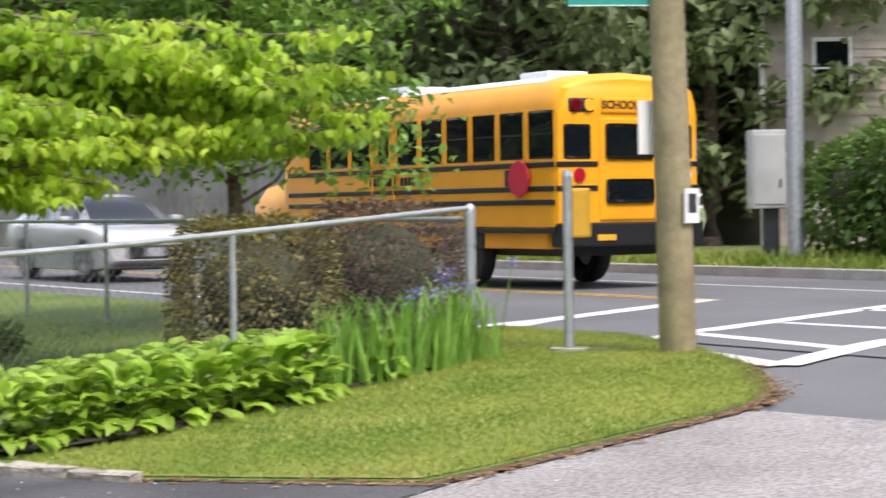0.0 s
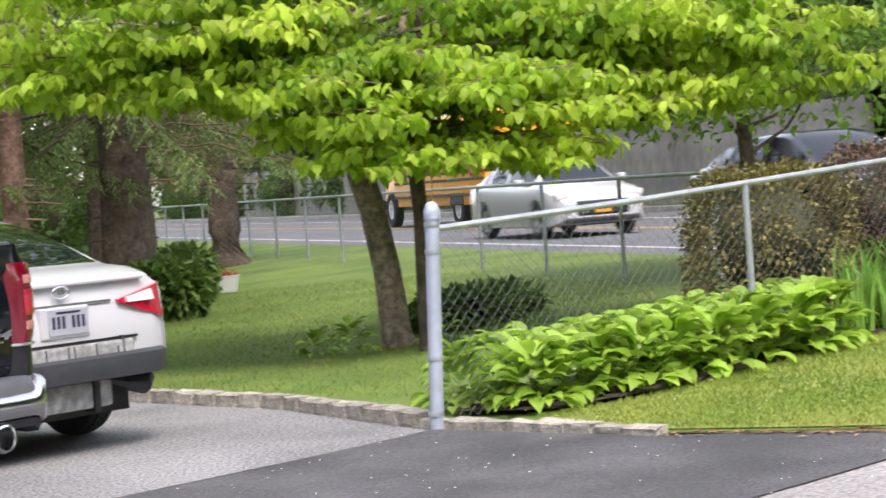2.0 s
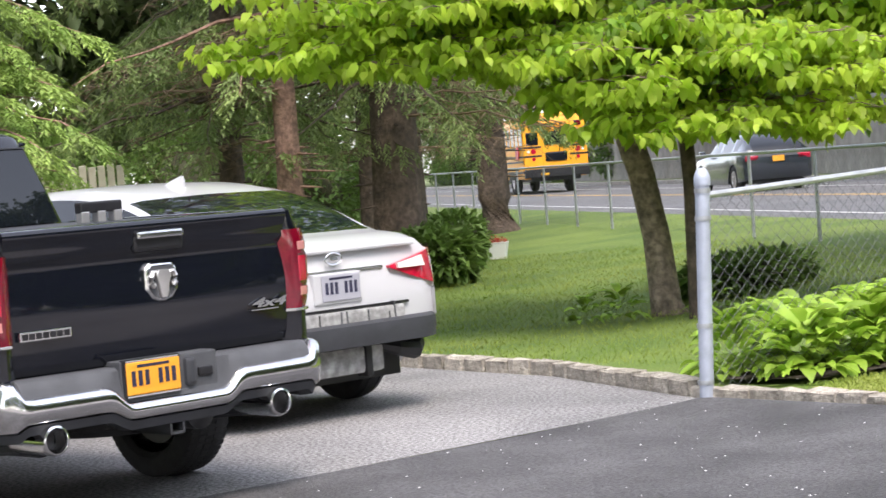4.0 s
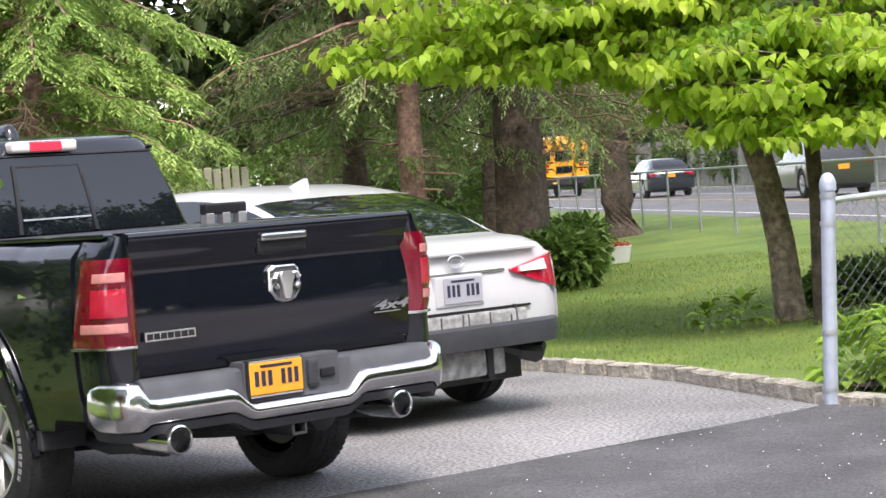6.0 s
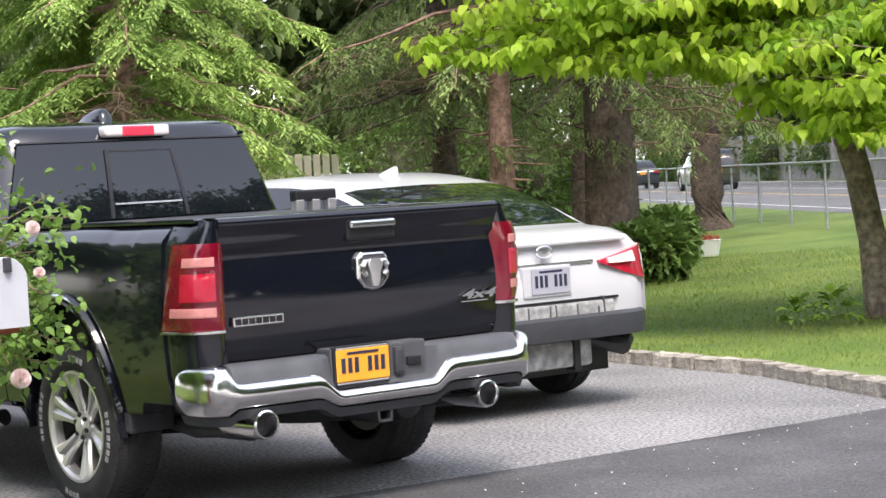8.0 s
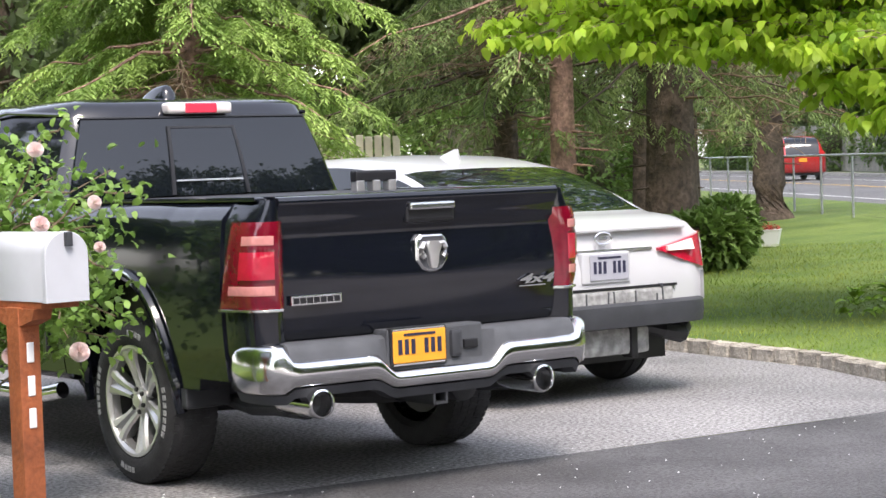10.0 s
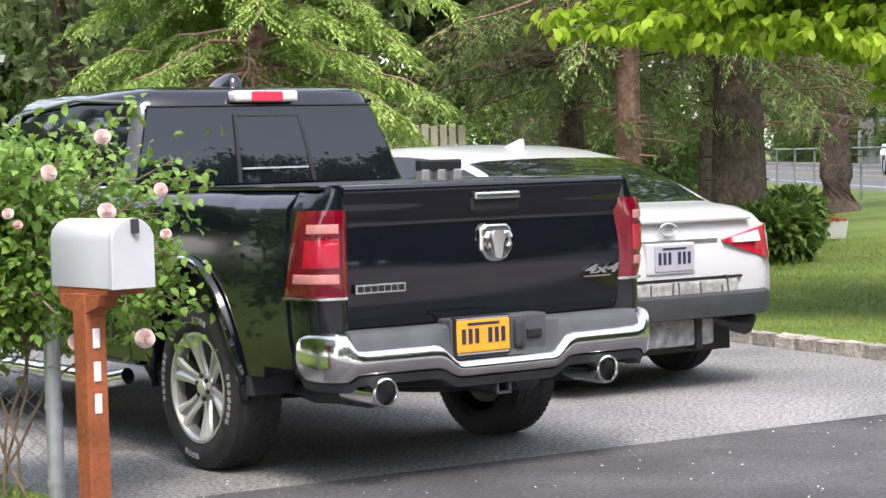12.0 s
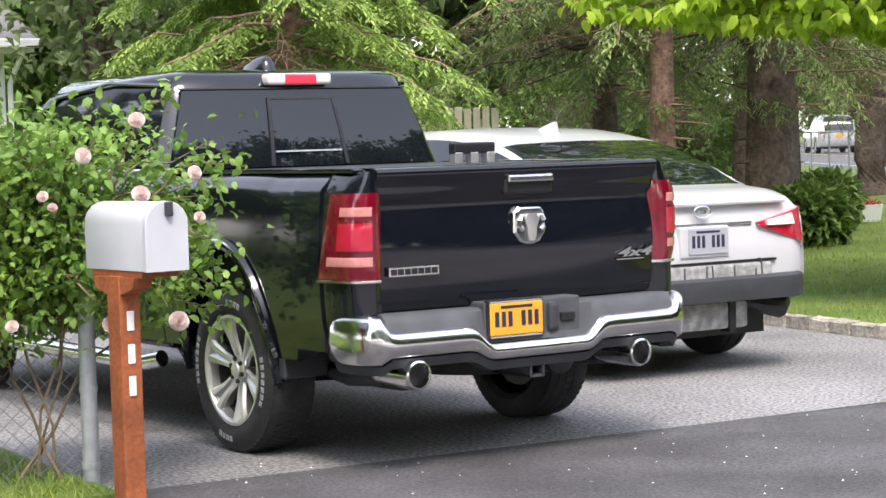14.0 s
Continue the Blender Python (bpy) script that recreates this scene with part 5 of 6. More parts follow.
def dogwood():
    """Tiers of near-level branches: the lowest reach down in front of the trunk and lift towards the sides."""
    rng = random.Random(11)
    nr = np.random.default_rng(11)
    t = thing("dogwood_tree", "dogwood tree with layered bright green drooping leaves on the lawn", "tree", (8.36, 3.1, 0.06))
    put("trunk", tube([(0.12, -0.03, -0.1), (0.07, 0, 0.1), (0.03, 0.02, 0.7), (-0.06, 0.07, 1.3), (-0.13, 0.12, 1.62), (-0.24, 0.2, 2.1), (-0.3, 0.3, 3.2), (-0.2, 0.3, 4.6)], [0.2, 0.145, 0.125, 0.12, 0.125, 0.08, 0.055, 0.02], 14), M_BARK, t, smooth=True)
    put("fork", tube([(-0.1, 0.1, 1.5), (0.02, -0.02, 1.8), (0.2, -0.16, 2.3), (0.3, -0.2, 3.4)], [0.09, 0.08, 0.06, 0.02], 10), M_BARK, t, smooth=True)
    put("side_stem", tube([(-0.22, -0.62, -0.1), (-0.2, -0.6, 0.5), (-0.12, -0.55, 1.2), (-0.1, -0.5, 1.8), (0.1, -0.5, 2.6), (0.3, -0.4, 3.6)], [0.09, 0.07, 0.065, 0.07, 0.05, 0.02], 10), M_BARK_D, t, smooth=True)
    right, toward = Vector((0.662, -0.749, 0)), Vector((-0.749, -0.662, 0))

    def floor_at(x):
        return float(np.interp(x, (-4.2, -3.8, -3.2, -2.1, -1.2, -0.8, -0.3, 0.2, 0.5, 1.2, 1.7, 2.2, 3.0, 3.4, 3.8, 4.5), (2.75, 2.5, 2.4, 2.36, 2.34, 2.1, 1.68, 1.6, 1.68, 1.5, 1.55, 1.85, 2.05, 1.9, 2.1, 2.35)))

    ends = []
    for i in range(34):
        x = -3.95 + 8.2 * (i + rng.uniform(0.1, 0.9)) / 34
        ends.append((x, rng.uniform(0.9, 1.7) * math.sqrt(max(0.15, 1 - (x / 4.6) ** 2)), floor_at(x) + rng.uniform(0.02, 0.16), 1))
    for i in range(44):
        x = -3.6 + 7.9 * (i + rng.uniform(0.1, 0.9)) / 44
        ends.append((x, rng.uniform(0.4, 1.9) * math.sqrt(max(0.15, 1 - (x / 4.6) ** 2)), floor_at(x) + rng.uniform(0.3, 1.0), 1))
    for i in range(46):
        a, r = rng.uniform(0, 2 * math.pi), rng.uniform(1.2, 4.1)
        x, d = r * math.cos(a), r * math.sin(a) * 0.8
        low = max(floor_at(x) + 0.4, 2.15)
        ends.append((x, d, low + (4.5 - low) * rng.random() ** 1.3, 0))
    pts, dirs, pts2, dirs2 = [], [], [], []
    bm = bmesh.new()
    for x, d, z, tier in ends:
        p1 = right * x + toward * d
        p1.z = z
        z0 = min(max(z - rng.uniform(-0.1, 0.5), 1.55), 3.8)
        line = limb(Vector((-0.2, 0.15, z0)), p1, 0.2, 7, rng, 0.05)
        tube(line, [0.026, 0.021, 0.017, 0.014, 0.011, 0.008, 0.006, 0.004], 5, bm=bm)
        for i in range(3, 8):
            base = line[i]
            for k in range(5 if tier else 4):
                ang, rr = rng.uniform(0, 2 * math.pi), rng.uniform(0.05, 0.42)
                c = base + Vector((math.cos(ang) * rr, math.sin(ang) * rr, rng.uniform(-0.02, 0.08) - rr * 0.1))
                if tier == 0 and c.z < floor_at(c.x * right.x + c.y * right.y) + 0.2:
                    continue
                tube([base, base.lerp(c, 0.5) + Vector((0, 0, 0.03)), c], [0.006, 0.005, 0.003], 3, bm=bm)
                m = 11
                q = nr.normal(0, 1, (m, 3)) * (0.1, 0.1, 0.022) + np.array(c)
                o = nr.normal(0, 1, (m, 3))
                o[:, 2] = -0.35
                # lit tone for front tiers and tips, shade-coloured leaves further in
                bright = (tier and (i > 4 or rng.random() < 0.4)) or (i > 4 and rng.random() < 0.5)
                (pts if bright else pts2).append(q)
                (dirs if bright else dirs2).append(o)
    put("limbwork", bm, M_BARK, t)["kind"] = "stuff"
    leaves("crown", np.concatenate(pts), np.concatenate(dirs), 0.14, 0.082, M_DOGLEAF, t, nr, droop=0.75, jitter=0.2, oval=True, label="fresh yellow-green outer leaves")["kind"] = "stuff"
    leaves("inner_crown", np.concatenate(pts2), np.concatenate(dirs2), 0.13, 0.076, M_DOGLEAF_D, t, nr, droop=0.6, jitter=0.25, oval=True, label="mid-green inner leaves with crown shade in their colour")["kind"] = "stuff"


def broad_tree(name, label, at, height, base, radius, nleaf, size, m, seed, trunk_r=0.2, bark=None, squash=1.0):
    rng, nr = random.Random(seed), np.random.default_rng(seed)
    t = thing(name, label, "tree", at)
    bark = bark or M_BARK_D
    lean = Vector((rng.uniform(-0.3, 0.3), rng.uniform(-0.3, 0.3), 0))
    line = [Vector((0, 0, -0.15)), Vector((0, 0, 0.25)), Vector((0.03, 0.02, 1.2)), lean * 0.5 + Vector((0, 0, height * 0.4)), lean + Vector((0, 0, height * 0.9))]
    put("trunk", tube(line, [trunk_r * 1.7, trunk_r * 1.12, trunk_r, trunk_r * 0.8, 0.03], 12), bark, t, smooth=True)
    bm = bmesh.new()
    cs = []
    nl = 26
    for i in range(nl):
        f = (i + 0.5) / nl
        z0 = base + (height * 0.85 - base) * f
        a = i * 2.4 + rng.uniform(-0.4, 0.4)
        r = radius * (0.55 + 0.45 * math.sin(math.pi * (0.15 + 0.75 * f))) * rng.uniform(0.6, 1.1)
        p1 = Vector((r * math.cos(a), r * math.sin(a), z0 + rng.uniform(-0.3, 0.9) * squash))
        ln = limb(Vector((0, 0, max(z0 - 0.5, 0.5))), p1, 0.2, 5, rng, 0.15)
        tube(ln, [trunk_r * 0.3, trunk_r * 0.22, trunk_r * 0.16, trunk_r * 0.1, 0.02, 0.008], 5, bm=bm)
        for p in ln[2:]:
            for k in range(3):
                cs.append(p + Vector((rng.gauss(0, 0.4), rng.gauss(0, 0.4), rng.gauss(0, 0.3))))
    put("limbwork", bm, bark, t)["kind"] = "stuff"
    cs = np.array(cs)
    pick = cs[nr.integers(0, len(cs), nleaf)]
    p = pick + nr.normal(0, 1, (nleaf, 3)) * (0.36, 0.36, 0.2) * max(radius / 3, 0.7)
    d = nr.normal(0, 1, (nleaf, 3))
    leaves("crown", p, d, size, size * 0.6, m, t, nr, droop=0.3)["kind"] = "stuff"
    return t


def spruce(name, label, at, height, base, radius, m, seed, trunk_r, bark, nwhorl=16, spray=1.0, stubs=True, dead=0, hang=0.3):
    """A conifer with drooping branches: each carries flat sprays of needles along hanging twigs; dead: bare lower boughs."""
    rng, nr = random.Random(seed), np.random.default_rng(seed)
    t = thing(name, label, "tree", at)
    line = [Vector((0, 0, -0.2)), Vector((0, 0, 0.15)), Vector((0, 0, 0.7)), Vector((0.03, 0, height * 0.4)), Vector((0, 0, height))]
    put("trunk", tube(line, [trunk_r * 1.9, trunk_r * 1.35, trunk_r, trunk_r * 0.85, 0.03], 14), bark, t, smooth=True)
    bm = bmesh.new()
    P, D = [], []
    for i in range(nwhorl):
        f = i / nwhorl
        z = base + (height - base) * f
        for k in range(6):
            a = rng.uniform(0, 2 * math.pi)
            r = radius * (1 - f) ** 0.7 * rng.uniform(0.6, 1.1) + 0.3
            p1 = Vector((r * math.cos(a), r * math.sin(a), z - 0.25 * r + rng.uniform(-0.3, 0.2)))
            ln = limb(Vector((0, 0, z)), p1, 0.1, 6, rng, 0.07)
            tube(ln, [0.035, 0.028, 0.022, 0.017, 0.012, 0.009, 0.004], 4, bm=bm)
            dr = (p1 - ln[0]).normalized()
            sd = Vector((-dr.y, dr.x, 0)).normalized()
            for j in range(2, 7):
                for q in range(int(8 * spray)):
                    p = ln[j - 1].lerp(ln[j], rng.random())
                    side = rng.choice((-1, 1))
                    tw = (dr * rng.uniform(0.3, 0.9) + sd * side * rng.uniform(0.4, 1.0) + Vector((0, 0, -rng.uniform(0.1, 0.9) * hang * 2))).normalized()
                    n = 15
                    u = np.linspace(0.02, rng.uniform(0.22, 0.42), n)[:, None]
                    axis = np.array(tw)
                    cross = np.cross(axis, (0, 0, 1.0))
                    sg = np.where(np.arange(n) % 2, 1.0, -1.0)[:, None]
                    drop = np.zeros((n, 3))
                    drop[:, 2] = -(u[:, 0] ** 2) * 0.8
                    P.append(np.array(p) + axis * u + drop)
                    D.append(axis * 0.75 + cross * sg * 0.7 + nr.normal(0, 0.12, (n, 3)))
    if stubs:
        for i in range(26):
            a, z = rng.uniform(0, 2 * math.pi), rng.uniform(1.0, base + 1.5)
            l = rng.uniform(0.05, 0.4)
            tube([(trunk_r * 0.8 * math.cos(a), trunk_r * 0.8 * math.sin(a), z), ((trunk_r + l) * math.cos(a), (trunk_r + l) * math.sin(a), z - 0.1 * l)], [0.02, 0.006], 4, bm=bm)
    put("branchwork", bm, bark, t)["kind"] = "stuff"
    if dead:
        bm = bmesh.new()
        for i in range(dead):
            a, z = rng.uniform(0, 2 * math.pi), rng.uniform(base - 0.9, base + 0.7)
            l = rng.uniform(1.0, radius)
            p1 = Vector((l * math.cos(a), l * math.sin(a), z - 0.12 * l))
            ln = limb(Vector((0, 0, z)), p1, 0.1, 6, rng, 0.08)
            tube(ln, [0.022, 0.018, 0.014, 0.011, 0.008, 0.006, 0.003], 4, bm=bm)
            for j in range(2, 7):
                for q in range(5):
                    e = ln[j] + Vector((rng.gauss(0, 0.28), rng.gauss(0, 0.28), -rng.uniform(0.02, 0.3)))
                    tube([ln[j], ln[j].lerp(e, 0.5) + Vector((0, 0, 0.04)), e], [0.006, 0.0045, 0.002], 3, bm=bm)
        put("dead_boughwork", bm, M_TWIG, t, "bare reddish-brown dead boughs")["kind"] = "stuff"
    leaves("crown", np.concatenate(P), np.concatenate(D), 0.085, 0.024, m, t, nr, droop=0.12, jitter=0.1)["kind"] = "stuff"
    return t


def shrub(name, label, at, rx, ry, h, m, n, size, seed, core=None, turn=0.0, low=0.0, category="shrub", power=2.6):
    """A rounded shrub: a twiggy core with the inner shade in its dark colour, and a shell of leaves with an uneven
    outline.
    """
    nr = np.random.default_rng(seed)
    t = thing(name, label, category, at, turn)
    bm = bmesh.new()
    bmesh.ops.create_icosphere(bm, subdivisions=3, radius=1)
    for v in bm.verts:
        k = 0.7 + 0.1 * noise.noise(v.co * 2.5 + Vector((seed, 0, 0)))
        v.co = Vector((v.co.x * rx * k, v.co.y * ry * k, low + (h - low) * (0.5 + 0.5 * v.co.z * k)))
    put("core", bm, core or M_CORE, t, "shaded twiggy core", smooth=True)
    d = nr.normal(0, 1, (n, 3))
    d /= (np.abs(d) ** power).sum(1)[:, None] ** (1 / power)
    bumps = np.array([noise.noise(Vector(q) * 3.0 + Vector((seed * 2, 0, 0))) for q in d])
    k = (0.9 + 0.16 * bumps + nr.normal(0, 0.06, n))[:, None]
    p = d * k * (rx, ry, (h - low) / 2)
    p[:, 2] += low + (h - low) / 2
    p[:, 2] = np.maximum(p[:, 2], 0.03)
    leaves("foliage", p, d, size, size * 0.6, m, t, nr, droop=0.1, jitter=0.6)["kind"] = "stuff"
    return t


dogwood()
spruce("spruce_tree", "tall spruce with reddish bark and drooping branches", (9.39, 9.59, 0), 13, 3.5, 3.2, M_NEEDLE, 21, 0.17, M_BARK_RED, dead=34)
spruce("conifer_tree", "massive old conifer with a dark fluted trunk", (12.3, 11.0, 0), 15, 2.9, 3.8, M_NEEDLE, 22, 0.36, M_BARK_D, 18, 1.2, dead=16, hang=0.6)
spruce("conifer_tree", "conifer with a flared trunk base near the road fence", (22.3, 19.5, 0.2), 14, 3.2, 3.6, M_NEEDLE, 23, 0.32, M_BARK_D, 18, 1.2, dead=20, hang=0.6)
for x, y, r, s in ((15.8, 15.6, 0.2, 24), (17.6, 16.6, 0.22, 25), (11.5, 13.5, 0.2, 26)):
    spruce("conifer_tree", "dark conifer standing in the back yard", (x, y, rise(x, y)), 13, 2.8, 3.2, M_NEEDLE, s, r, M_BARK_D, 14, 1.2, dead=14, hang=0.6)
spruce("light_spruce", "light green spruce with hanging sprays behind the truck", (4.5, 9.5, 0), 9, 2.1, 1.9, M_NEEDLE_L, 31, 0.16, M_BARK_RED, 20, 1.7, dead=14)
spruce("light_spruce", "light green spruce with hanging sprays behind the truck", (5.2, 11.9, 0), 9, 1.5, 1.7, M_NEEDLE_L, 32, 0.16, M_BARK_RED, 15, 1.5)
broad_tree("maple_tree", "dark-leaved maple by the house", (5.2, 16.0, 0), 9, 1.8, 1.4, 3200, 0.2, M_LEAF_D, 41, 0.22)
# woods round the yard and across the road
woods = [broad_tree("woodland_tree", "tall dark green woodland tree", (200, 200 + 30 * i, 0.1), 12 + i, 1.8, 3.8, 7000, 0.42, M_LEAF_D if i != 1 else M_LEAF, 50 + i, 0.24) for i in range(3)]
rw = random.Random(8)
spots = []
for i in range(40):
    s = -34 + i * 4.0
    spots.append((s + rw.uniform(-1, 1), 14.5 + rw.uniform(-1, 1.5)))
    spots.append((s + rw.uniform(-1, 1), 20 + rw.uniform(-1.5, 2)))
    if i % 2:
        spots.append((s, 28 + rw.uniform(-2, 2)))
for i in range(16):
    spots.append((26 + i * 5.5 + rw.uniform(-1.5, 1.5), -13 - rw.uniform(0, 9) - i * 0.4))
for s, o in spots:
    if -9 < s < 13 and 12 < o < 34:
        continue
    p = onroad(s, o, 0.1)
    k = rw.choice(woods)
    copy_thing(k, Matrix.Translation(p) @ pose(0, 0, 0, 0, 0, rw.uniform(0, 360))).scale = (1, 1, rw.uniform(0.85, 1.2))
for i, (x, y) in enumerate(((13, 27), (-2, 30), (18, 30), (22, 28), (12, 36), (26, 36), (20, 40), (0, 38))):
    copy_thing(woods[i % 3], pose(x, y, 0, 0, 0, 77 * i))
# trees that close the place behind and beside the street, added out of view to darken reflections and fill light
# back row, stretched to raise the treeline mirrored in the truck's rear window
for i in range(12):
    copy_thing(woods[i % 3], pose(-40 + 5 * i, -27 - 2 * (i % 3), 0, 0, 0, 50 * i)).scale = (1, 1, 1.35)
# unseen left row, added so the truck's black side mirrors something dark
for i in range(8):
    copy_thing(woods[i % 3], pose(-13 - 2 * (i % 2), -2 + 5 * i, 0, 0, 0, 40 * i))
for i in range(12):
    copy_thing(woods[i % 3], Matrix.Translation(onroad(-34 + 5 * i, 40 + 2 * (i % 3), 0.1)) @ pose(0, 0, 0, 0, 0, 66 * i))
for k in woods:
    k.matrix_basis = Matrix.Translation(onroad(30 + 8 * woods.index(k), 34, 0.1))
under = [shrub("wild_shrub", "overgrown green shrub beyond the road", (200 + 10 * i, 100, 0), 1.6, 1.3, 2.2 + 0.5 * i, M_LEAF, 2600, 0.18, 60 + i) for i in range(2)]
for i in range(46):
    s = -30 + 3.1 * i
    if 15 < s < 62:
        continue
    if -3 < s < 6:
        continue
    copy_thing(under[i % 2], Matrix.Translation(onroad(s, 11.8 + rw.uniform(-0.3, 0.9), 0.08)) @ pose(0, 0, 0, 0, 0, rw.uniform(0, 360)))
for i, (x, y) in enumerate(((24, 27), (21, 24), (27, 31), (14, 22), (10, 21), (18, 23), (6.5, 20), (31, 38))):
    copy_thing(under[i % 2], pose(x, y, rise(x, y), 0, 0, 70 * i))
under[0].matrix_basis = Matrix.Translation(onroad(0.6, 13.2, 0.08))
under[1].matrix_basis = Matrix.Translation(onroad(-0.6, 13.3, 0.08))
broad_tree("leafy_tree", "leafy young tree by the road fence", (13.2, 2.2, 0.3), 6.5, 1.7, 2.2, 15000, 0.13, M_LEAF_F, 71, 0.08)

# ---- shrubs and flowers ----
shrub("bronze_hedge", "clipped bronze-green hedge behind the chain-link fence", (9.62, -0.17, 0.2), 0.74, 0.72, 1.26, M_HEDGE, 9000, 0.055, 81, turn=20, category="hedge", power=4.5)
shrub("red_hedge", "clipped dull red-leaved hedge behind the chain-link fence", (10.75, -0.8, 0.27), 0.8, 0.72, 1.32, M_HEDGE_R, 9000, 0.05, 82, turn=20, category="hedge", power=4.0)
shrub("dark_bush", "dark green spreading bush under the conifers", (12.2, 10.25, 0.02), 0.46, 0.5, 0.75, M_LEAF, 1900, 0.15, 83)
shrub("low_bush", "low green bush on the lawn behind the tree", (10.1, 3.5, 0.1), 0.8, 0.4, 0.36, M_LEAF, 1500, 0.13, 84)
shrub("fern_bush", "green fern-like bush among the trunks", (14.3, 12.2, 0.06), 0.5, 0.45, 0.85, M_LEAF, 1600, 0.12, 85)


def blade_mesh(name, length, width, arch_deg, m, segs=4, heart=1.0):
    """One arching leaf along y, its base at the origin."""
    V, F = [], []
    y = z = 0.0
    for i in range(segs + 1):
        f = i / segs
        w = width * 0.5 * (math.sin(math.pi * min(1, (f * 0.93 + 0.07)) ** 0.8) ** 0.9 if heart else (1 - f) ** 0.6)
        V += [(-w, y, z + w * 0.35), (0, y, z), (w, y, z + w * 0.35)]
        a = radians(arch_deg * (0.9 - f * 1.6)) if heart else radians(86 - arch_deg * f * f)
        y += length / segs * math.cos(a)
        z += length / segs * math.sin(a)
    for i in range(segs):
        o = 3 * i
        F += [(o, o + 1, o + 4, o + 3), (o + 1, o + 2, o + 5, o + 4)]
    me = bpy.data.meshes.new(name)
    me.from_pydata(V, [], F)
    me.materials.append(m)
    me.shade_smooth()
    return me


def hostas():
    rng = random.Random(5)
    kinds = [blade_mesh("leaf", 0.215, 0.118, a, M_HOSTA) for a in (28, 42, 56)]
    spots = []
    for row in range(3):
        for i in range(11):
            f = (i + 0.5 * (row % 2)) / 11
            x = 4.75 + 2.8 * f + 0.1 * row
            y = -1.4 - 0.74 * f + 0.38 * row + (0.12 if f < 0.2 else 0)
            if x < 8.2:
                spots.append((x, y, 1.0))
    spots += [(4.65, -0.75, 0.9), (7.95, 3.15, 0.7), (8.35, 2.45, 0.65), (7.75, 3.5, 0.6), (8.1, -2.1, 0.7)]
    for x, y, sc in spots:
        x, y = x + rng.uniform(-0.06, 0.06), y + rng.uniform(-0.06, 0.06)
        t = thing("hosta_plant", "broad-leaved green hosta plant in the flower bed", "plant", (x, y, rise(x, y) + 0.04), rng.uniform(0, 360), "hostas")
        for k in range(40):
            tier = k % 3
            ob = new("leaf", kinds[rng.randrange(3)])
            ob.parent = t
            h = (0.06, 0.2, 0.31)[tier] * sc * rng.uniform(0.8, 1.15)
            out = (0.2, 0.13, 0.05)[tier] * sc * rng.uniform(0.6, 1.2)
            a = rng.uniform(0, 360)
            s = sc * rng.uniform(0.75, 1.15)
            ob.matrix_basis = pose(0, 0, h, 0, 0, a) @ Matrix.Translation((0, out, 0)) @ pose(0, 0, 0, (-26, -8, 16)[tier] + rng.uniform(-12, 12), rng.uniform(-20, 20), 0) @ Matrix.Scale(s, 4)


def irises():
    rng = random.Random(6)
    kinds = [blade_mesh("blade", 0.55 + 0.1 * i, 0.032, 25 + 25 * i, M_IRIS, 5, 0) for i in range(3)]
    for i in range(9):
        x = 7.75 + 1.6 * i / 8
        y = -2.02 - 0.38 * i / 8 + rng.uniform(-0.12, 0.12)
        t = thing("iris_plant", "upright green iris clump with a few violet flowers", "plant", (x, y, rise(x, y) + 0.04), rng.uniform(0, 360), "irises")
        for k in range(40):
            ob = new("blade", rng.choice(kinds))
            ob.parent = t
            ob.matrix_basis = pose(rng.gauss(0, 0.09), rng.gauss(0, 0.09), 0, rng.uniform(-14, 8), rng.uniform(-8, 8), rng.uniform(0, 360)) @ Matrix.Scale(rng.uniform(0.7, 1.1), 4)
        for k in range(2 if i > 2 else 0):
            fx, fy, fz = rng.gauss(0, 0.14), rng.gauss(0, 0.14), rng.uniform(0.55, 0.8)
            put("stem", cyl(0.006, 0.005, (fx * 0.6, fy * 0.6, 0), (fx, fy, fz), 5), M_IRIS, t)
            bm = bmesh.new()
            for q in range(6):
                a = q * math.pi / 3
                up = 0.03 if q % 2 else -0.02
                v = [bm.verts.new((fx, fy, fz)), bm.verts.new((fx + 0.035 * math.cos(a - 0.5), fy + 0.035 * math.sin(a - 0.5), fz + up)), bm.verts.new((fx + 0.06 * math.cos(a), fy + 0.06 * math.sin(a), fz + up * 1.5)), bm.verts.new((fx + 0.035 * math.cos(a + 0.5), fy + 0.035 * math.sin(a + 0.5), fz + up))]
                bm.faces.new(v)
            put("flower", bm, M_IRISFL, t, "violet iris flower")


hostas()
irises()


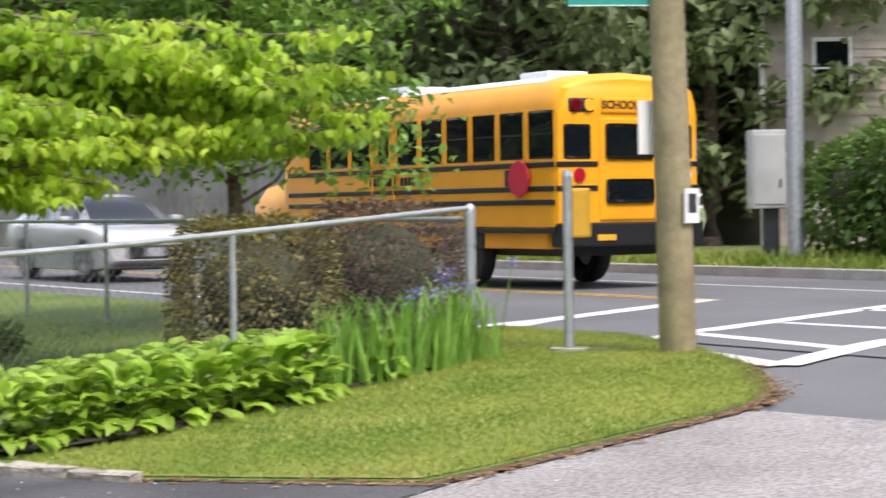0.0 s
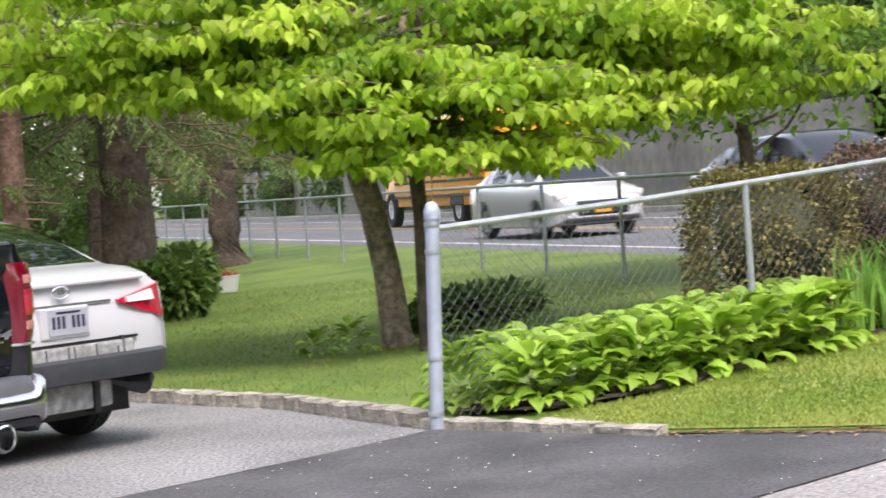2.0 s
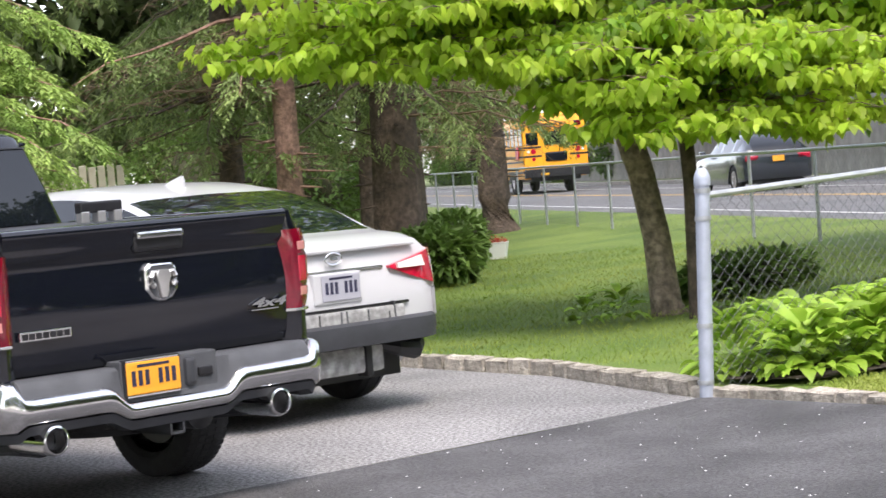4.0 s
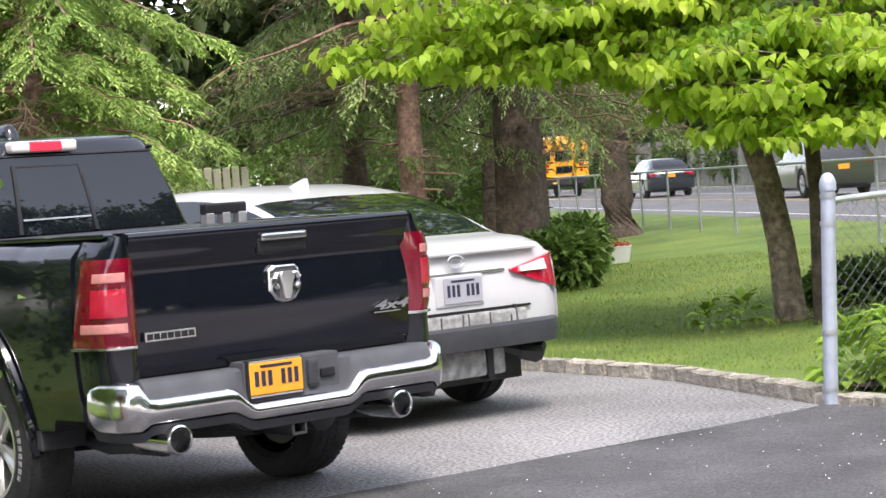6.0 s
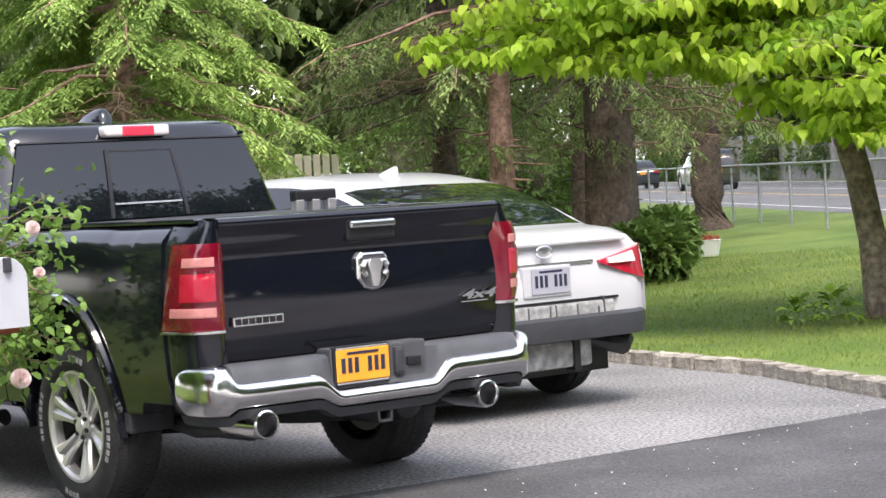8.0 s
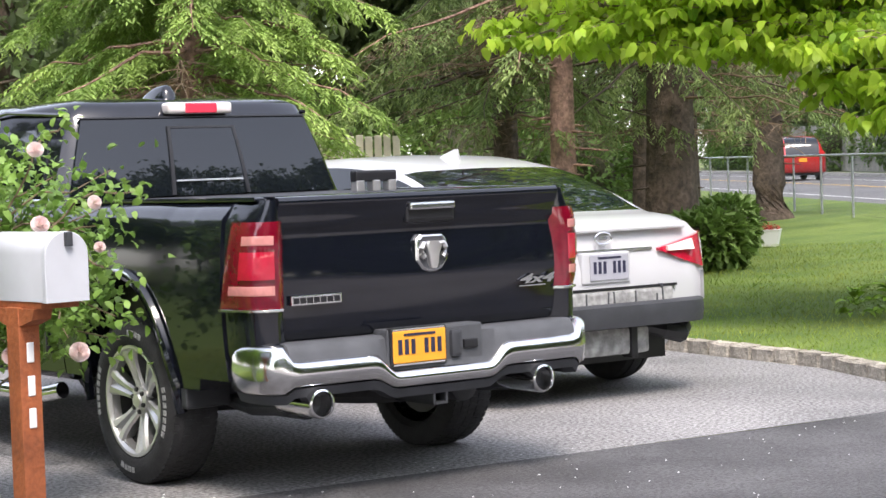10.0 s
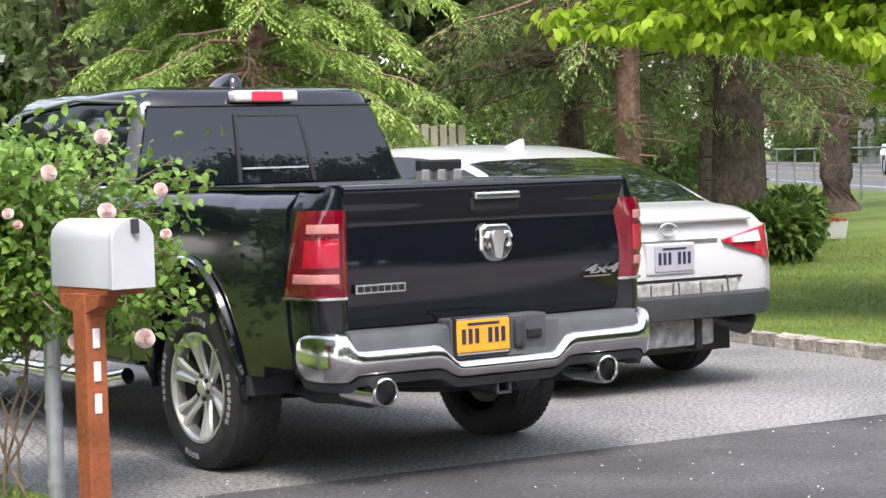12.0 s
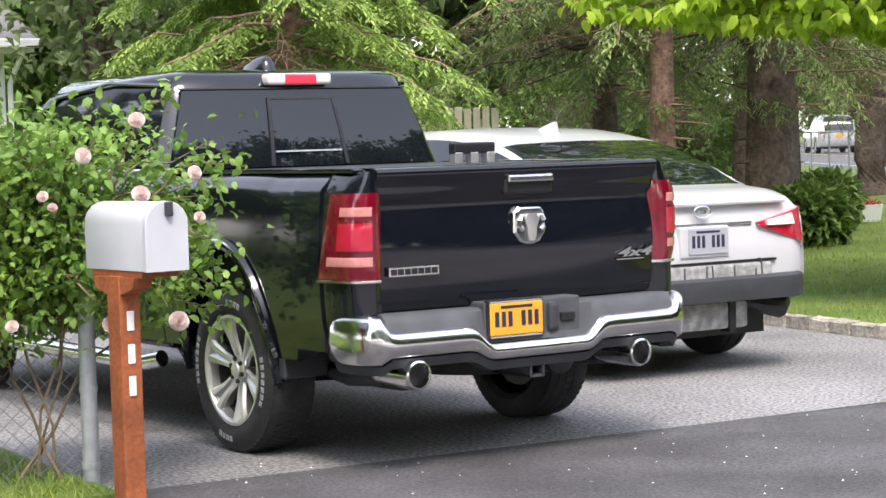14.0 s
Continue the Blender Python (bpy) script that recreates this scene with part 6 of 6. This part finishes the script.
def rose_bush():
    nr, rng = np.random.default_rng(9), random.Random(9)
    t = thing("rose_bush", "climbing rose bush with pale pink flowers over the fence", "shrub", (-1.85, -0.25, 0))
    bm = bmesh.new()
    P, D = [], []
    for i in range(150):
        a = rng.uniform(0, 2 * math.pi)
        r = rng.uniform(0.1, 0.85)
        z = rng.uniform(0.6, 1.72)
        e = Vector((r * math.cos(a) * 1.2 - 0.1, r * math.sin(a) * 0.7, z - 0.18 * r))
        if e.x > 0.45:
            e.x = 0.45 + 0.3 * (e.x - 0.45)
        if -0.35 < e.x and e.z < 0.75:
            e.z += 0.4
        ln = limb(Vector((-0.35 + rng.uniform(-0.3, 0.2), rng.uniform(-0.15, 0.2), 0.02 if i % 30 == 0 else 0.75)), e, 0.15, 6, rng, 0.05)
        tube(ln, [0.009, 0.008, 0.007, 0.006, 0.005, 0.004, 0.002], 4, bm=bm)
        for p in ln[2:]:
            if p.z < 0.72:
                continue
            m = 24
            P.append(np.array(p) + nr.normal(0, 0.085, (m, 3)))
            D.append(nr.normal(0, 1, (m, 3)))
    put("canework", bm, M_TWIG, t)["kind"] = "stuff"
    leaves("foliage", np.concatenate(P), np.concatenate(D), 0.055, 0.036, M_ROSELEAF, t, nr, droop=0.25, oval=True)["kind"] = "stuff"

    def bloom(x, y, z, s):
        """A cupped rose: rings of broad petals round a tight heart."""
        bm = bmesh.new()
        face = Vector((rng.uniform(-0.6, 0.1), -0.8, rng.uniform(0.1, 0.7))).to_track_quat("Z", "Y").to_matrix()
        for ring, (n, rad, up) in enumerate(((6, 0.04, 0.004), (5, 0.034, 0.012), (5, 0.026, 0.018), (4, 0.017, 0.022), (3, 0.009, 0.024))):
            for q in range(n):
                a = 2 * math.pi * (q + rng.uniform(-0.22, 0.22)) / n + ring * 0.6
                g = []
                for v, (k, h) in enumerate(((0.25, -0.012), (0.8, 0.0), (1.05, 0.016), (1.12, 0.024))):
                    wd = (0.5, 0.75, 0.72, 0.4)[v]
                    g.append([bm.verts.new(Vector((x, y, z)) + face @ Vector((math.cos(a + da * wd) * rad * k * s, math.sin(a + da * wd) * rad * k * s, (up + h * (0.25 + 0.3 * ring) - 0.004 * abs(da)) * s))) for da in (-1, 0, 1)])
                for r0, r1 in zip(g, g[1:]):
                    for c in (0, 1):
                        bm.faces.new((r0[c], r0[c + 1], r1[c + 1], r1[c]))
        put("rose", bm, M_ROSE, t, "pale pink rose flower")

    for x, y, z, s in ((-1.82, -0.8, 1.65, 1.0), (-2.08, -0.8, 1.5, 1.0), (-1.55, -0.8, 1.41, 0.9), (-1.88, -0.95, 1.325, 1.1), (-2.04, -0.97, 0.77, 1.25), (-1.73, -0.97, 0.765, 1.2), (-2.43, -0.8, 0.78, 0.8), (-2.27, -0.8, 1.33, 0.7), (-1.53, -0.8, 1.21, 0.7), (-2.22, -0.78, 1.28, 0.6)):
        bloom(x + 1.85, y + 0.25, z, s * 0.85)
    P, D = [], []
    for p0, p1 in (((0.25, -0.1, 0.95), (0.08, -0.7, 0.83)), ((-0.3, -0.2, 0.95), (-0.2, -0.7, 0.82)), ((0.2, -0.3, 1.3), (0.52, -0.5, 1.45)), ((0.0, -0.3, 1.4), (0.2, -0.5, 1.78)), ((0.1, -0.3, 1.15), (0.36, -0.5, 1.12))):
        ln = limb(Vector(p0), Vector(p1), 0.06, 6, rng, 0.03)
        put("stray_cane", tube(ln, [0.005] * 6 + [0.002], 5), M_TWIG, t, smooth=True)
        for p in ln[2:]:
            P.append(np.array(p) + nr.normal(0, 0.035, (9, 3)))
            D.append(nr.normal(0, 1, (9, 3)))
    leaves("stray_foliage", np.concatenate(P), np.concatenate(D), 0.05, 0.034, M_ROSELEAF, t, nr, droop=0.25, oval=True)["kind"] = "stuff"


rose_bush()


def mailbox():
    t = thing("mailbox", "white rounded mailbox on a red-brown stained wooden post", "mailbox", (-2.07, -1.16, 0.045), 7)
    post = put("post", box(-0.05, 0.05, -0.05, 0.05, -0.1, 0.95, 0.006), M_MAILPOST, t, "red-brown stained wooden post")
    put("board", box(-0.03, 0.155, -0.2, 0.2, 0.945, 0.975, 0.005), M_MAILPOST, post)
    put("bracket", prism([(-0.17, 0.945), (0.17, 0.945), (0.15, 0.9), (0.05, 0.87), (-0.05, 0.87), (-0.15, 0.9)], -0.045, 0.045), M_MAILPOST, post)
    rings = []
    for y in (-0.245, -0.24, 0.24, 0.245):
        k = 0.97 if abs(y) > 0.243 else 1
        pr = [(-0.1 * k, 0.975), (-0.1 * k, 1.17)] + [(-0.1 * k * math.cos(a * math.pi / 10), 1.17 + 0.09 * k * math.sin(a * math.pi / 10)) for a in range(1, 10)] + [(0.1 * k, 1.17), (0.1 * k, 0.975)]
        rings.append([Vector((x + 0.065, y, z)) for x, z in pr])
    body = put("box", loft(rings), M_MAILBOX, t, "white enamelled metal box", smooth=True)
    rings = []
    for y, k in ((-0.262, 0.99), (-0.258, 1.035), (-0.235, 1.035)):
        pr = [(-0.1 * k, 0.972), (-0.1 * k, 1.17)] + [(-0.1 * k * math.cos(a * math.pi / 10), 1.17 + 0.09 * k * math.sin(a * math.pi / 10)) for a in range(1, 10)] + [(0.1 * k, 1.17), (0.1 * k, 0.972)]
        rings.append([Vector((x + 0.065, y, z)) for x, z in pr])
    put("door", loft(rings), M_MAILBOX, t, "white mailbox door", smooth=True)
    put("latch", box(0.055, 0.085, -0.285, -0.25, 1.2, 1.26, 0.006), M_PLASTIC, t, "dark latch")
    for i, z in enumerate((0.76, 0.62, 0.485)):
        put("number_bar", box(-0.017, 0.017, -0.056, -0.049, z - 0.042, z + 0.042, 0.003, 1), M_WHITE, post, "white number bar")


mailbox()


# ---- street things ----
def street_things():
    p = thing("utility_pole", "weathered round wooden utility pole at the corner", "utility pole", (9.72, -3.91, 0.34))
    put("shaft", tube([(0, 0, -0.3), (0, 0, 0.1), (-0.02, 0.03, 2.0), (-0.06, 0.1, 5.0), (-0.1, 0.16, 8.5)], [0.15, 0.145, 0.14, 0.125, 0.1], 20), M_POLE, p, smooth=True)
    fl = put("flyer", box(-0.006, 0.006, -0.09, 0.09, 0.9, 1.17), M_WHITE, p, "white paper flyer with a dark picture")
    fl.matrix_basis = pose(-0.045, -0.143, 0.14, 0, 0, 72)
    q = put("flyer_bar", box(-0.009, -0.005, -0.05, 0.05, 0.98, 1.13), M_PLASTIC, fl)
    bo = put("sign_back", box(-0.006, 0.006, -0.1, 0.1, 1.5, 1.92, 0.003, 1), M_WHITE, p, "white metal sign seen edge on")
    bo.matrix_basis = pose(-0.07, 0.2, 0.08, 0, 0, 62)
    st = put("street_sign", box(-0.012, 0.012, -0.35, 0.35, 2.71, 2.93, 0.004, 1), M_TEAL, p, "teal street name sign")
    st.matrix_basis = pose(-0.25, 0.42, 0.02, 0, 0, 32)
    put("sign_border", box(-0.016, -0.01, -0.34, 0.34, 2.714, 2.722), M_WHITE, st)
    s = thing("signal_post", "galvanised post with a yellow signal box, on a concrete foot", "signal post", (9.89, -2.93, 0.32))
    put("foot", cyl(0.17, 0.16, (0, 0, -0.1), (0, 0, 0.06), 20), M_CONC, s, "concrete foot")
    put("tube", cyl(0.04, 0.04, (0, 0, 0.05), (-0.01, 0, 1.46), 18), M_GALV, s, smooth=True)
    put("cap", cyl(0.043, 0.03, (-0.01, 0, 1.45), (-0.01, 0, 1.5), 16), M_GALV, s)
    bx = put("signal_box", box(-0.05, 0.05, -0.1, 0.1, 0.95, 1.35, 0.02), M_SIGNALY, s, "yellow signal box")
    bx.matrix_basis = pose(0.1, -0.05, 0, 0, 0, 25)
    put("clamp", box(-0.03, 0.08, -0.02, 0.02, 1.1, 1.15), M_GALV, s)
    c = thing("manhole_cover", "dark iron utility cover in the grass", "cover", (10.15, -3.15, 0.375), 30)
    put("plate", box(-0.35, 0.35, -0.2, 0.2, -0.06, 0.0, 0.01), M_PLASTIC, c)
    m = thing("street_lamp_pole", "tall galvanised steel street pole beyond the road", "pole", tuple(onroad(1.0, 11.6, 0.08)))
    put("shaft", tube([(0, 0, -0.2), (0, 0, 4), (0, 0, 9)], [0.15, 0.13, 0.1], 16), M_GALV, m, smooth=True)
    put("base_plate", box(-0.25, 0.25, -0.25, 0.25, -0.05, 0.06, 0.01), M_GALV, m)
    k = thing("traffic_cabinet", "grey metal control cabinet on a post beyond the road", "cabinet", tuple(onroad(2.1, 11.9, 0.08)), -60)
    put("body", box(-0.3, 0.3, -0.22, 0.22, 0.95, 2.3, 0.02), M_CABINET, k)
    put("door", box(-0.26, 0.26, -0.245, -0.22, 1.02, 2.22, 0.015), M_CABINET, k)
    put("leg", box(-0.06, 0.2, -0.1, 0.1, -0.1, 0.96), M_PLASTIC, k)
    put("handle", box(0.17, 0.2, -0.27, -0.24, 1.3, 1.45), M_PLASTIC, k)
    b = thing("blue_sign", "small blue road sign on a thin post", "sign", tuple(onroad(3.4, 11.2, 0.08)), -55)
    put("post", cyl(0.03, 0.03, (0, 0, -0.1), (0, 0, 2.3), 10), M_GALV, b)
    bd = put("board", box(-0.15, 0.15, -0.04, -0.03, 1.55, 2.3, 0.004, 1), M_BLUE, b, "blue sign board with pale bars")
    for z in (1.8, 1.95, 2.1, 2.25):
        put("sign_bar", box(-0.1, 0.1, -0.046, -0.038, z - 0.08, z - 0.05), M_WHITE, bd)
    # grey board fence along the far side
    f = tagged(new("board_fence"), "grey weathered board fence beyond the road", kind="structure")
    bmx = box(-0.012, 0.012, -0.48, 0.48, 0, 2.4, 0.004, 1)
    me = bpy.data.meshes.new("board")
    bmx.to_mesh(me)
    bmx.free()
    me.materials.append(M_GREYFENCE)
    rng = random.Random(3)
    for i in range(70):
        ob = new("board", me)
        ob.parent = f
        ob.matrix_basis = Matrix.Translation(onroad(16 + i * 0.97, 11.2, rng.uniform(-0.02, 0.02))) @ pose(0, 0, 0, 0, 0, -33 + rng.uniform(-0.6, 0.6))
    for i in range(24):
        pp = onroad(15.5 + i * 2.91, 11.28)
        ob = put("post", box(-0.06, 0.06, -0.06, 0.06, 0, 2.2), M_GREYFENCE, f)
        ob.matrix_basis = Matrix.Translation(pp) @ pose(0, 0, 0, 0, 0, -33)
    w = tagged(new("picket_fence"), "cream flat-topped board fence behind the parked cars", kind="structure")
    a, bb = Vector((6.9, 13.7)), Vector((8.95, 12.4))
    for i in range(22):
        pq = a.lerp(bb, i / 21)
        ob = put("picket", box(-0.045, 0.045, -0.011, 0.011, 0.05, 1.9 + 0.012 * (i % 3), 0.006, 1), M_CREAM, w)
        ob.matrix_basis = pose(pq.x, pq.y, 0, 0, 0, -32)
    for z in (0.4, 1.5):
        put("rail", box(0, (bb - a).length, 0.01, 0.05, z, z + 0.08), M_WHITE, w).matrix_basis = pose(a.x, a.y, 0, 0, 0, -32.4)
    pt = thing("flower_pot", "white rectangular planter with red flowers on the lawn", "planter", (15.86, 12.9, rise(15.86, 12.9) + 0.03), 40)
    put("pot", loft([rrect(-0.13, 0.13, -0.13, 0.13, 0.02, 0), rrect(-0.17, 0.17, -0.17, 0.17, 0.02, 0.22), rrect(-0.18, 0.18, -0.18, 0.18, 0.02, 0.25)]), M_WHITE, pt)
    nr = np.random.default_rng(2)
    leaves("bloomwork", nr.normal(0, 0.07, (120, 3)) * (1, 1, 0.4) + (0, 0, 0.27), nr.normal(0, 1, (120, 3)), 0.05, 0.04, M_TERRA, pt, nr)["kind"] = "stuff"


street_things()


def house(name, label, at, turn, wx, wy, wall_h, roof_h, siding, windows):
    t = thing(name, label, "house", at, turn)
    wall = put("wall", box(-wx / 2, wx / 2, 0, wy, -0.1, wall_h), siding, t)
    n = int(wall_h / 0.2)
    for i in range(n):
        z = i * 0.2
        bm = prism([(-0.03, z), (0.0, z), (0.0, z + 0.2), (-0.006, z + 0.2)], -wx / 2 - 0.01, wx / 2 + 0.01)
        put("siding_board", bm, siding, wall)
    for sd in (-1, 1):
        put("corner_trim", box(sd * wx / 2 - 0.06, sd * wx / 2 + 0.06, -0.05, 0.06, 0, wall_h), M_WHITE, t)
    put("roof", loft([[Vector((x, y, z)) for y, z in ((-0.5, wall_h), (-0.5, wall_h + 0.14), (wy / 2, wall_h + roof_h), (wy + 0.5, wall_h + 0.14), (wy + 0.5, wall_h))] for x in (-wx / 2 - 0.4, wx / 2 + 0.4)]), M_ROOFING, t)
    put("gutter", box(-wx / 2 - 0.4, wx / 2 + 0.4, -0.62, -0.49, wall_h, wall_h + 0.13, 0.02), M_WHITE, t, "white gutter")
    put("soffit", box(-wx / 2 - 0.35, wx / 2 + 0.35, -0.5, 0.0, wall_h - 0.06, wall_h - 0.004), M_WHITE, t, "white soffit")
    put("downpipe", tube([(wx / 2 + 0.2, -0.5, wall_h), (wx / 2 + 0.1, -0.15, wall_h - 0.5), (wx / 2 + 0.1, -0.1, 0.1)], 0.04, 8), M_WHITE, t)
    for x, z, w, h in windows:
        fr = put("window", box(x - w / 2 - 0.08, x + w / 2 + 0.08, -0.07, 0.02, z - 0.08, z + h + 0.08, 0.01), M_WHITE, t, "white framed window")
        for k in (0, 1):
            put("pane", box(x - w / 2, x + w / 2, -0.085, -0.06, z + k * (h / 2 + 0.02), z + k * (h / 2 + 0.02) + h / 2 - 0.04), M_GLASS_D, fr)


house("white_house", "white sided house with grey roof behind the trees", (0.25, 19.4, 0), 0, 9.6, 8, 3.0, 2.2, M_SIDING_W, ((2.2, 1.0, 1.0, 1.3), (-1.5, 1.0, 1.0, 1.3)))
house("tan_house", "tan sided two-storey house beyond the road", (44.5, 1.2, 0.4), 118 + 180, 9, 7, 6.0, 2.0, M_SIDING, ((-2.8, 3.7, 0.8, 1.3), (1.0, 3.7, 0.8, 1.3), (-2.8, 1.0, 0.8, 1.3)))


# ---- grass blades and litter ----
def grass():
    nr = np.random.default_rng(77)
    edge = [(4.0, -2.6), (4.0, -3.6), (4.05, -4.5), (4.66, -4.74), (5.62, -5.03), (6.5, -5.31), (6.92, -5.4), (7.42, -5.32), (7.98, -5.11), (8.96, -4.68), (10.24, -3.8), (11.17, -2.96), (12.1, -1.3), (10.2, -1.9), (9.5, -2.45), (7.2, -2.1), (5.7, -1.95), (4.9, -1.75), (4.4, -1.5)]

    def inside(x, y):
        x, y = x + nr.normal(0, 0.03), y + nr.normal(0, 0.03)
        hit = False
        for (ax, ay), (bx, by) in zip(edge, edge[1:] + edge[:1]):
            if (ay > y) != (by > y) and x < (bx - ax) * (y - ay) / (by - ay) + ax:
                hit = not hit
        return hit

    areas = (("verge_grass", 3.95, 12.1, -5.45, -1.2, 110000, 0.034, inside),
             ("lawn_grass", 4.6, 16, -0.6, 13, 42000, 0.045, lambda x, y: x > 5.2 + max(0, y) * 0.06 and not (x < 9 and y < 0.1) and (x - ROAD0.x) * ACROSS.x + (y - ROAD0.y) * ACROSS.y < -3),
             ("side_grass", -4.5, -2.0, -1.0, 2.5, 7000, 0.06, lambda x, y: x < -2.05 or y < -0.9))
    for nm, x0, x1, y0, y1, n, h, ok in areas:
        xy = nr.uniform((x0, y0), (x1, y1), (n, 2))
        xy = np.array([q for q in xy if ok(*q)])
        p = np.column_stack([xy, [rise(*q) + 0.03 for q in xy]])
        d = nr.normal(0, 0.45, p.shape)
        d[:, 2] = 1
        leaves(nm, p, d, h, 0.0055, M_BLADE, None, nr, droop=0, jitter=0.1)
        tagged(scene.objects[nm], "short mown grass blades", "grass", kind="stuff")
    n = 5000
    so = nr.uniform((-14, 9.3), (16, 12.5), (n, 2))
    p = np.array([tuple(onroad(a, b, 0.08)) for a, b in so])
    d = nr.normal(0, 0.5, p.shape)
    d[:, 2] = 1
    leaves("weeds", p, d, 0.28, 0.03, M_BLADE, None, nr, droop=0, jitter=0.2)
    tagged(scene.objects["weeds"], "tall uncut weeds beyond the road kerb", "weeds", kind="stuff")
    rng = random.Random(12)
    V, F = [], []
    for i in range(420):
        x, y = rng.uniform(-2, 8), rng.uniform(-5.2, -0.4)
        s = rng.uniform(0.003, 0.009)
        o = len(V)
        z = rise(x, y) + (0.06 if x > 4.3 and y > -4.4 else 0.006)
        for dx, dy, dz in ((-s, 0, 0), (0, -s * 0.8, 0), (s, 0.1 * s, 0), (0, s * 0.7, 0), (0, 0, s * 0.6)):
            V.append((x + dx, y + dy, z + dz))
        F += [(o, o + 1, o + 4), (o + 1, o + 2, o + 4), (o + 2, o + 3, o + 4), (o + 3, o, o + 4)]
    W, G = [], []
    for i in range(520):
        k = rng.randrange(0, 9)
        (ax, ay), (bx, by) = edge[k], edge[k + 1]
        f = rng.random()
        x, y = ax + (bx - ax) * f + rng.gauss(0.02, 0.07), ay + (by - ay) * f - abs(rng.gauss(0, 0.09))
        s, a = rng.uniform(0.012, 0.035), rng.uniform(0, 6.3)
        o, z = len(W), rise(x, y) + 0.012
        for r, da, dz in ((1, 0, 0), (0.5, 1.4, 0.006), (1, 3.1, 0.002), (0.5, 4.6, 0.007)):
            W.append((x + s * r * math.cos(a + da), y + s * r * math.sin(a + da), z + dz))
        G.append((o, o + 1, o + 2, o + 3))
    tagged(raw("leaf_litter", W, G, mat("dry_leaf", (0.3, 0.18, 0.09), 0.9, vary=0.3, island=0.4)), "dry brown leaf litter along the verge edge", "litter", kind="stuff")
    tagged(raw("petal_litter", V, F, M_WHITE), "tiny pale fallen petals and grit", "litter", kind="stuff")


grass()


# ---- what moves ----
def drive(ob, off, rows, away):
    """Key a vehicle by the place of its tail along the road; away: it drives along the road's direction."""
    walk(ob, [(t, Matrix.Translation(onroad(s, off)) @ pose(0, 0, 0, 0, 0, -33 if away else 147)) for t, s in rows])


def motions():
    drive(the_bus, 5.2, [(0, -2.95), (0.4, 1.65), (0.8, 6.2), (1.5, 15), (2.0, 21), (2.5, 27.4), (3.0, 34), (4.0, 47), (6.5, 79), (7.5, 98), (8.2, 114), (10.5, 162), (12.5, 188), (14, 204)], True)
    drive(white_hatch, 1.85, [(0, 9.7), (0.4, 3.6), (0.8, -0.8), (1.2, -6.4), (2, -18), (6, -70), (14, -110)], False)
    drive(black_car, 1.85, [(0, 26), (0.4, 21.1), (0.6, 18.2), (0.8, 15.5), (1.2, 11.3), (1.5, 8.3), (2.0, 2.5), (2.5, -4), (4, -24), (14, -110)], False)
    drive(white_sedan, 1.85, [(0, 37), (0.8, 26.6), (1.2, 22.1), (1.5, 18.0), (2.0, 12.9), (2.5, 8.1), (2.7, 6.0), (3.2, 0), (5, -26), (14, -120)], False)
    drive(dark_suv, 5.2, [(0, -26), (2, -2), (3.0, 11.6), (3.6, 18), (4.2, 25.5), (6.5, 55), (8, 75), (14, 160)], True)
    drive(olive_suv, 5.2, [(0, -48), (3, -9), (6.3, 32.5), (7.0, 43.5), (7.5, 49.5), (8.0, 56.5), (10.3, 88), (14, 140)], True)
    drive(white_suv, 5.2, [(0, -115), (6, -38), (8.2, -8), (10.3, 20), (11, 30), (12.5, 48), (14, 66)], True)
    drive(red_suv, 5.2, [(0, -92), (8.2, 27), (10.3, 58), (11, 73), (12.5, 100), (14, 118)], True)


motions()
